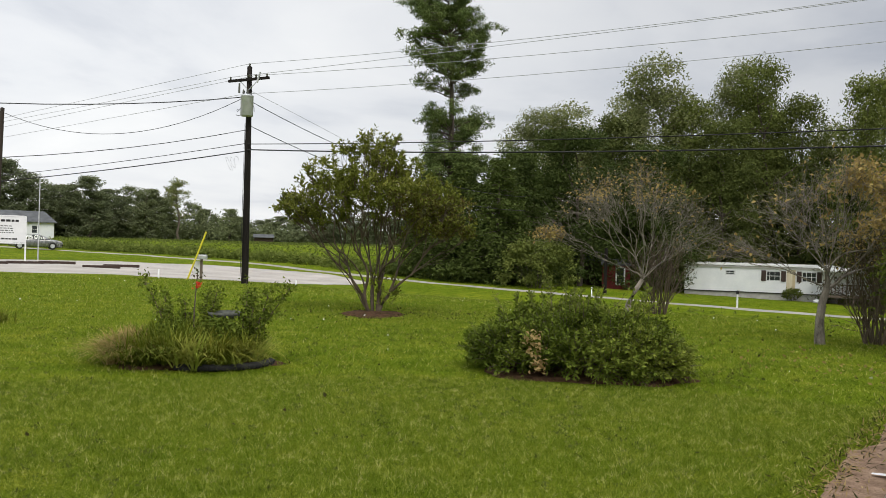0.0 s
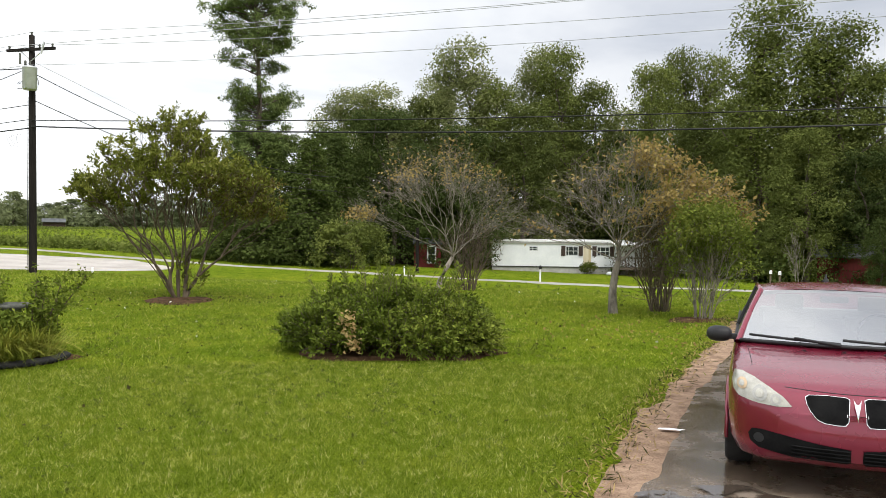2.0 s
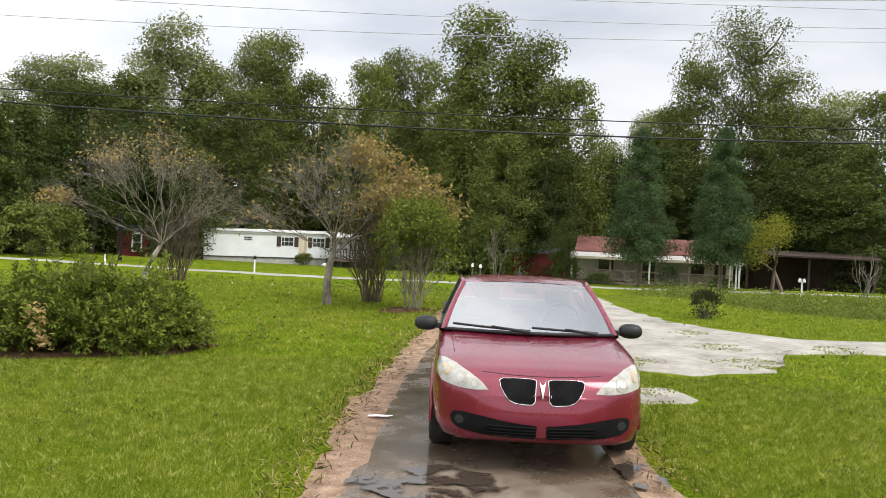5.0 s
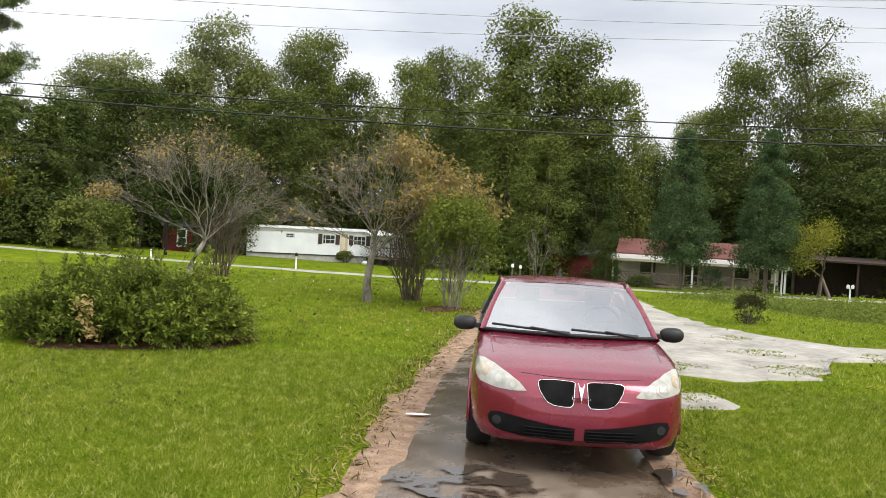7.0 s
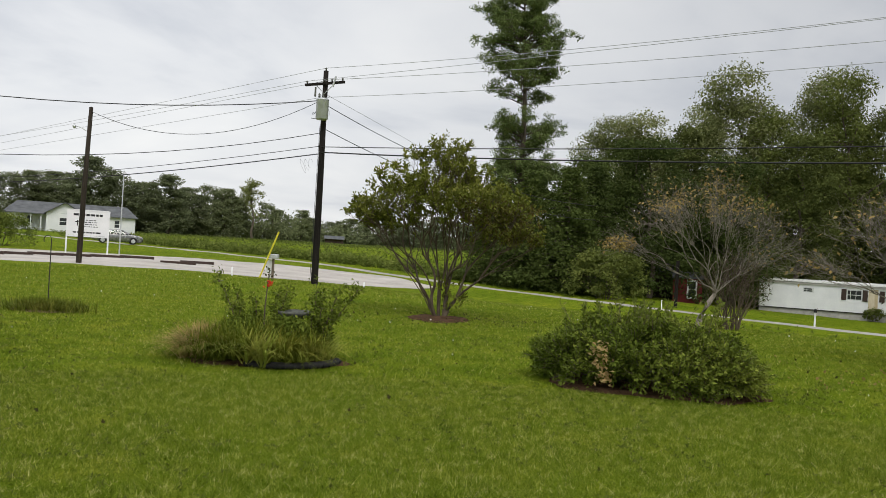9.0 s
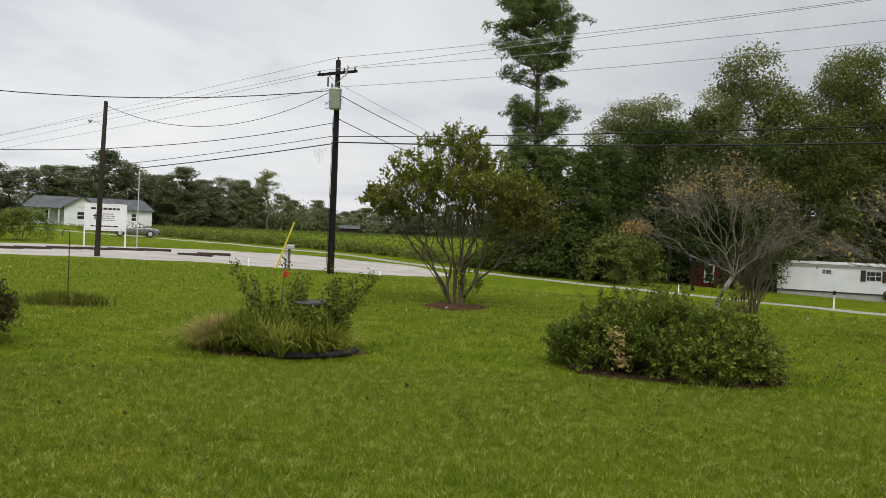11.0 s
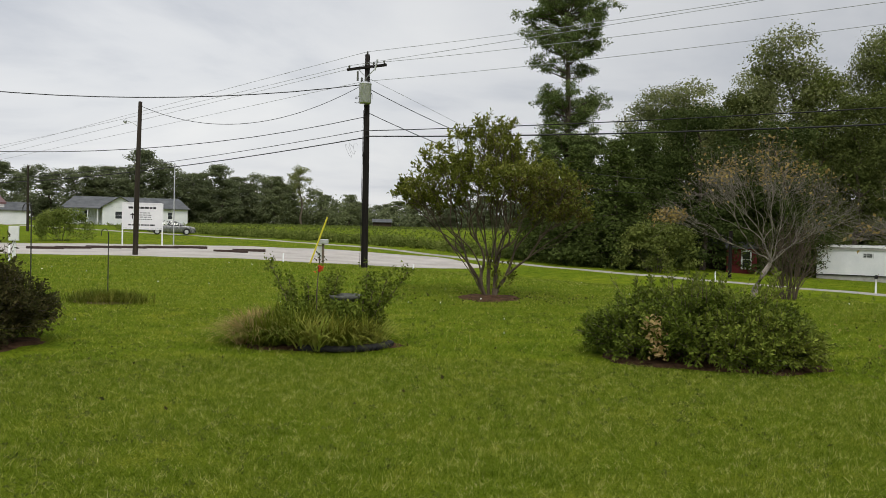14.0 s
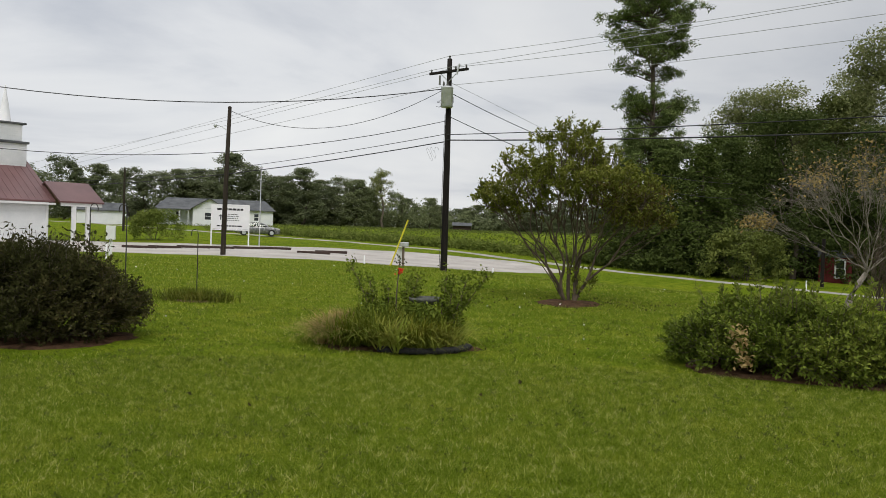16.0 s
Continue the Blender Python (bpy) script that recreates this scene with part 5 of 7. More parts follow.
PX, PY, PZ = -9.22, 38.3, gz(-9.22, 38.3)
PTOP = 10.05
pole = thing("utility_pole", (PX, PY, PZ), 0, "black creosoted utility pole with crossarm and grey transformer", "utility pole")
part("shaft", tube_mesh("shaft", [[((0, 0, -1.0), 0.17), ((-0.02, 0, 5), 0.15), ((-0.05, 0, PTOP - PZ), 0.115), ((-0.05, 0, PTOP - PZ + 0.03), 0.03)]], 14), M_CREOSOTE, pole)
ARM = pose(-0.05, -0.16, 9.42 - PZ, 0, 0, -28)
bm = bmesh.new()
box(bm, -1.22, -0.05, -0.06, 1.22, 0.05, 0.06, 0.008, ARM)
part("crossarm", bm, M_CREOSOTE, pole)
for s in (-1, 1):
    a, b = ARM @ Vector((s * 0.55, 0.06, -0.05)), Vector((-0.05, -0.1, 8.95 - PZ))
    part("arm_brace", tube_mesh("arm_brace", [[(tuple(a), 0.02), (tuple(b), 0.02)]], 5), M_GREY, pole)
INS = [ARM @ Vector((x, 0, 0.06)) for x in (-1.1, 1.1)] + [Vector((-0.05, 0, PTOP - PZ + 0.02)), ARM @ Vector((0.45, 0.0, 0.06))]
for p in INS:
    part("insulator", lathe([(0.02, 0), (0.05, 0.03), (0.03, 0.06), (0.06, 0.09), (0.035, 0.13), (0.0, 0.15)], 8, Matrix.Translation(p)), M_STONE, pole)
tank = part("transformer", lathe([(0.26, 0), (0.29, 0.04), (0.29, 0.9), (0.305, 0.92), (0.28, 0.98), (0.09, 1.03), (0.0, 1.03)], 18, Matrix.Translation((-0.02, -0.45, 7.66 - PZ))), M_GREY, pole, "pale grey transformer can")
for x in (-0.1, 0.1):
    part("bushing", lathe([(0.03, 0), (0.05, 0.05), (0.03, 0.1), (0.045, 0.15), (0.0, 0.24)], 8, Matrix.Translation((-0.12 + x, -0.38, 8.7 - PZ))), M_STONE, tank)
for z in (7.95, 8.45):
    part("bracket", boxes((-0.16, -0.2, z - PZ - 0.04, 0.04, -0.06, z - PZ + 0.04)), M_IRON, tank)
part("fuse_cutout", tube_mesh("fuse_cutout", [[(tuple(ARM @ Vector((0.75, -0.08, 0.28))), 0.045), (tuple(ARM @ Vector((0.62, -0.12, -0.22))), 0.045)]], 8), M_GREY, pole)
part("lightning_arrester", tube_mesh("lightning_arrester", [[((-0.42, -0.35, 8.75 - PZ), 0.05), ((-0.42, -0.35, 9.2 - PZ), 0.04)]], 8), M_STONE, pole)
rng = np.random.default_rng(4)
for k in range(5):
    a = k * 1.3
    q = [((-0.12 + 0.45 * math.sin(t * 3.1 + a) * t, -0.4 + 0.2 * math.cos(a), 8.6 - PZ - 0.8 * t + 0.25 * math.sin(5 * t + k)), 0.012) for t in np.linspace(0, 1, 10)]
    part("jumper_cable", tube_mesh("jumper_cable", [q], 4), M_CABLE, pole)
for k in range(3):
    q = [((-0.5 - 0.17 * k + (0.1 + 0.03 * k) * math.cos(t + k), -0.2, 5.62 - PZ - 0.08 * k + (0.2 + 0.06 * k) * math.sin(t)), 0.004) for t in np.linspace(0.3, 4.9 + k, 16)]
    part("cable_coil", tube_mesh("cable_coil", [q], 4), M_CABLE, pole)
part("ground_wire", tube_mesh("ground_wire", [[((-0.17, -0.1, 7.4 - PZ), 0.012), ((-0.2, -0.1, 0.0), 0.012)]], 4), M_CABLE, pole)

SX, SY, SZ = -22.8, 41.8, gz(-22.8, 41.8)
pole2 = thing("utility_pole", (SX, SY, SZ), 0, "slender weathered brown utility pole with street lamp arm", "utility pole")
part("shaft", tube_mesh("shaft", [[((-0.08, 0, -1.0), 0.15), ((0.0, 0, 4), 0.13), ((0.12, 0, 8.32 - SZ), 0.1), ((0.12, 0, 8.35 - SZ), 0.03)]], 12), M_POLE_BROWN, pole2)
arm = part("lamp_arm", tube_mesh("lamp_arm", [[((0.1, 0, 6.95 - SZ), 0.022), ((-0.3, -0.1, 7.2 - SZ), 0.022), ((-0.6, -0.15, 7.28 - SZ), 0.022)]], 6), M_GREY, pole2)
part("lamp_head", lathe([(0.03, 0.1), (0.09, 0.05), (0.11, 0.0), (0.05, -0.1), (0.0, -0.12)], 10, Matrix.Translation((-0.66, -0.16, 7.25 - SZ))), M_GREY, arm)

top = lambda i, dz=0.12: (PX + INS[i].x, PY + INS[i].y, PZ + INS[i].z + dz)
at_pole = lambda z: (PX - 0.04, PY - 0.12, z)
lines = [
    ("power_line", M_WIRE, 0.011, [(top(0), (48.0, 5.3, 11.04), 0.23), (top(2), (48.0, 5.5, 12.5), 1.1), (top(3, 0.1), (48.0, 5.3, 11.08), 0.96), (at_pole(8.77), (48.0, 5.3, 10.84), 1.02)], "thin bare power line crossing the sky"),
    ("power_line", M_WIRE, 0.010, [(top(0), (-61.2, 68.3, 6.44), 0.25), (top(2), (-61.2, 68.3, 5.44), 0.0), (top(3, 0.1), (-61.2, 68.3, 5.08), 0.0), (at_pole(8.79), (-61.2, 68.3, 4.93), 0.04)], "thin bare power line running to the far fields"),
    ("cable", M_CABLE, 0.022, [(at_pole(8.63), (-47.4, 26.3, 11.88), 2.56)], "thick black service cable"),
    ("cable", M_CABLE, 0.014, [(at_pole(8.7), (SX + 0.1, SY, 8.12), 1.45)], "slack black service cable between the poles"),
    ("cable", M_CABLE, 0.016, [(at_pole(7.09), (-47.4, 26.3, 8.91), 3.11), (at_pole(6.46), (-61.2, 68.3, 5.18), 0.87)], "black telephone cable strung from the pole"),
    ("cable", M_CABLE, 0.026, [(at_pole(6.1), (-61.2, 68.3, 4.85), 0.85)], "thick black telephone cable strung from the pole"),
    ("cable", M_CABLE, 0.020, [(at_pole(6.42), (48.0, 5.3, 6.92), 0.71)], "black telephone cable over the lawn"),
    ("cable", M_CABLE, 0.030, [(at_pole(6.16), (48.0, 5.3, 6.72), 1.02)], "thick black telephone cable over the lawn"),
    ("cable", M_CABLE, 0.018, [(at_pole(8.47), (5.8, 58.3, 5.6), 1.0), (at_pole(7.32), (5.8, 58.3, 4.6), 0.9)], "black service drop slanting towards the woods"),
    ("guy_wire", M_WIRE, 0.010, [(at_pole(8.95), (2.0, 53.3, 4.2), -0.1)], "thin grey guy wire"),
]
for name, mat, r, spans, label in lines:
    for a, b, sag in spans:
        tagged(part(name, tube_mesh(name, [wire(a, b, sag, r, 24)], 5), mat), label, "cable", "overhead lines")
# yellow guard on the guy anchor, near the road
g = (-12.6, 40.4)
tagged(part("guy_guard", tube_mesh("guy_guard", [[((g[0], g[1], gz(*g) - 0.1), 0.045), ((g[0] + 0.85, g[1] + 0.2, gz(*g) + 2.4), 0.045)]], 8), M_YELLOW), "bright yellow plastic guard on a guy wire", "guy guard")


# ---------------------------------------------------------------- buildings
def facing(name, az, d, label, category, z=None, turn=0.0):
    """A building's empty: x runs to the right across the view, y away."""
    x, y, zz = polar(az, d)
    ob = new(name)
    ob.matrix_basis = pose(x, y, zz if z is None else z, 0, 0, -az + turn)
    return tagged(ob, label, category)


def gable_roof(x0, x1, y0, y1, eave, ridge, over=0.3, thick=0.12, hip=0.0):
    """A double-pitched roof slab with its ridge along x; hip draws the ridge's ends in."""
    bm = bmesh.new()
    ym = (y0 + y1) / 2
    slope = (ridge - eave) / (ym - y0)
    ze = eave - over * slope
    a, b, yy0, yy1 = x0 - over, x1 + over, y0 - over, y1 + over
    low = [(a, yy0, ze), (b, yy0, ze), (b - hip, ym, ridge), (a + hip, ym, ridge), (a, yy1, ze), (b, yy1, ze)]
    lo = [bm.verts.new(p) for p in low]
    hi = [bm.verts.new((p[0], p[1], p[2] + thick)) for p in low]
    for q in ((0, 1, 2, 3), (3, 2, 5, 4)):
        bm.faces.new([hi[i] for i in q])
        bm.faces.new([lo[i] for i in reversed(q)])
    if hip:
        for q in ((1, 5, 2), (4, 0, 3)):
            bm.faces.new([hi[i] for i in q])
    for i, j in ((0, 1), (1, 2), (2, 5), (5, 4), (4, 3), (3, 0)):
        bm.faces.new((lo[i], lo[j], hi[j], hi[i]))
    bmesh.ops.recalc_face_normals(bm, faces=bm.faces)
    return bm


def shed_roof(x0, x1, y0, y1, z0, z1, thick=0.1):
    bm = bmesh.new()
    v = [bm.verts.new(p) for p in ((x0, y0, z0), (x1, y0, z0), (x1, y1, z1), (x0, y1, z1), (x0, y0, z0 + thick), (x1, y0, z0 + thick), (x1, y1, z1 + thick), (x0, y1, z1 + thick))]
    for q in ((3, 2, 1, 0), (4, 5, 6, 7), (0, 1, 5, 4), (1, 2, 6, 5), (2, 3, 7, 6), (3, 0, 4, 7)):
        bm.faces.new([v[i] for i in q])
    return bm


def gable_wall(x, y0, y1, eave, ridge, thick=0.15):
    bm = bmesh.new()
    ym = (y0 + y1) / 2
    a = [bm.verts.new((x, y, z)) for y, z in ((y0, eave), (y1, eave), (ym, ridge))]
    b = [bm.verts.new((x + thick, y, z)) for y, z in ((y0, eave), (y1, eave), (ym, ridge))]
    bm.faces.new(a)
    bm.faces.new(b[::-1])
    for i in range(3):
        bm.faces.new((a[i], b[i], b[(i + 1) % 3], a[(i + 1) % 3]))
    bmesh.ops.recalc_face_normals(bm, faces=bm.faces)
    return bm


def front_wall(x0, x1, y, z0, z1, holes, thick=0.15):
    """A wall across the view with real openings (x0, x1, z0, z1)."""
    xs = sorted({x0, x1, *[h[0] for h in holes], *[h[1] for h in holes]})
    zs = sorted({z0, z1, *[h[2] for h in holes], *[h[3] for h in holes]})
    bm = bmesh.new()
    for a, b in zip(xs, xs[1:]):
        for c, d in zip(zs, zs[1:]):
            m, n = (a + b) / 2, (c + d) / 2
            if not any(h[0] < m < h[1] and h[2] < n < h[3] for h in holes):
                box(bm, a, y, c, b, y + thick, d)
    bmesh.ops.remove_doubles(bm, verts=bm.verts, dist=1e-4)
    return bm


def mat_pane():
    m, nt = material("window_pane")
    finish(nt, (0.025, 0.03, 0.033), 0.06, spec=0.6)
    return m


M_PANE = mat_pane()


def window(parent, x0, x1, y, z0, z1, frame_mat, bars=1, t=0.07):
    w = part("window", boxes((x0, y - 0.03, z0, x0 + t, y + 0.04, z1), (x1 - t, y - 0.03, z0, x1, y + 0.04, z1), (x0 + t, y - 0.03, z1 - t, x1 - t, y + 0.04, z1), (x0 + t, y - 0.03, z0, x1 - t, y + 0.04, z0 + t)), frame_mat, parent)
    part("pane", boxes((x0 + t, y + 0.02, z0 + t, x1 - t, y + 0.035, z1 - t)), M_PANE, w)
    if bars:
        zm = (z0 + z1) / 2
        part("sash_bar", boxes((x0 + t, y - 0.01, zm - 0.025, x1 - t, y + 0.018, zm + 0.025)), frame_mat, w)
    return w


# white single-wide trailer across the road
tr = facing("mobile_home", 20.9, 75, "long low white mobile home with dark shutters and rust streaks", "mobile home", turn=4)
W0, W1 = -5.75, 6.6
H1 = 2.72
wins = [(-2.35, -1.55, 1.95, 2.35), (0.95, 2.1, 1.55, 2.4), (3.75, 4.9, 1.55, 2.4)]
part("front_wall", front_wall(W0, W1, 0, 0.55, H1, wins), M_SIDING, tr)
part("end_wall", boxes((W0, 0.15, 0.55, W0 + 0.15, 4.0, H1)), M_SIDING, tr)
part("end_wall", boxes((W1 - 0.15, 0.15, 0.55, W1, 4.0, H1)), M_SIDING, tr)
part("back_wall", boxes((W0 + 0.15, 3.85, 0.55, W1 - 0.15, 4.0, H1)), M_SIDING, tr)
part("skirting", boxes((W0 + 0.03, 0.05, -0.4, W1 - 0.03, 0.13, 0.5)), M_BLOCK, tr)
part("floor_rail", boxes((W0 - 0.02, -0.03, 0.47, W1 + 0.02, 0.05, 0.55)), M_IRON, tr)
part("roof", shed_roof(W0 - 0.15, W1 + 0.15, -0.15, 4.15, H1 + 0.06, H1 + 0.16, 0.12), M_WHITE, tr)
part("eave_trim", boxes((W0 - 0.1, -0.1, H1 - 0.12, W1 + 0.1, 0.0, H1 + 0.05)), M_BLOCK, tr)
for a, b, c, d in wins:
    window(tr, a, b, 0.03, c, d, M_GREY)
for x in (0.55, 2.12, 3.35, 4.92):
    part("shutter", boxes((x, -0.06, 1.52, x + 0.38, -0.005, 2.43), bevel=0.01), M_DARKWOOD, tr)
for x in np.arange(W0 + 0.4, W1, 0.41):
    part("siding_batten", boxes((x, -0.012, 0.57, x + 0.03, -0.002, H1 - 0.14)), M_SIDING, tr)
part("rust_streak", boxes((2.55, -0.016, 0.6, 3.25, -0.004, H1 - 0.2)), M_RUST, tr, "ochre rust streak below the roof")
porch = part("porch_roof", shed_roof(5.0, 9.6, -2.4, 0.0, 2.55, 2.75, 0.1), M_WHITE, tr)
for x in (5.2, 7.3, 9.4):
    part("porch_post", boxes((x, -2.35, 0, x + 0.1, -2.25, 2.55)), M_WOOD, tr)
part("porch_deck", boxes((5.0, -2.4, 0.45, 9.6, -0.04, 0.6)), M_WOOD, tr)
for x in np.arange(5.1, 9.6, 0.28):
    part("rail_slat", boxes((x, -2.4, 0.6, x + 0.06, -2.36, 1.45)), M_WOOD, tr)
part("handrail", boxes((5.0, -2.42, 1.45, 9.6, -2.34, 1.53)), M_WOOD, tr)
part("addition", boxes((6.62, 0.0, 0.3, 12.0, 3.6, 2.6)), M_SIDING, tr)
for x, w, h in ((3.0, 0.85, 0.95), (5.6, 0.7, 0.75), (7.8, 0.5, 0.6)):
    q = tr.matrix_basis @ Vector((x, -0.9, 0))
    dome_bush("foundation_shrub", (q.x, q.y), w, 0.6, h, int(x * 10), M_LIME if x < 4 else M_LEAF_DARK, "leafy shrub before the mobile home", 900, 0.16, clump=0.26, nclump=36, flat=0.4)
q = tr.matrix_basis @ Vector((4.75, -1.6, 0))
rock = tagged(part("white_rock", lathe([(0.2, -0.03), (0.34, 0.05), (0.3, 0.2), (0.15, 0.28), (0.0, 0.3)], 9), M_WHITE), "smooth white rock in the yard", "rock")
rock.location = (q.x, q.y, gz(q.x, q.y))

# red shed
sh = facing("shed", 12.1, 72, "small dark red wooden shed with white-framed window", "shed")
part("front_wall", front_wall(-1.3, 1.05, 0, -0.2, 2.05, [(-0.05, 0.55, 0.45, 1.85)]), M_BARN, sh)
for x in (-1.3, 0.9):
    part("side_wall", boxes((x, 0.16, -0.2, x + 0.15, 2.8, 2.05)), M_BARN, sh)
part("roof", gable_roof(-1.3, 1.05, 0, 2.8, 2.07, 2.5, 0.12), M_ROOF_GREY, sh)
window(sh, -0.16, 0.66, 0.0, 0.36, 1.95, M_WHITE, t=0.13)
for x in np.arange(-1.28, 0.85, 0.3):
    if not -0.4 < x < 0.72:
        part("wall_board", boxes((x, -0.015, -0.18, x + 0.26, -0.003, 2.03)), M_BARN, sh)
back = facing("outbuilding", 9.9, 76, "weathered dark grey wooden outbuilding among the trees", "shed")
part("wall", boxes((-1.5, 0, -0.2, 1.5, 3, 2.2)), M_DARKWOOD, back)
part("roof", gable_roof(-1.5, 1.5, 0, 3, 2.22, 3.0, 0.2), M_ROOF_GREY, back)
x, y, z = polar(11.3, 58)
tagged(part("short_pole", tube_mesh("short_pole", [[((x, y, z - 0.3), 0.12), ((x, y, z + 3.2), 0.11)]], 10), M_CREOSOTE), "short dark wooden post by the road", "post")

# red-roofed bungalow with porch
bg = facing("bungalow", 47.3, 62.5, "cream bungalow with faded red roof and long porch", "house", turn=2)
B0x, B1x = -5.6, 5.6
wins = [(-4.0, -2.9, 1.1, 2.2), (-0.8, 0.1, 0.55, 2.3), (2.6, 3.6, 1.1, 2.2), (4.3, 5.1, 1.1, 2.2)]
part("front_wall", front_wall(B0x, B1x, 0, -0.4, 2.5, wins), M_CREAM, bg)
for x in (B0x, B1x - 0.15):
    part("side_wall", boxes((x, 0.16, -0.4, x + 0.15, 6.5, 2.5)), M_CREAM, bg)
    part("gable", gable_wall(x, 0, 6.5, 2.51, 3.52), M_CREAM, bg)
part("back_wall", boxes((B0x + 0.16, 6.35, -0.4, B1x - 0.16, 6.5, 2.5)), M_CREAM, bg)
rf = part("roof", gable_roof(B0x, B1x, 0, 6.5, 2.53, 3.56, 0.2), M_ROOF_RED, bg)
for x in np.arange(B0x - 0.1, B1x + 0.2, 0.42):
    part("roof_rib", shed_roof(x, x + 0.05, -0.18, 3.2, 2.60, 3.66, 0.03), M_ROOF_RED, rf)
for i, (a, b, c, d) in enumerate(wins):
    window(bg, a, b, 0.03, c, d, M_DARKWOOD)
part("porch_roof", shed_roof(B0x - 0.5, B1x + 0.5, -2.3, -0.02, 2.16, 2.44, 0.08), M_BLOCK, bg)
part("porch_fascia", boxes((B0x - 0.5, -2.36, 2.06, B1x + 0.5, -2.31, 2.24)), M_CREAM, bg)
part("porch_deck", boxes((B0x - 0.4, -2.25, 0.3, B1x + 0.4, -0.02, 0.45)), M_WOOD, bg)
for x in np.arange(B0x - 0.3, B1x + 0.3, 0.22):
    part("lattice_slat", boxes((x, -2.28, -0.3, x + 0.05, -2.26, 0.3)), M_DARKWOOD, bg)
posts = (-5.85, -3.1, -0.35, 2.4, 5.75)
for i, x in enumerate(posts):
    part("porch_post", boxes((x - 0.06, -2.25, 0.45, x + 0.06, -2.13, 2.15)), M_WHITE if i in (0, 2, 4) else M_WOOD, bg)
for a, b in zip(posts, posts[1:]):
    m = (a + b) / 2
    part("handrail", boxes((a + 0.07, -2.22, 1.25, b - 0.07, -2.16, 1.32)), M_WOOD, bg)
    for t in range(-4, 5):
        ang = t * 18
        bm = box(bmesh.new(), -0.025, -2.2, 0.0, 0.025, -2.17, 0.8 / max(0.55, math.cos(radians(ang))), 0, Matrix.Translation((m, 0, 0.47)) @ Matrix.Rotation(radians(ang), 4, "Y"))
        part("sunburst_slat", bm, M_WOOD, bg)
for dx, dy, w, h, mt in ((-3.9, -3.0, 1.0, 0.8, M_LEAF_DARK), (0.9, -3.0, 0.75, 1.5, M_BLUE), (-6.6, -1.5, 1.1, 1.6, M_LEAF_DARK), (4.4, -3.0, 0.9, 0.7, M_LEAF_DARK)):
    q = bg.matrix_basis @ Vector((dx, dy, 0))
    dome_bush("porch_shrub", (q.x, q.y), w, 0.7, h, int(dx * 7) + 200, mt, "dark leafy shrub against the porch", 900, 0.15, clump=0.28, nclump=40, flat=0.4)
q = bg.matrix_basis @ Vector((-7.9, 0.5, 0))
an = facing("cottage", 39.6, 66, "small dark red outbuilding among the trees", "shed")
part("wall", boxes((-2.2, 0, -0.3, 2.6, 4, 2.4)), M_BARN, an)
part("roof", gable_roof(-2.2, 2.6, 0, 4, 2.42, 3.2, 0.25), M_ROOF_GREY, an)
hol = tree_at("dark", 41.3, 59, 4.6, 40, "small dark rounded holly by the bungalow", 0.75)
garage = facing("carport_shed", 57.0, 63, "low dark brown open-fronted shed", "shed")
part("back_wall", boxes((-4.2, 3.0, -0.3, 4.2, 3.15, 2.3)), M_DARKWOOD, garage)
for x in (-4.2, -0.1, 4.05):
    part("bay_wall", boxes((x, 0, -0.3, x + 0.15, 3.0, 2.3)), M_DARKWOOD, garage)
part("roof", shed_roof(-4.4, 4.4, -0.3, 3.3, 2.32, 2.6, 0.12), M_DARKWOOD, garage)


# lamp post, mailboxes
def mailbox(at, turn, label, post_mat, box_mat, h=1.08, n=1, group=""):
    ob = thing("mailbox", at, turn, label, "mailbox", group)
    part("post", boxes((-0.05, -0.05, -0.2, 0.05, 0.05, h - 0.22), bevel=0.008), post_mat, ob)
    bm = bmesh.new()
    for k in range(n):
        x = (k - (n - 1) / 2) * 0.24
        prof = [(-0.09, 0), (0.09, 0), (0.09, 0.13)] + [(0.09 * math.cos(a), 0.13 + 0.09 * math.sin(a)) for a in np.linspace(0.4, 2.74, 6)] + [(-0.09, 0.13)]
        f = [bm.verts.new((x + px, -0.26, h - 0.22 + pz)) for px, pz in prof]
        b = [bm.verts.new((x + px, 0.26, h - 0.22 + pz)) for px, pz in prof]
        bm.faces.new(f)
        bm.faces.new(b[::-1])
        for i in range(len(prof)):
            j = (i + 1) % len(prof)
            bm.faces.new((f[i], b[i], b[j], f[j]))
    bmesh.ops.recalc_face_normals(bm, faces=bm.faces)
    part("box", bm, box_mat, ob)
    part("flag", boxes((0.1 * n, -0.12, h - 0.12, 0.11 * n, -0.09, h + 0.06)), M_BARN, ob)
    return ob


mailbox(polar(19.9, 52), -20, "black mailbox on a pale wooden post", M_WHITE, M_BLACK)
mailbox(polar(34.95, 54), -35, "white mailbox on a dark post by the road", M_WOOD, M_WHITE, 1.1, group="roadside mailboxes")
mailbox(polar(35.5, 54), -35, "white mailbox on a dark post by the road", M_WOOD, M_WHITE, 1.05, group="roadside mailboxes")
mailbox(polar(56.6, 54.5), -56, "white double mailbox on a wide white post", M_WHITE, M_WHITE, 1.12, 2)
lamp = thing("lamp_post", polar(52.6, 57), 0, "slender white garden lamp post", "lamp post")
part("post", tube_mesh("post", [[((0, 0, -0.2), 0.06), ((0, 0, 1.75), 0.045)]], 10), M_WHITE, lamp)
part("lantern", lathe([(0.06, 1.75), (0.13, 1.8), (0.15, 2.02), (0.18, 2.04), (0.08, 2.14), (0.0, 2.2)], 8), M_WHITE, lamp)
x, y, z = polar(52.2, 58.5)
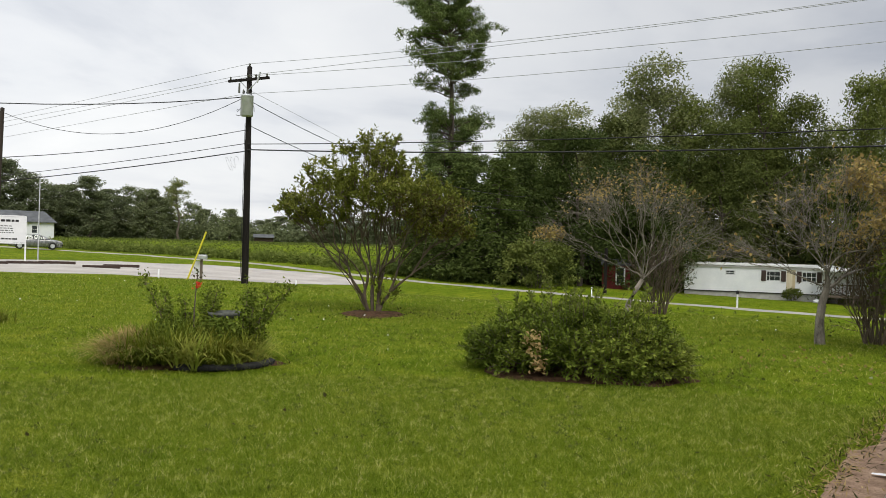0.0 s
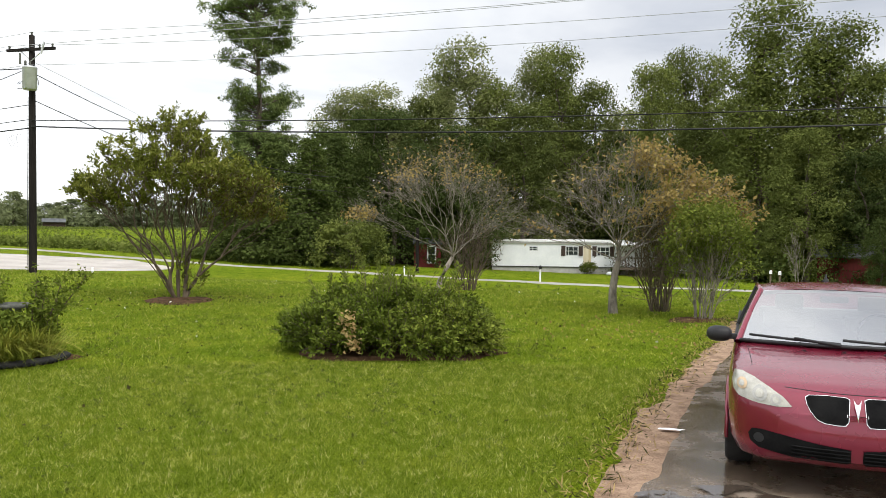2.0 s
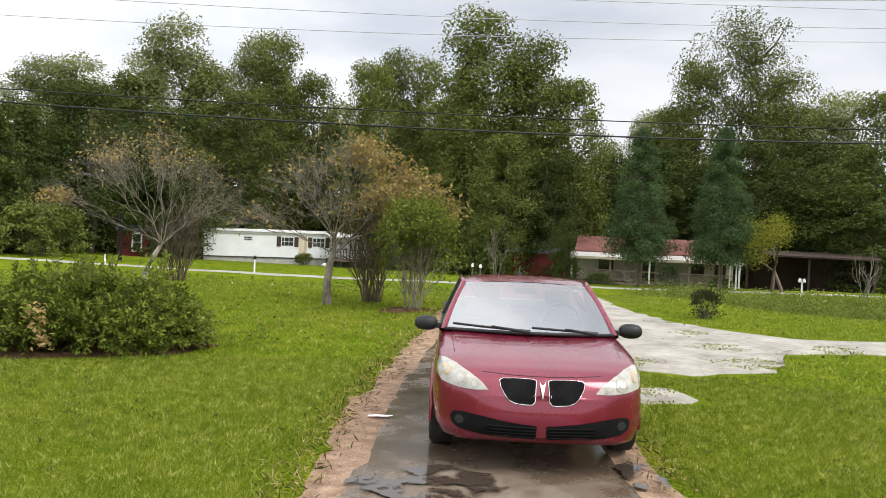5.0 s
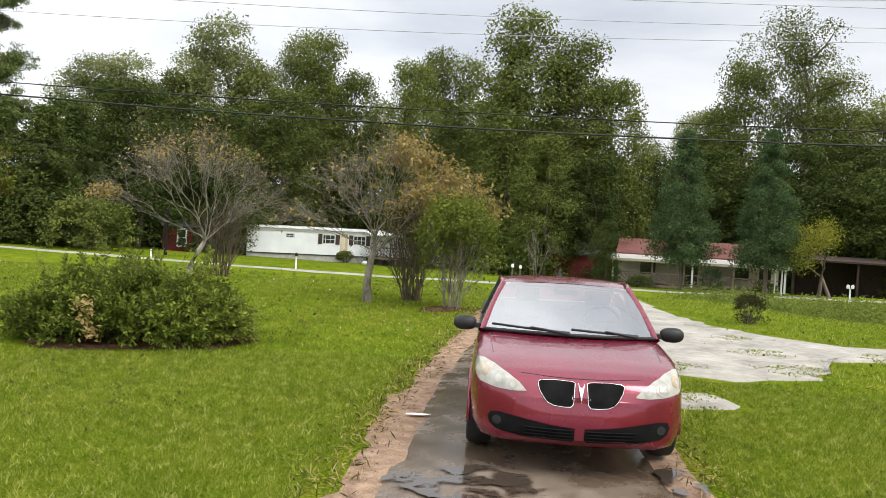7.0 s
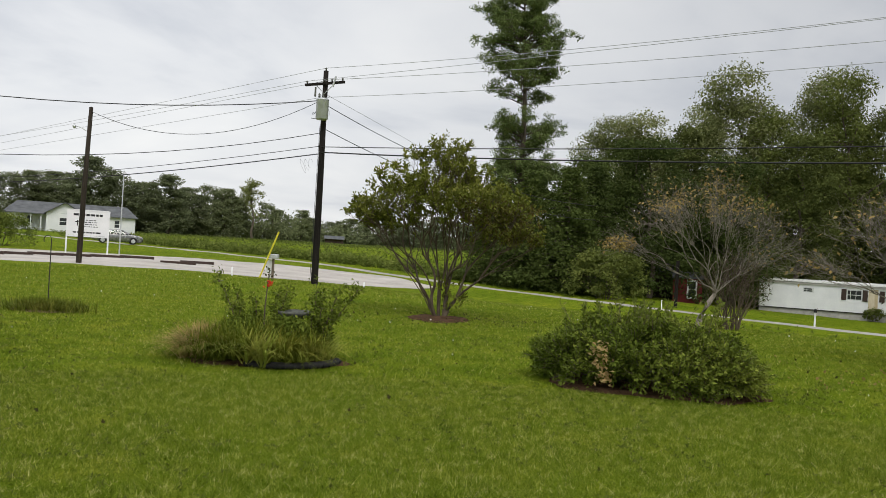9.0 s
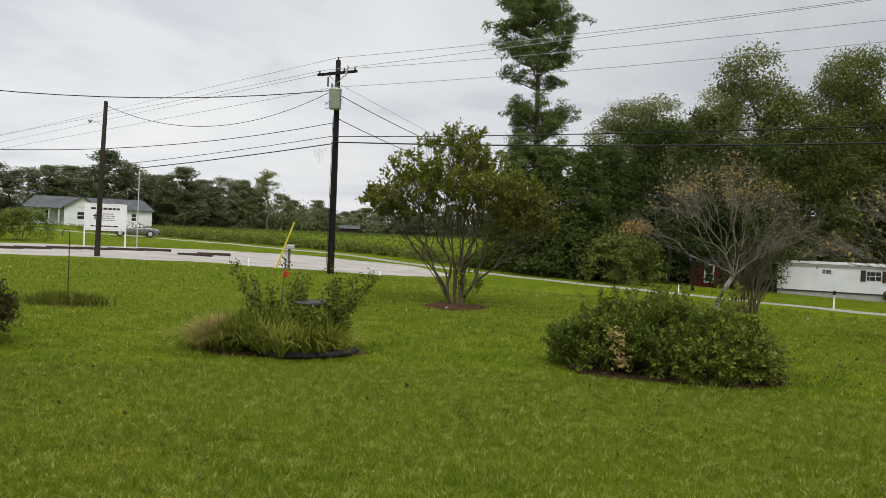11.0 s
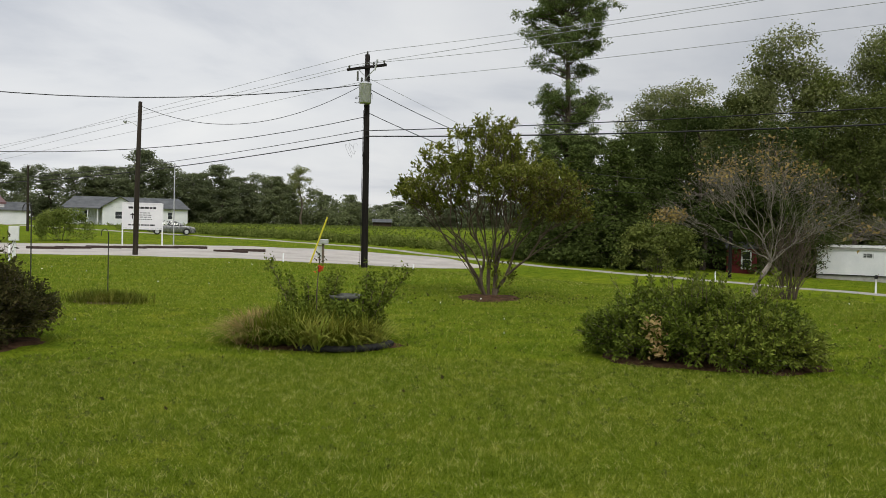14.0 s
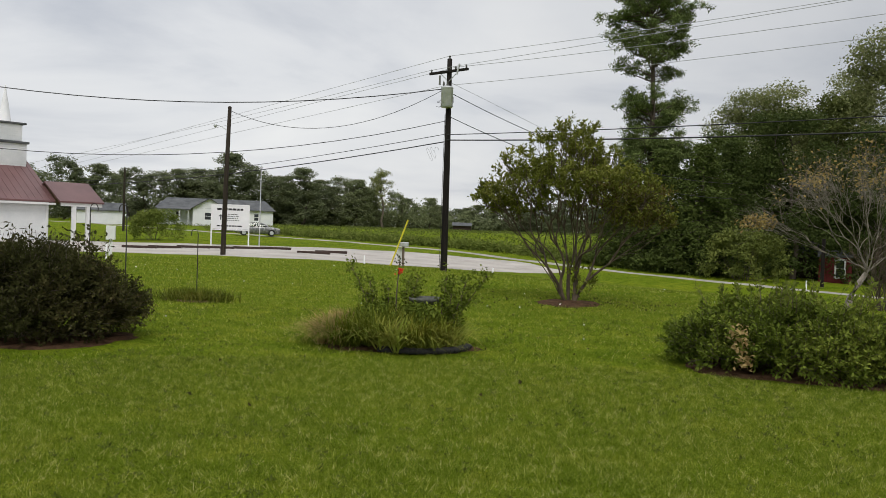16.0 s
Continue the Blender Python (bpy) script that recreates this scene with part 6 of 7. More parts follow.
tagged(part("clothes_pole", tube_mesh("clothes_pole", [[((x, y, z - 0.2), 0.05), ((x, y, z + 2.6), 0.05)], [((x - 0.4, y, z + 2.6), 0.04), ((x + 0.9, y, z + 2.65), 0.04)]], 6), M_WHITE), "white metal post with crossbar by the porch", "post")
# the yellow-green tree with its prop
YT = polar(54.8, 57)
tagged(vase_tree("small_tree", YT, 4.6, 5.2, 66, M_BARK, 3, 0.6, [(M_YELLOWGREEN, 150, 0.16, 0.09, 0.38, lambda p, r: p[2] > 1.2)], kids=(0, 3, 3), r0=0.07, single=1.2, lift=0.03), "small tree with layered yellow-green leaves", "tree")
tagged(part("leaning_plank", tube_mesh("leaning_plank", [[((YT[0] + 0.75, YT[1] - 0.3, YT[2] - 0.05), 0.13), ((YT[0] + 0.1, YT[1], YT[2] + 1.5), 0.10)]], 6), M_WOOD), "weathered plank leaning on the small tree", "plank")
for az, d, h, s in ((36.6, 56, 3.9, 41), (60.2, 52, 3.2, 42)):
    tagged(vase_tree("bare_sapling", polar(az, d), h, h * 0.55, s, M_BARK_GREY, 4, 0.4, [(M_LEAF, 2, 0.12, 0.06, 0.12, lambda p, r: r.uniform() < 0.1)], kids=(0, 3, 4), r0=0.04), "bare grey sapling at the roadside", "tree")

# white church with steeple
ch = facing("church", -39.42, 66.4, "white church with rose metal roof and tiered steeple", "church", z=0.0, turn=24)
CX = 0.0
part("front_wall", boxes((-22, 0, -0.5, CX, 0.3, 3.0)), M_SIDING, ch)
part("side_wall", boxes((CX - 0.3, 0.31, -0.5, CX, 10, 3.0)), M_SIDING, ch)
part("gable", gable_wall(CX - 0.3, 0, 10, 3.01, 6.05, 0.3), M_SIDING, ch)
rf = part("roof", gable_roof(-22, CX, 0, 10, 3.05, 6.1, 0.35), M_ROOF_ROSE, ch)
part("gutter", boxes((-22, -0.5, 2.66, CX + 0.3, -0.36, 2.8), bevel=0.02), M_WHITE, ch)
part("downpipe", boxes((CX - 0.22, -0.12, 0, CX - 0.1, -0.02, 2.66)), M_WHITE, ch)
for x in np.arange(-12, CX + 0.3, 0.5):
    part("roof_rib", shed_roof(x, x + 0.05, -0.34, 4.98, 2.96, 6.21, 0.035), M_ROOF_ROSE, rf)
SXc, SYc = -1.2, 5.0
st = part("steeple_base", boxes((SXc - 1.15, SYc - 1.15, 4.2, SXc + 1.15, SYc + 1.15, 7.2)), M_SIDING, ch)
part("cornice", boxes((SXc - 1.32, SYc - 1.32, 7.21, SXc + 1.32, SYc + 1.32, 7.38), bevel=0.04), M_ROOF_GREY, st)
part("steeple_tier", boxes((SXc - 0.9, SYc - 0.9, 7.39, SXc + 0.9, SYc + 0.9, 8.66)), M_SIDING, ch)
part("cornice", boxes((SXc - 1.2, SYc - 1.04, 8.67, SXc + 1.2, SYc + 1.04, 8.82), bevel=0.04), M_ROOF_GREY, ch)
for z0, z1, hw in ((5.7, 7.1, 1.15), (7.45, 8.6, 0.9)):
    for zz in np.arange(z0, z1, 0.17):
        part("clapboard", boxes((SXc - hw - 0.02, SYc - hw - 0.025, zz, SXc + hw + 0.02, SYc - hw - 0.003, zz + 0.14)), M_SIDING, st)
part("spire", lathe([(0.52, 8.83), (0.48, 8.9), (0.03, 11.6), (0.0, 11.66)], 8, Matrix.Translation((SXc, SYc, 0))), M_WHITE, ch)
part("carport_roof", gable_roof(CX + 0.37, CX + 3.3, -1.2, 3.6, 2.95, 4.3, 0.2), M_ROOF_ROSE, ch)
part("carport_beam", boxes((CX + 0.37, -1.3, 2.6, CX + 3.4, -1.08, 2.86)), M_WHITE, ch)
for x in (CX + 1.3, CX + 2.35):
    part("carport_post", boxes((x - 0.14, -1.28, -0.5, x + 0.14, -1.06, 2.6)), M_WHITE, ch)

# white house beyond the field
hs = facing("farmhouse", -29.3, 142, "long white farmhouse with grey shingle roof", "house", z=1.1)
wins = [(-6.2, -5.3, 0.9, 2.2), (-1.6, -0.6, 0.9, 2.2), (0.0, 1.0, 0.9, 2.2), (6.4, 7.3, 0.9, 2.2)]
part("front_wall", front_wall(-9.0, 9.6, 0, -0.6, 2.7, wins), M_SIDING, hs)
for x in (-9.0, 9.45):
    part("side_wall", boxes((x, 0.16, -0.6, x + 0.15, 8, 2.7)), M_SIDING, hs)
part("roof", gable_roof(-9.0, 9.6, 0, 8, 2.75, 4.35, 0.4, hip=1.6), M_ROOF_GREY, hs)
for a, b, c, d in wins:
    window(hs, a, b, 0.03, c, d, M_WHITE, t=0.1)
part("wing_wall", front_wall(-3.4, 1.8, -3.0, -0.6, 2.7, [(-1.6, 0.0, 0.8, 2.1)]), M_SIDING, hs)
bm = bmesh.new()
v = [bm.verts.new(p) for p in ((-3.4, -3.0, 2.72), (1.8, -3.0, 2.72), (-0.8, -3.0, 4.3), (-3.4, -2.85, 2.72), (1.8, -2.85, 2.72), (-0.8, -2.85, 4.3))]
for q in ((0, 1, 2), (5, 4, 3), (0, 3, 4, 1), (1, 4, 5, 2), (2, 5, 3, 0)):
    bm.faces.new([v[i] for i in q])
part("wing_gable", bm, M_SIDING, hs)
bm = gable_roof(0, 6, -2.6, 2.6, 2.74, 4.35, 0.3)
bmesh.ops.transform(bm, matrix=Matrix.Translation((-0.8, -3.2, 0)) @ Matrix.Rotation(radians(90), 4, "Z"), verts=bm.verts)
part("wing_roof", bm, M_ROOF_GREY, hs)
window(hs, -1.6, 0.0, -2.97, 0.8, 2.1, M_WHITE, t=0.1)
for x in (-8.4, -7.0, -5.6, -4.2):
    part("porch_post", boxes((x, -2.0, -0.6, x + 0.14, -1.86, 2.4)), M_WHITE, hs)
part("porch_roof", shed_roof(-9.0, -3.5, -2.2, -0.05, 2.4, 2.7, 0.12), M_ROOF_GREY, hs)
far = facing("far_shed", -36.4, 130, "low white shed far across the field", "shed", z=0.9)
part("wall", boxes((-3.2, 0, -0.5, 3.2, 4, 2.0)), M_SIDING, far)
part("roof", gable_roof(-3.2, 3.2, 0, 4, 2.02, 3.0, 0.3), M_ROOF_GREY, far)
fs = facing("farm_building", -12.6, 290, "low grey open barn far across the field", "barn", z=0.8)
part("wall", boxes((-2.0, 0.5, -0.5, 4.5, 4, 2.2)), M_DARKWOOD, fs)
part("roof", gable_roof(-2.0, 4.5, 0, 4.5, 2.22, 3.2, 0.3), M_ROOF_GREY, fs)

# church sign
sg = facing("church_sign", -28.25, 62, "white church notice board on two white posts", "sign", z=0.0)
part("board", boxes((-1.28, 0.0, 1.34, 1.28, 0.06, 3.06), bevel=0.01), M_WHITE, sg)
for x in (-1.38, 1.28):
    part("post", boxes((x, -0.02, -0.3, x + 0.1, 0.08, 3.12), bevel=0.01), M_WHITE, sg)
part("rail", boxes((-1.28, -0.02, 3.06, 1.28, 0.08, 3.14), bevel=0.01), M_WHITE, sg)
part("rail", boxes((-1.28, -0.02, 1.24, 1.28, 0.08, 1.33), bevel=0.01), M_WHITE, sg)
dark = M_BLACK
for z, x0, x1, h in ((2.78, -0.95, 0.95, 0.15), (2.42, -0.35, 0.5, 0.05), (2.27, -0.45, 0.6, 0.05), (2.12, -0.4, 0.55, 0.05), (1.97, -0.45, 0.62, 0.05), (1.56, -0.95, 0.85, 0.10)):
    x = x0
    r = random.Random(int(z * 100))
    while x < x1:
        w = r.uniform(0.08, 0.34) * (1.0 if h > 0.08 else 0.7)
        part("lettering_bar", boxes((x, -0.008, z - h / 2, min(x + w, x1), -0.001, z + h / 2)), dark, sg)
        x += w + 0.06
part("emblem", boxes((-0.72, -0.008, 2.0, -0.64, -0.001, 2.4), (-0.82, -0.008, 2.24, -0.54, -0.001, 2.31)), dark, sg, "small plain cross shape")
x, y, z = polar(-26.3, 64)
tagged(part("flag_pole", tube_mesh("flag_pole", [[((x, y, z - 0.3), 0.05), ((x, y, 6.2), 0.035)]], 8), M_GREY), "thin grey metal flagpole", "flagpole")
x, y, z = polar(-35.0, 95)
tagged(part("utility_pole", tube_mesh("utility_pole", [[((x, y, z - 0.3), 0.14), ((x, y, 7.2), 0.1)]], 8), M_POLE_BROWN), "distant slender wooden pole", "utility pole")

# parking stops and small roadside things
for az, d, turn in ((-30.6, 57, 12), (-29.0, 57.5, 12), (-27.0, 58, 12), (-25.2, 58, 12), (-22.6, 55, 14), (-21.4, 57, 14), (-32.4, 56, 12), (-34.0, 55, 12)):
    ob = tagged(part("parking_stop", boxes((-1.1, -0.09, -0.02, 1.1, 0.09, 0.16), bevel=0.03), M_DARKWOOD), "dark timber parking stop on the concrete", "parking stop", "parking stops")
    ob.matrix_basis = pose(*(Vector(polar(az, d)) + Vector((0, 0, 0.045))), 0, 0, turn)
pb = thing("newspaper_box", polar(-16.4, 42.6), 10, "weathered post with grey box and white board", "mailbox")
part("post", boxes((-0.06, -0.06, -0.2, 0.06, 0.06, 1.05), bevel=0.01), M_WOOD, pb)
part("box", boxes((-0.24, -0.2, 1.06, 0.26, 0.24, 1.28), bevel=0.04), M_GREY, pb)
part("board", boxes((-0.34, 0.07, 0.3, -0.04, 0.11, 0.95)), M_WHITE, pb)
for az, d, h in ((-19.1, 42.8, 0.45), (-36.0, 40, 0.7), (10.4, 55, 0.55), (-10.1, 41.5, 0.3)):
    x, y, z = polar(az, d)
    tagged(part("marker_post", tube_mesh("marker_post", [[((x, y, z - 0.2), 0.045), ((x, y, z + h), 0.04), ((x, y, z + h + 0.01), 0.01)]], 8), M_WHITE), "short white utility marker post", "marker post", "marker posts")
mb = thing("meter_cabinet", polar(-35.75, 44), 30, "white metal utility cabinet on a post", "cabinet")
part("post", boxes((-0.08, -0.05, -0.2, 0.08, 0.05, 0.8)), M_WHITE, mb)
part("cabinet_box", boxes((-0.22, -0.15, 0.8, 0.22, 0.15, 1.5), bevel=0.02), M_WHITE, mb)


# ---------------------------------------------------------------- cars
from mathutils.bvhtree import BVHTree


def mat_paint(name, base, metal=0.35):
    m, nt = material(name)
    n = noise_node(nt, 2.5, 4, 0.6)
    d = noise_node(nt, 4, 3, 0.5)
    r = ramp_node(nt, [(0.35, tuple(c * 0.9 for c in base)), (0.7, tuple(c * 1.1 for c in base))])
    nt.links.new(n.outputs[0], r.inputs[0])
    rr = ramp_node(nt, [(0.4, (0.24, 0.24, 0.24)), (0.65, (0.30, 0.30, 0.30))])
    nt.links.new(d.outputs[0], rr.inputs[0])
    finish(nt, r.outputs[0], rr.outputs[0], metal, spec=0.5, coat=0.8)
    return m


def mat_glass(name, tint, ior=1.6):
    m, nt = material(name)
    o = nt.nodes.new("ShaderNodeOutputMaterial")
    t, g, mx, fr = (nt.nodes.new("ShaderNodeBsdf" + k) if k in ("Transparent", "Glossy") else nt.nodes.new("ShaderNode" + k) for k in ("Transparent", "Glossy", "MixShader", "Fresnel"))
    t.inputs[0].default_value = (*tint, 1)
    g.inputs["Roughness"].default_value = 0.03
    fr.inputs[0].default_value = ior
    nt.links.new(fr.outputs[0], mx.inputs[0])
    nt.links.new(t.outputs[0], mx.inputs[1])
    nt.links.new(g.outputs[0], mx.inputs[2])
    nt.links.new(mx.outputs[0], o.inputs[0])
    return m


M_CARRED = mat_paint("dark_red_paint", (0.20, 0.012, 0.034))
M_CARGREY = mat_paint("grey_paint", (0.22, 0.225, 0.22), 0.5)
M_GLASS = mat_glass("side_glass", (0.55, 0.6, 0.58))
M_SCREEN = mat_glass("windscreen_glass", (0.80, 0.87, 0.87), 7.5)
M_LENS = mat_noise("headlight_lens", (0.28, 0.27, 0.23), (0.46, 0.45, 0.39), 14, 0.12, spec=0.6, coat=0.6)
M_REFLECTOR = mat_noise("lamp_reflector", (0.30, 0.30, 0.28), (0.44, 0.43, 0.40), 14, 0.2, metal=0.2)
M_AMBER = mat_noise("amber_lens", (0.42, 0.30, 0.18), (0.55, 0.42, 0.28), 9, 0.25)
M_CHROME = mat_noise("chrome", (0.65, 0.65, 0.66), (0.8, 0.8, 0.81), 9, 0.12, metal=0.95)
M_INTAKE = mat_noise("intake_plastic", (0.004, 0.004, 0.0045), (0.012, 0.012, 0.012), 6, 0.9, spec=0.1)
M_SEAT = mat_noise("grey_cloth", (0.18, 0.18, 0.18), (0.30, 0.30, 0.30), 9, 0.9)
M_DASH = mat_noise("dashboard", (0.035, 0.035, 0.037), (0.07, 0.07, 0.072), 5, 0.7)


def hermite(xs, ys, t):
    xs, ys = np.array(xs, float), np.array(ys, float)
    m = np.gradient(ys, xs)
    i = np.clip(np.searchsorted(xs, t) - 1, 0, len(xs) - 2)
    h = xs[i + 1] - xs[i]
    u = (t - xs[i]) / h
    return (1 + 2 * u) * (1 - u) ** 2 * ys[i] + u * (1 - u) ** 2 * h * m[i] + u * u * (3 - 2 * u) * ys[i + 1] + u * u * (u - 1) * h * m[i + 1]


STATIONS = [(0.00, 0.52, 0.31, 0.60, 0.64), (0.05, 0.68, 0.26, 0.68, 0.735), (0.14, 0.785, 0.235, 0.745, 0.795), (0.30, 0.845, 0.225, 0.805, 0.845), (0.60, 0.88, 0.215, 0.86, 0.90),
            (1.00, 0.893, 0.21, 0.895, 0.945), (1.30, 0.895, 0.20, 0.915, 0.965), (2.00, 0.895, 0.20, 0.93, 0.965), (3.00, 0.895, 0.20, 0.95, 0.985), (3.80, 0.89, 0.22, 0.985, 1.04),
            (4.30, 0.87, 0.24, 0.99, 1.06), (4.62, 0.82, 0.28, 0.97, 1.05), (4.76, 0.74, 0.32, 0.92, 0.98), (4.80, 0.62, 0.38, 0.80, 0.88)]
AXLES = (0.95, 3.80)


def car_body():
    ys = np.r_[np.linspace(0, 0.3, 13)[:-1], np.linspace(0.3, 4.5, 90)[:-1], np.linspace(4.5, 4.8, 12)]
    st = np.array(STATIONS)
    w, zb, zs, zc = (hermite(st[:, 0], st[:, k], ys) for k in (1, 2, 3, 4))
    half = [(0.0, 0, 0), (0.80, 0, 0), (0.93, 0.06, 0), (0.975, 0.2, 0), (0.99, 0.38, 0), (1.0, 0.55, 0), (0.995, 0.70, 0), (0.985, 0.82, 0), (0.965, 0.92, 0), (0.935, 1.0, 0), (0.88, 1.0, 0.35), (0.76, 1.0, 0.64), (0.58, 1.0, 0.84), (0.36, 1.0, 0.95), (0.16, 1.0, 0.99), (0.0, 1.0, 1.0)]
    ring = half + [(-a, b, c) for a, b, c in half[-2:0:-1]]
    n = len(ring)
    nose = lambda x, y: 0.13 * (x / 0.9) ** 2 * max(0.0, 1 - y / 0.9) ** 2
    V = []
    for k in range(len(ys)):
        for a, b, c in ring:
            V.append((a * w[k], ys[k] + nose(a * w[k], ys[k]), zb[k] + b * (zs[k] - zb[k]) + c * (zc[k] - zs[k])))
    rows, cols = range(1, 15), np.linspace(1, -1, 11)
    front = len(V)
    for i in rows:
        a, b, c = half[i]
        z = zb[0] + b * (zs[0] - zb[0]) + c * (zc[0] - zs[0])
        for q in cols:
            V.append((a * w[0] * q, nose(a * w[0] * q, 0) - 0.035 * (1 - q ** 4) * math.sin(math.pi * min(1, max(0, b)) * 0.8 + 0.25), z))
    V = np.array(V)
    F = []
    for k in range(len(ys) - 1):
        for j in range(n):
            q = [k * n + j, k * n + (j + 1) % n, (k + 1) * n + (j + 1) % n, (k + 1) * n + j]
            c = V[q].mean(0)
            if abs(c[0]) > 0.62 and any(math.hypot(c[1] - a, c[2] - 0.33) < 0.37 for a in AXLES):
                continue
            F.append(q)
    me = bpy.data.meshes.new("body")
    me.from_pydata([tuple(v) for v in V], [], [list(f) for f in F] + [[front + i * 11 + j, front + i * 11 + j + 1, front + (i + 1) * 11 + j + 1, front + (i + 1) * 11 + j] for i in range(13) for j in range(10)] + [list(range((len(ys) - 1) * n, len(ys) * n))[::-1]])
    for p in me.polygons:
        p.use_smooth = len(p.vertices) == 4
    me.update()
    return me


def grid_mesh(name, rows):
    """A smooth sheet through rows of points."""
    rows = np.array(rows, float)
    n, m = rows.shape[:2]
    i, j = np.meshgrid(np.arange(n - 1), np.arange(m - 1), indexing="ij")
    a = i * m + j
    return mesh_from(name, rows.reshape(-1, 3), [np.stack([a, a + 1, a + m + 1, a + m], -1).reshape(-1, 4)], True)


def ellipsoid(c, r):
    bm = bmesh.new()
    bmesh.ops.create_uvsphere(bm, u_segments=18, v_segments=10, radius=1.0)
    for v in bm.verts:
        flat = 0.72 if v.co.y > 0.35 else 1.0
        v.co = Vector((c[0] + r[0] * math.copysign(abs(v.co.x) ** 0.8, v.co.x), c[1] + r[1] * v.co.y * flat, c[2] + r[2] * math.copysign(abs(v.co.z) ** 0.85, v.co.z)))
    for f in bm.faces:
        f.smooth = True
    return bm


def build_car(name, at, turn, paint, label):
    car = thing(name, at, turn, label, "car")
    me = car_body()
    body = part("body", me, paint, car)
    bvh = BVHTree.FromPolygons([v.co.copy() for v in me.vertices], [tuple(p.vertices) for p in me.polygons])

    def skin(x, z, off):
        hit = bvh.ray_cast(Vector((x, -1, z)), Vector((0, 1, 0)))
        if hit[0] is None:
            return Vector((x, 0.9, z))
        nrm = Vector((0, 0, 0))
        for dx, dz in ((0, 0), (0.03, 0), (-0.03, 0), (0, 0.03), (0, -0.03)):
            h = bvh.ray_cast(Vector((x + dx, -1, z + dz)), Vector((0, 1, 0)))
            if h[0] is not None:
                nrm += h[1] if h[1].y < 0 else -h[1]
        return hit[0] + nrm.normalized() * off

    def patch(nm, outline, mat, off, parent, cuts=3, text=""):
        bm = bmesh.new()
        f = bm.faces.new([bm.verts.new((x, 0, z)) for x, z in outline])
        bmesh.ops.triangulate(bm, faces=[f])
        bmesh.ops.subdivide_edges(bm, edges=bm.edges, cuts=cuts, use_grid_fill=True)
        for v in bm.verts:
            v.co = skin(v.co.x, v.co.z, off)
        for f in bm.faces:
            f.smooth = True
        return part(nm, bm, mat, parent, text)

    round_ = lambda cx, cz, r, n=14: [(cx + r * math.cos(2 * math.pi * k / n), cz + r * math.sin(2 * math.pi * k / n)) for k in range(n)]
    for s in (-1, 1):
        lens = patch("headlight", [(s * x, z) for x, z in ((0.42, 0.660), (0.53, 0.652), (0.66, 0.662), (0.785, 0.685), (0.83, 0.72), (0.842, 0.78), (0.825, 0.838), (0.77, 0.842), (0.68, 0.818), (0.58, 0.775), (0.48, 0.72))], M_LENS, 0.005, car, 4, "cloudy headlight lens")
        for cx, cz, r, mt in ((0.53, 0.695, 0.038, M_REFLECTOR), (0.64, 0.725, 0.052, M_REFLECTOR), (0.765, 0.77, 0.036, M_AMBER)):
            patch("lamp", round_(s * cx, cz, r), mt, 0.010, lens, 2)
            patch("lamp_core", round_(s * cx, cz, r * 0.55), M_LENS, 0.014, lens, 1)
        kidney = ((0.045, 0.742), (0.07, 0.752), (0.20, 0.756), (0.315, 0.750), (0.338, 0.735), (0.328, 0.69), (0.30, 0.64), (0.255, 0.59), (0.21, 0.572), (0.13, 0.564), (0.075, 0.566), (0.055, 0.59))
        rim = patch("grille_surround", [(s * x, z) for x, z in kidney], M_CHROME, 0.007, car, 5)
        patch("grille_mesh", [(s * (0.19 + (x - 0.19) * 0.965), 0.66 + (z - 0.66) * 0.945) for x, z in kidney], M_INTAKE, 0.013, rim, 5)
        intake = patch("lower_intake", [(s * x, z) for x, z in ((0.038, 0.405), (0.25, 0.425), (0.45, 0.455), (0.62, 0.475), (0.69, 0.47), (0.715, 0.43), (0.70, 0.375), (0.64, 0.335), (0.45, 0.312), (0.25, 0.300), (0.06, 0.295), (0.038, 0.31))], M_INTAKE, 0.006, car, 4)
        for k in range(4):
            z = 0.318 + 0.025 * k
            pts = [tuple(skin(s * x, z, 0.015)) for x in np.linspace(0.045, 0.42, 8)]
            part("intake_slat", tube_mesh("intake_slat", [[(p, 0.006) for p in pts]], 5), M_INTAKE, intake)
        patch("fog_lamp", round_(s * 0.64, 0.41, 0.036), M_BLACK, 0.010, intake, 2)
        # mirrors
        mir = part("wing_mirror", ellipsoid((s * 0.99, 1.56, 0.995), (0.115, 0.075, 0.072)), M_BLACK, car, "black wing mirror")
        part("mirror_stalk", boxes((s * 0.83, 1.53, 0.95, s * 0.92, 1.59, 1.0), bevel=0.01), M_BLACK, mir)
        for p in mir.data.polygons:
            p.use_smooth = True
        # wheels
        for a in AXLES:
            wm = Matrix.Translation((s * 0.79, a, 0.325)) @ Matrix.Rotation(radians(90 * s), 4, "Y")
            wheel = part("wheel", lathe([(0.05, -0.09), (0.22, -0.1), (0.295, -0.108), (0.32, -0.08), (0.325, 0.0), (0.32, 0.085), (0.295, 0.108), (0.22, 0.1), (0.21, 0.08), (0.05, 0.09)], 28, wm), M_RUBBER, car, "black tyre")
            part("rim", lathe([(0.0, 0.07), (0.205, 0.07), (0.205, 0.1), (0.17, 0.085), (0.05, 0.1), (0.0, 0.11)], 20, wm), M_GREY, wheel)
            part("wheel_arch", tube_mesh("wheel_arch", [[((s * 0.885, a + 0.375 * math.cos(t), 0.33 + 0.375 * math.sin(t)), 0.018) for t in np.linspace(-0.15, 3.29, 18)]], 6), paint, car)
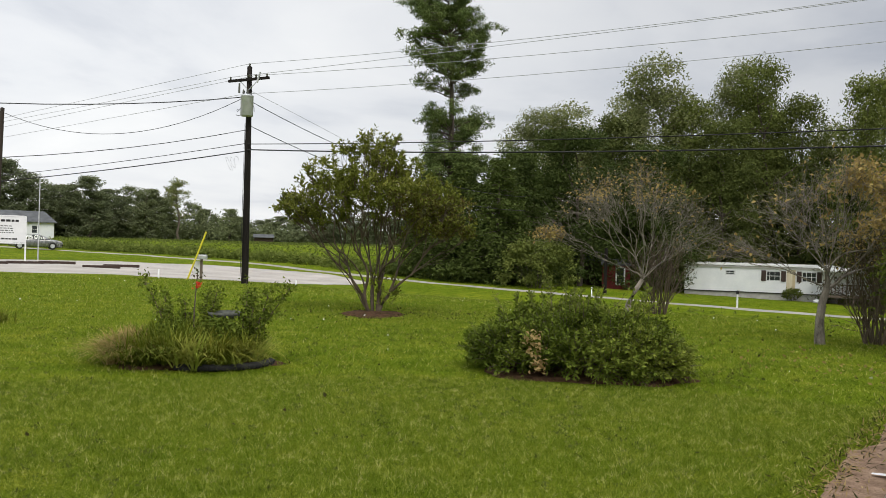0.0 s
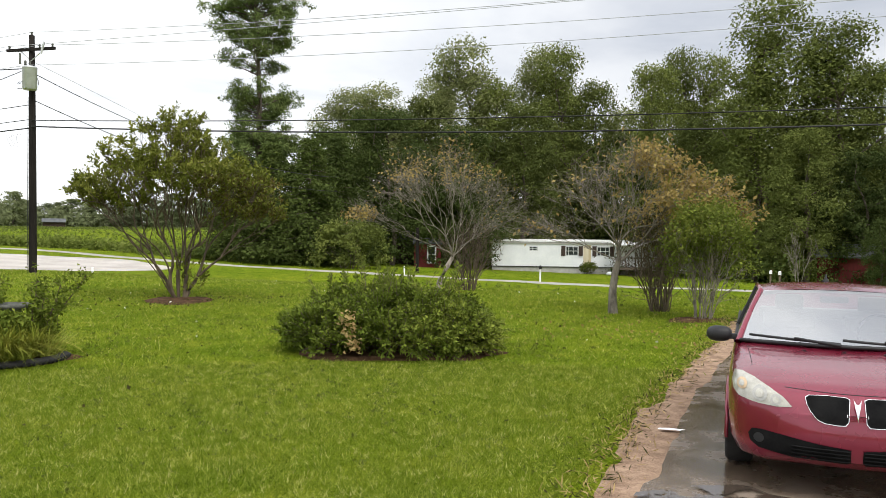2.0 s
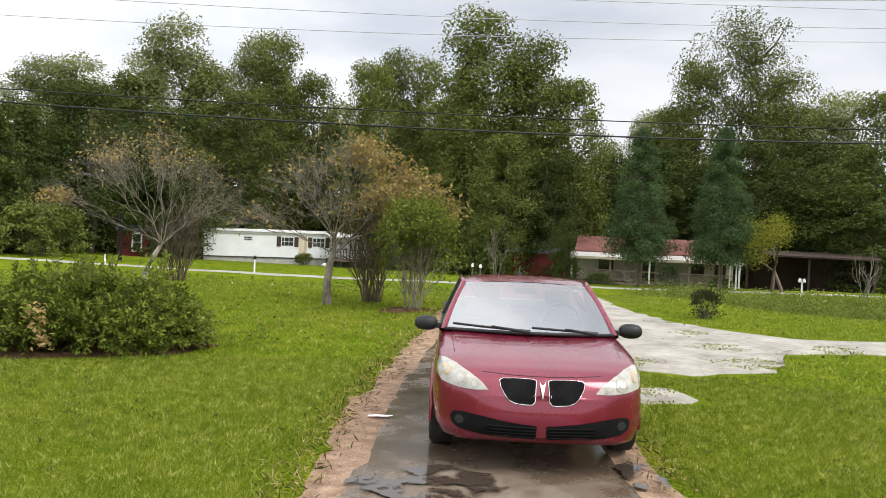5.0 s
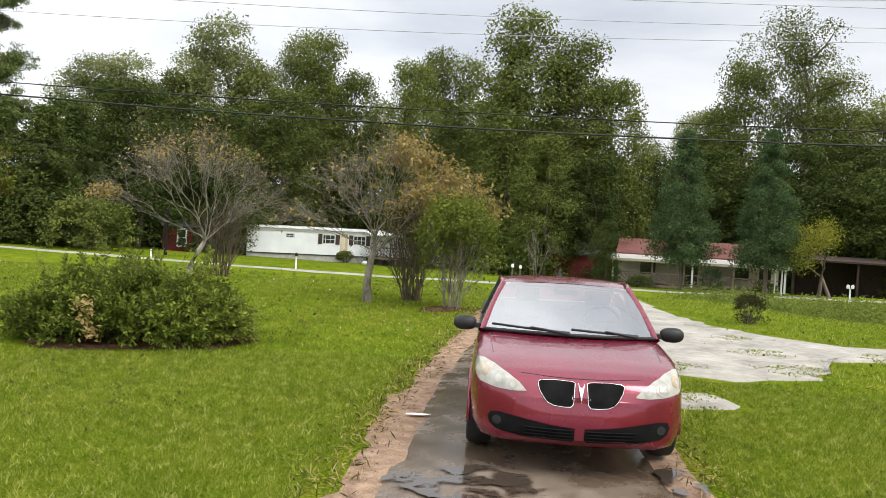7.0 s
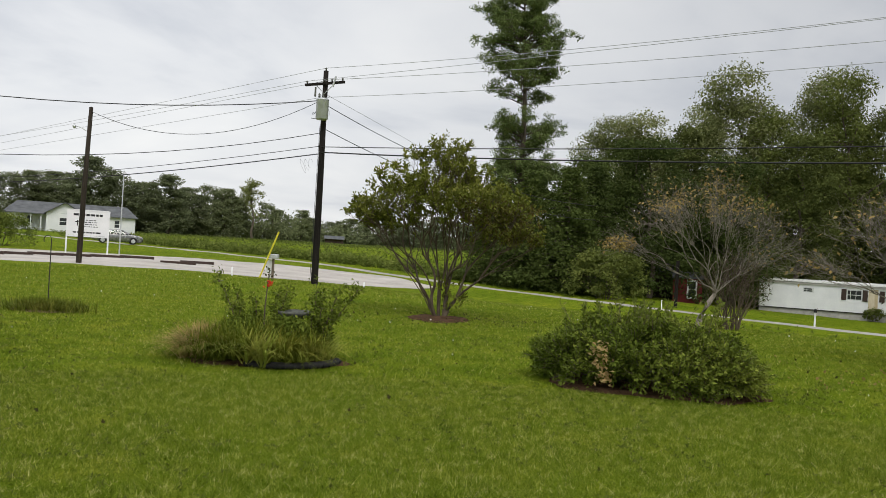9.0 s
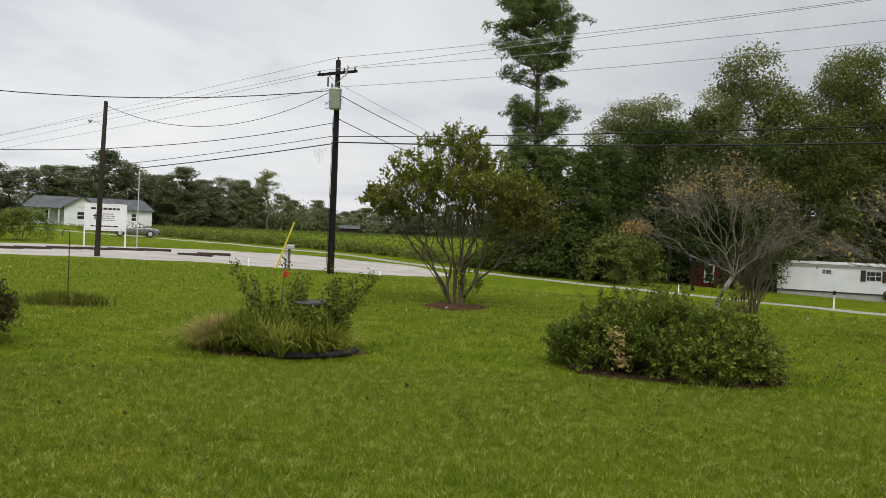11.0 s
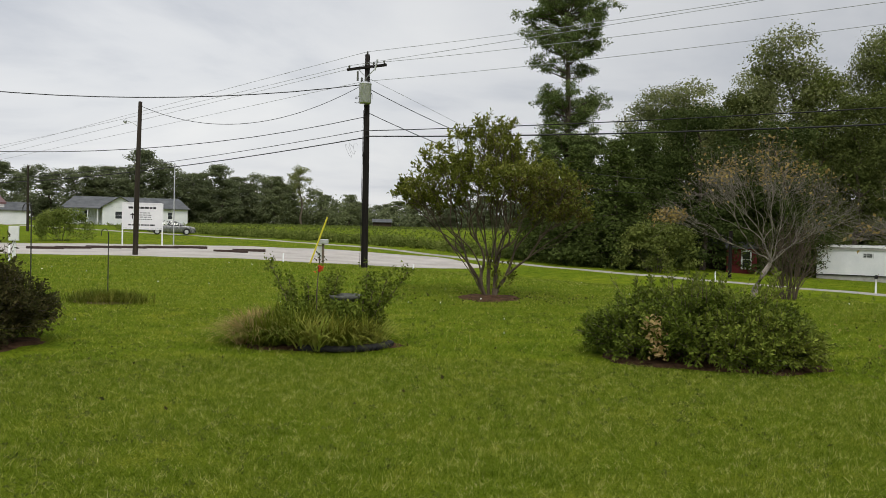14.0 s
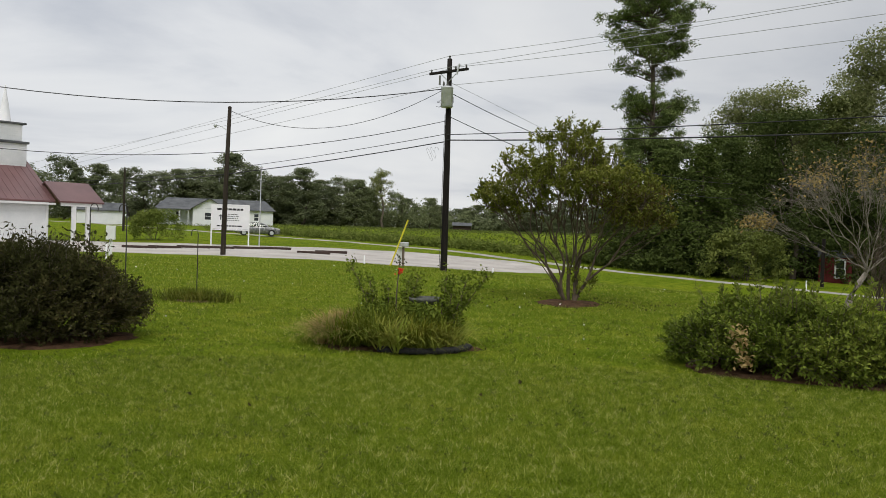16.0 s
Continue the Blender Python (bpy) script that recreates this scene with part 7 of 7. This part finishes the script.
    part("wheel_well", boxes((-0.78, 0.55, 0.3, 0.78, 1.35, 0.8), (-0.78, 3.4, 0.3, 0.78, 4.2, 0.8)), M_BLACK, car)
    patch("badge", [(-0.026, 0.735), (-0.008, 0.705), (0.008, 0.705), (0.026, 0.735), (0.0, 0.60)], M_CHROME, 0.03, car, 2, "small plain chrome arrowhead shape")
    part("bonnet_seam", tube_mesh("bonnet_seam", [[(tuple(skin(x, 0.772 + 0.012 * (abs(x) / 0.46) ** 2, 0.0)), 0.0035) for x in np.linspace(-0.47, 0.47, 25)]], 4), M_BLACK, car)
    for s in (-1, 1):
        pts = []
        for y in np.linspace(0.55, 1.3, 12):
            x = s * (0.70 + 0.06 * (y - 0.55))
            h = bvh.ray_cast(Vector((x, y, 2)), Vector((0, 0, -1)))[0]
            pts.append((tuple(h), 0.0028))
        part("bonnet_seam", tube_mesh("bonnet_seam", [pts], 4), M_BLACK, car)
    # cabin
    U = np.linspace(-1, 1, 13)
    wind = [[(u * (0.805 * (1 - v) + 0.635 * v), (1.14 + 0.30 * u * u) * (1 - v) + (1.98 + 0.12 * u * u) * v, (0.975 - 0.02 * u * u) * (1 - v) + (1.40 - 0.03 * u * u) * v + 0.03 * math.sin(math.pi * v)) for u in U] for v in np.linspace(0, 1, 8)]
    g = part("windscreen", grid_mesh("windscreen", wind), M_SCREEN, car)
    g.visible_shadow = False
    ysr = np.linspace(0, 1, 12)
    roof = []
    for v in ysr:
        zc = 1.40 + 0.055 * math.sin(math.pi * min(1, v * 0.95 + 0.02)) - 0.03 * v
        roof.append([(u * (0.635 + 0.03 * math.sin(math.pi * v)), 1.98 + 0.12 * u * u * (1 - v) + (3.22 - 1.98) * v, zc - 0.03 * u * u - 0.02 * u ** 6) for u in U])
    part("roof", grid_mesh("roof", roof), paint, car)
    rear = [[(u * (0.635 * (1 - v) + 0.72 * v), 3.22 * (1 - v) + (4.0 - 0.1 * u * u) * v, (1.37 - 0.05 * u * u) * (1 - v) + (1.05 - 0.03 * u * u) * v + 0.03 * math.sin(math.pi * v)) for u in U] for v in np.linspace(0, 1, 7)]
    g = part("rear_window", grid_mesh("rear_window", rear), M_GLASS, car)
    g.visible_shadow = False
    for s in (-1, 1):
        topline = [np.array((s * 0.640, 2.12, 1.365))] + [np.array((s * (0.640 + 0.03 * math.sin(math.pi * v)), 2.1 + 1.12 * v, 1.39 + 0.02 * math.sin(math.pi * v) - 0.04 * v)) for v in np.linspace(0.1, 1, 9)]
        lowline = [np.array((s * 0.845, 1.46 + 2.4 * v, 0.945 + 0.055 * v)) for v in np.linspace(0, 1, 10)]
        side = [[tuple(lo * (1 - q) + hi * q) for lo, hi in zip(lowline, topline)] for q in np.linspace(0, 1, 5)]
        g = part("side_window", grid_mesh("side_window", side), M_GLASS, car)
        g.visible_shadow = False
        part("front_pillar", tube_mesh("front_pillar", [[(tuple((1 - v) * np.array((s * 0.825, 1.43, 0.945)) + v * np.array((s * 0.640, 2.1, 1.37)) + np.array((0, 0, 0.02 * math.sin(math.pi * v)))), 0.028) for v in np.linspace(0, 1, 8)]], 8), paint, car)
        part("roof_rail", tube_mesh("roof_rail", [[(tuple(p), 0.022) for p in topline]], 8), paint, car)
        part("door_pillar", tube_mesh("door_pillar", [[((s * 0.845, 2.65, 0.96), 0.03), ((s * 0.655, 2.6, 1.40), 0.03)]], 6), M_BLACK, car)
        part("rear_pillar", grid_mesh("rear_pillar", [[tuple(topline[-1] + np.array((s * 0.004, -0.25, -0.01))), tuple(topline[-1])], [(s * 0.845, 3.35, 0.99), (s * 0.73, 3.95, 1.03)]]), paint, car)
        part("belt_trim", tube_mesh("belt_trim", [[(tuple(p + np.array((s * 0.006, 0, 0))), 0.012) for p in lowline]], 6), M_BLACK, car)
    part("headlining", grid_mesh("headlining", [[(x * 0.95, y, z - 0.03) for x, y, z in r] for r in roof]), M_SEAT, car)
    deck = [[(u * 0.825, 1.45 + 2.35 * v, 0.972 + 0.05 * v) for u in U] for v in np.linspace(0, 1, 6)]
    part("cabin_tub", grid_mesh("cabin_tub", deck), M_DASH, car)
    dash = [[(u * 0.80, (1.16 + 0.29 * u * u) * (1 - v) + 1.75 * v, 0.968 + 0.014 * v) for u in U] for v in np.linspace(0, 1, 5)]
    part("dashboard", grid_mesh("dashboard", dash), M_DASH, car)
    for x in (-0.37, 0.37):
        seat = part("front_seat", boxes((x - 0.24, 2.35, 0.98, x + 0.24, 2.47, 1.16), bevel=0.05), M_SEAT, car)
        part("head_rest", boxes((x - 0.13, 2.40, 1.17, x + 0.13, 2.49, 1.32), bevel=0.04), M_SEAT, seat)
    part("rear_seat", boxes((-0.65, 3.3, 1.0, 0.65, 3.42, 1.12), bevel=0.05), M_SEAT, car)
    part("steering_wheel", tube_mesh("steering_wheel", [[((0.37 + 0.18 * math.cos(t), 1.88 + 0.06 * math.sin(t), 1.03 + 0.16 * math.sin(t)), 0.015) for t in np.linspace(0, 6.28, 22)]], 6), M_BLACK, car)
    part("inside_mirror", boxes((-0.12, 2.0, 1.28, 0.12, 2.03, 1.34), bevel=0.012), M_BLACK, car)
    # wipers, jets and aerial
    cow = lambda u, dz=0.0: np.array((u * 0.805, 1.14 + 0.30 * u * u - 0.015, 0.985 - 0.02 * u * u + dz))
    part("scuttle", tube_mesh("scuttle", [[(tuple(cow(u)), 0.018) for u in np.linspace(-1, 1, 15)]], 5), M_BLACK, car)
    for u0, u1 in ((-0.02, -0.9), (0.78, 0.0)):
        part("wiper", tube_mesh("wiper", [[(tuple(cow(u0 + (u1 - u0) * t, 0.02 + 0.03 * t) + np.array((0, 0.03 * t, 0))), 0.012) for t in np.linspace(0, 1, 9)]], 5), M_BLACK, car)
        part("wiper_arm", tube_mesh("wiper_arm", [[(tuple(cow(u0 * 0.98, 0.01) + np.array((0, -0.03, 0))), 0.014), (tuple(cow((u0 + u1) / 2, 0.05)), 0.010)]], 5), M_BLACK, car)
    for x in (-0.3, 0.0, 0.3):
        h = bvh.ray_cast(Vector((x, 1.02, 2)), Vector((0, 0, -1)))[0]
        part("washer_jet", boxes((h.x - 0.012, h.y - 0.01, h.z, h.x + 0.012, h.y + 0.015, h.z + 0.012)), M_BLACK, car)
    part("aerial", lathe([(0.035, 0), (0.03, 0.02), (0.012, 0.05), (0.008, 0.085), (0.0, 0.09)], 8, Matrix.Translation((0, 3.05, 1.41))), M_BLACK, car)
    part("sticker", boxes((0.49, 2.02, 1.325, 0.53, 2.03, 1.345)), M_WHITE, car)
    return car


build_car("car", (4.144, 4.902, 0.037), -34, M_CARRED, "dark red sedan with cloudy headlights parked on the drive")
x, y, z = polar(-25.8, 91)
build_car("car", (x + 2.1, y - 1.2, z + 0.05), 120, M_CARGREY, "silver-grey sedan on the far road")


# ---------------------------------------------------------------- grass, weeds, fallen leaves, puddles
def inside(P, poly):
    poly = np.array(poly)
    x, y = P[:, 0], P[:, 1]
    hit = np.zeros(len(P), bool)
    for (x0, y0), (x1, y1) in zip(poly, np.roll(poly, -1, axis=0)):
        c = ((y0 > y) != (y1 > y)) & (x < (x1 - x0) * (y - y0) / (y1 - y0 + 1e-12) + x0)
        hit ^= c
    return hit


BARE = [grow(DRIVE_L, -0.3, 0.2) + grow(DRIVE_R, 0.26, -0.18)[::-1], APRON[0] + APRON[1][::-1], SLAB[0] + SLAB[1][::-1]]
BEDS = [(2.25, 12.95, 1.8, 1.22), (FX, FY - 0.1, 1.3, 0.9), (-9.0, 10.85, 1.8, 1.3), (MB[0], MB[1] - 0.6, 0.9, 1.05), (HX, HY, 0.7, 0.5)]


def open_lawn(P):
    ok = np.ones(len(P), bool)
    for poly in BARE:
        ok &= ~inside(P, poly)
    for x, y, a, b in BEDS:
        ok &= ((P[:, 0] - x) / a) ** 2 + ((P[:, 1] - y) / b) ** 2 > 1
    return ok


def fan(rng, n, r0, r1, a0=-44, a1=64):
    a = np.radians(rng.uniform(a0, a1, n))
    r = np.sqrt(rng.uniform(r0 * r0, r1 * r1, n))
    return np.stack([r * np.sin(a), r * np.cos(a)], -1)


def lawn_blades(n, r0, r1, h, w, seed):
    rng = np.random.default_rng(seed)
    P = fan(rng, n, r0, r1)
    P = P[open_lawn(P)]
    tuft = np.array([noise.noise((x * 1.7, y * 1.7, 0.0)) for x, y in P[:: 1]]) if len(P) < 60000 else np.sin(P[:, 0] * 2.1 + np.sin(P[:, 1] * 1.7)) * np.sin(P[:, 1] * 2.4 + np.cos(P[:, 0] * 1.3)) * 0.5
    keep = rng.uniform(-0.6, 0.6, len(P)) < 0.25 * tuft + 0.55
    P, tuft = P[keep], tuft[keep]
    m = len(P)
    z = ground_z(P[:, 0], P[:, 1])
    root = np.concatenate([P, z[:, None] - 0.004], 1)
    a = rng.uniform(0, 2 * np.pi, m)
    s = np.stack([np.cos(a), np.sin(a), np.zeros(m)], -1) * (w * rng.uniform(0.6, 1.3, m))[:, None]
    b = rng.uniform(0, 2 * np.pi, m)
    lean = rng.uniform(0.2, 1.7, m)
    H = h * rng.uniform(0.4, 1.5, m) * (1 + 0.3 * tuft)
    tip = root + np.stack([np.cos(b) * lean * H, np.sin(b) * lean * H, H], -1)
    V = np.stack([root - s / 2, root + s / 2, tip], 1).reshape(-1, 3)
    return mesh_from("lawn_grass", V, [np.arange(m * 3).reshape(-1, 3)])


for k, (n, r0, r1, h, w) in enumerate(((400000, 4.5, 12, 0.046, 0.0065), (170000, 12, 27, 0.052, 0.014), (90000, 27, 44, 0.06, 0.028))):
    tagged(part("lawn_grass", lawn_blades(n, r0, r1, h, w, 40 + k), M_BLADE), "short mown green grass blades", "grass", kind="stuff")


def scatter(name, xy, mat, label, category, per, r, leaf, seed, rise=0.5, flat=0.7):
    """Low leafy growth: a clump of leaves at each place."""
    rng = np.random.default_rng(seed)
    xy = np.asarray(xy)
    R = r * rng.uniform(0.5, 1.25, len(xy))
    C = np.stack([xy[:, 0], xy[:, 1], ground_z(xy[:, 0], xy[:, 1]) + R * rise], -1)
    pts, out = clumps(rng, C, R[:, None] * [1, 1, flat], per, 0.2)
    gzz = ground_z(pts[:, 0], pts[:, 1])
    pts[:, 2] = np.maximum(pts[:, 2], gzz + 0.02)
    ob = part(name, leaf_mesh(name, pts, leaf, leaf * 0.5, rng, 0.4, out), mat)
    return tagged(ob, label, category, kind="stuff")


def strip(rng, n, s0, s1, w0, w1):
    return np.array([road_xy(s, w) for s, w in zip(rng.uniform(s0, s1, n), rng.uniform(w0, w1, n))])


rng = np.random.default_rng(123)
scatter("field_weeds", strip(rng, 420, 4, 9, -95, -42), M_WEED, "tall green weeds along the field's edge", "weeds", 34, 0.75, 0.34, 1)
scatter("field_weeds", strip(rng, 260, 4, 7.5, -42, -27), M_WEED, "green weeds between road and field", "weeds", 26, 0.5, 0.28, 2)
rows = np.concatenate([np.array([road_xy(s + rng.normal() * 0.3, w) for w in np.arange(-150, -28, 1.5)]) for s in np.arange(12, 120, 4.2)])
scatter("crop_rows", rows, M_WEED, "rows of low green crop in the field", "crop", 16, 0.8, 0.26, 3, 0.2, 0.3)
thick = np.concatenate([strip(rng, 260, 10, 26, -24, 30), strip(rng, 200, 22, 40, -24, 45), strip(rng, 120, 18, 34, 30, 70), strip(rng, 160, 36, 52, -24, 30)])
bear, away = np.degrees(np.arctan2(thick[:, 0], thick[:, 1])), np.hypot(thick[:, 0], thick[:, 1])
thick = thick[~(((bear > 8.5) & (bear < 32) & (away < 86)) | ((bear > 36) & (bear < 63) & (away < 76)))]
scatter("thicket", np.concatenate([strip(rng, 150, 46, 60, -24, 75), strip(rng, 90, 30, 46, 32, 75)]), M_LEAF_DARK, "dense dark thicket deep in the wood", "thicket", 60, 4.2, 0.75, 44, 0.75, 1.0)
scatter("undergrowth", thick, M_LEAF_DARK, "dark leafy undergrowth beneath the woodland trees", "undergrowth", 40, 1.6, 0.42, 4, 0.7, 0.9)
# far thickets take the same leaf colour with the haze mixed in
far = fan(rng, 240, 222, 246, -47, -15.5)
scatter("far_thicket", far, M_LEAF_HAZED, "distant thicket beneath the far tree line", "thicket", 130, 5.6, 0.85, 14, 0.75, 0.9)
scatter("far_thicket", fan(rng, 170, 330, 380, -16, 0), M_LEAF_HAZED, "distant thicket along the horizon", "thicket", 50, 5.0, 1.6, 15, 0.6, 0.8)
scatter("ditch_plants", np.concatenate([strip(rng, 2800, -27.5, -12.5, 10, 58)]), M_WEED, "rank green plants on the ditch bank", "weeds", 26, 0.6, 0.12, 5, 0.6)
scatter("verge_tufts", strip(rng, 200, -9, -4, -15, 6), M_WEED, "scattered tufts along the verge", "weeds", 8, 0.14, 0.12, 6)

scatter("dry_verge", strip(rng, 260, -15, -10, -14, 2), M_GOLD, "dry tawny grass on the verge", "dry grass", 10, 0.3, 0.09, 7, 0.1, 0.2)
# broad-leaved weeds among the grass
rng = np.random.default_rng(777)
P = fan(rng, 5200, 4.6, 19)
P = P[open_lawn(P)]
P = P[np.sin(P[:, 0] * 0.9 + 1.3) * np.sin(P[:, 1] * 0.8) + rng.normal(size=len(P)) * 0.5 > 0.1]
scatter("lawn_weeds", P, M_LIME, "small broad-leaved weeds and clover in the lawn", "weeds", 9, 0.075, 0.035, 78, 0.25, 0.45)
# fallen leaves on the lawn
rng = np.random.default_rng(321)
P = np.concatenate([fan(rng, 200, 8, 26), np.stack([rng.normal(MB[0] + 0.5, 1.9, 340), rng.normal(MB[1] - 0.6, 1.2, 340)], -1), np.stack([rng.normal(7.2, 1.3, 160), rng.normal(14.5, 1.6, 160)], -1)])
P = P[open_lawn(P) | (np.hypot(P[:, 0], P[:, 1]) > 15)]
pts = np.concatenate([P, ground_z(P[:, 0], P[:, 1])[:, None] + 0.04], 1)
tagged(part("fallen_leaves", leaf_mesh("fallen_leaves", pts[:520], 0.06, 0.045, rng, 0.0), M_BRONZE), "dead brown leaves scattered on the grass", "fallen leaves", kind="stuff")
tagged(part("fallen_leaves", leaf_mesh("fallen_leaves", pts[520:], 0.08, 0.055, rng, 0.0), M_GOLD), "yellow fallen leaves scattered on the grass", "fallen leaves", kind="stuff")
P = fan(rng, 40, 14, 40, -36, 30)
pts = np.concatenate([P, ground_z(P[:, 0], P[:, 1])[:, None] + 0.05], 1)
tagged(part("pale_mushrooms", leaf_mesh("pale_mushrooms", pts, 0.06, 0.05, rng, 0.2), M_WHITE), "small pale flecks of mushroom in the lawn", "mushrooms", kind="stuff")


def mat_water():
    m, nt = material("puddle_water")
    b = finish(nt, (0.055, 0.042, 0.032), 0.02, spec=0.6)
    pos = nt.nodes.new("ShaderNodeNewGeometry").outputs["Position"]
    n = noise_node(nt, 3.2, 5, 0.6, pos)
    r = ramp_node(nt, [(0.47, (0, 0, 0)), (0.54, (1, 1, 1))])
    nt.links.new(n.outputs[0], r.inputs[0])
    clear, mx = nt.nodes.new("ShaderNodeBsdfTransparent"), nt.nodes.new("ShaderNodeMixShader")
    out = [x for x in nt.nodes if x.type == "OUTPUT_MATERIAL"][0]
    nt.links.new(r.outputs[0], mx.inputs[0])
    nt.links.new(clear.outputs[0], mx.inputs[1])
    nt.links.new(b.outputs[0], mx.inputs[2])
    nt.links.new(mx.outputs[0], out.inputs[0])
    return m


M_WATER = mat_water()


def puddle(cx, cy, rx, ry, turn, seed):
    rng = np.random.default_rng(seed)
    ph = rng.uniform(0, 6.28, 3)
    V, n = [(cx, cy, 0.052)], 36
    for j in range(n):
        a = 2 * math.pi * j / n
        w = 1 + 0.09 * math.sin(2 * a + ph[0]) + 0.09 * math.sin(4 * a + ph[1]) + 0.07 * math.sin(7 * a + ph[2])
        q = Matrix.Rotation(radians(turn), 2) @ Vector((rx * w * math.cos(a), ry * w * math.sin(a)))
        V.append((cx + q.x, cy + q.y, 0.050))
    tagged(part("puddle", mesh_from("puddle", V, [np.array([(0, 1 + j, 1 + (j + 1) % n) for j in range(n)])]), M_WATER), "shallow rain puddle on the asphalt", "puddle", kind="structure")


puddle(3.30, 5.1, 0.55, 0.46, -25, 2)
puddle(4.92, 4.55, 0.20, 0.34, -30, 5)
tagged(part("chalk_mark", mesh_from("chalk_mark", [(3.84, 7.22, 0.045), (4.02, 7.12, 0.045), (4.10, 7.14, 0.047), (3.97, 7.24, 0.046), (3.88, 7.27, 0.045)], [np.array([(0, 1, 2, 3, 4)])]), M_WHITE), "white paint splash on the asphalt", "paint mark", kind="structure")

# grass creeping over the apron and the slab, straw along the drive
rng = np.random.default_rng(555)
P = np.stack([rng.uniform(7.0, 16.0, 5000), rng.uniform(6.0, 15.0, 5000)], -1)
edge = np.sin(P[:, 0] * 1.9 + 0.7 * P[:, 1]) * np.sin(P[:, 1] * 2.3 - 0.4 * P[:, 0]) - 0.055 * (P[:, 0] + 1.6 * P[:, 1] - 24)
P = P[(inside(P, BARE[1]) | inside(P, BARE[2])) & (edge > 0.36)]
scatter("creeping_grass", P, M_BLADE, "tufts of grass growing over the concrete", "grass", 20, 0.15, 0.035, 31, 0.1, 0.2)
edgeL, edgeR = np.array(grow(DRIVE_L, -0.2, 0.12)), np.array(grow(DRIVE_R, 0.18, -0.1))
for k, (mat, n, label) in enumerate(((M_DRYLEAF, 1500, "dry pine straw strewn along the drive's edge"), (M_BRONZE, 1500, "brown needles and leaf litter along the drive's edge"), (M_BLADE, 2600, "ragged grass at the drive's edge"))):
    t = rng.uniform(0.15, 1, n) * (len(edgeL) - 1)
    side = rng.uniform(size=n) < 0.62
    L = np.stack([np.interp(t, np.arange(len(edgeL)), np.where(True, edgeL[:, c], 0)) for c in (0, 1)], -1)
    R = np.stack([np.interp(t, np.arange(len(edgeR)), edgeR[:, c]) for c in (0, 1)], -1)
    q = np.where(side[:, None], L, R) + rng.normal(size=(n, 2)) * 0.13
    if mat is M_BLADE:
        q += np.where(side, -1, 1)[:, None] * np.array([0.20, -0.13])
    pts = np.concatenate([q, ground_z(q[:, 0], q[:, 1])[:, None] + 0.035], 1)
    ob = part("drive_litter", leaf_mesh("drive_litter", pts, 0.10 if k < 2 else 0.07, 0.012, rng, 0.1 if k < 2 else 0.9), mat)
    tagged(ob, label, "litter" if k < 2 else "grass", kind="stuff")
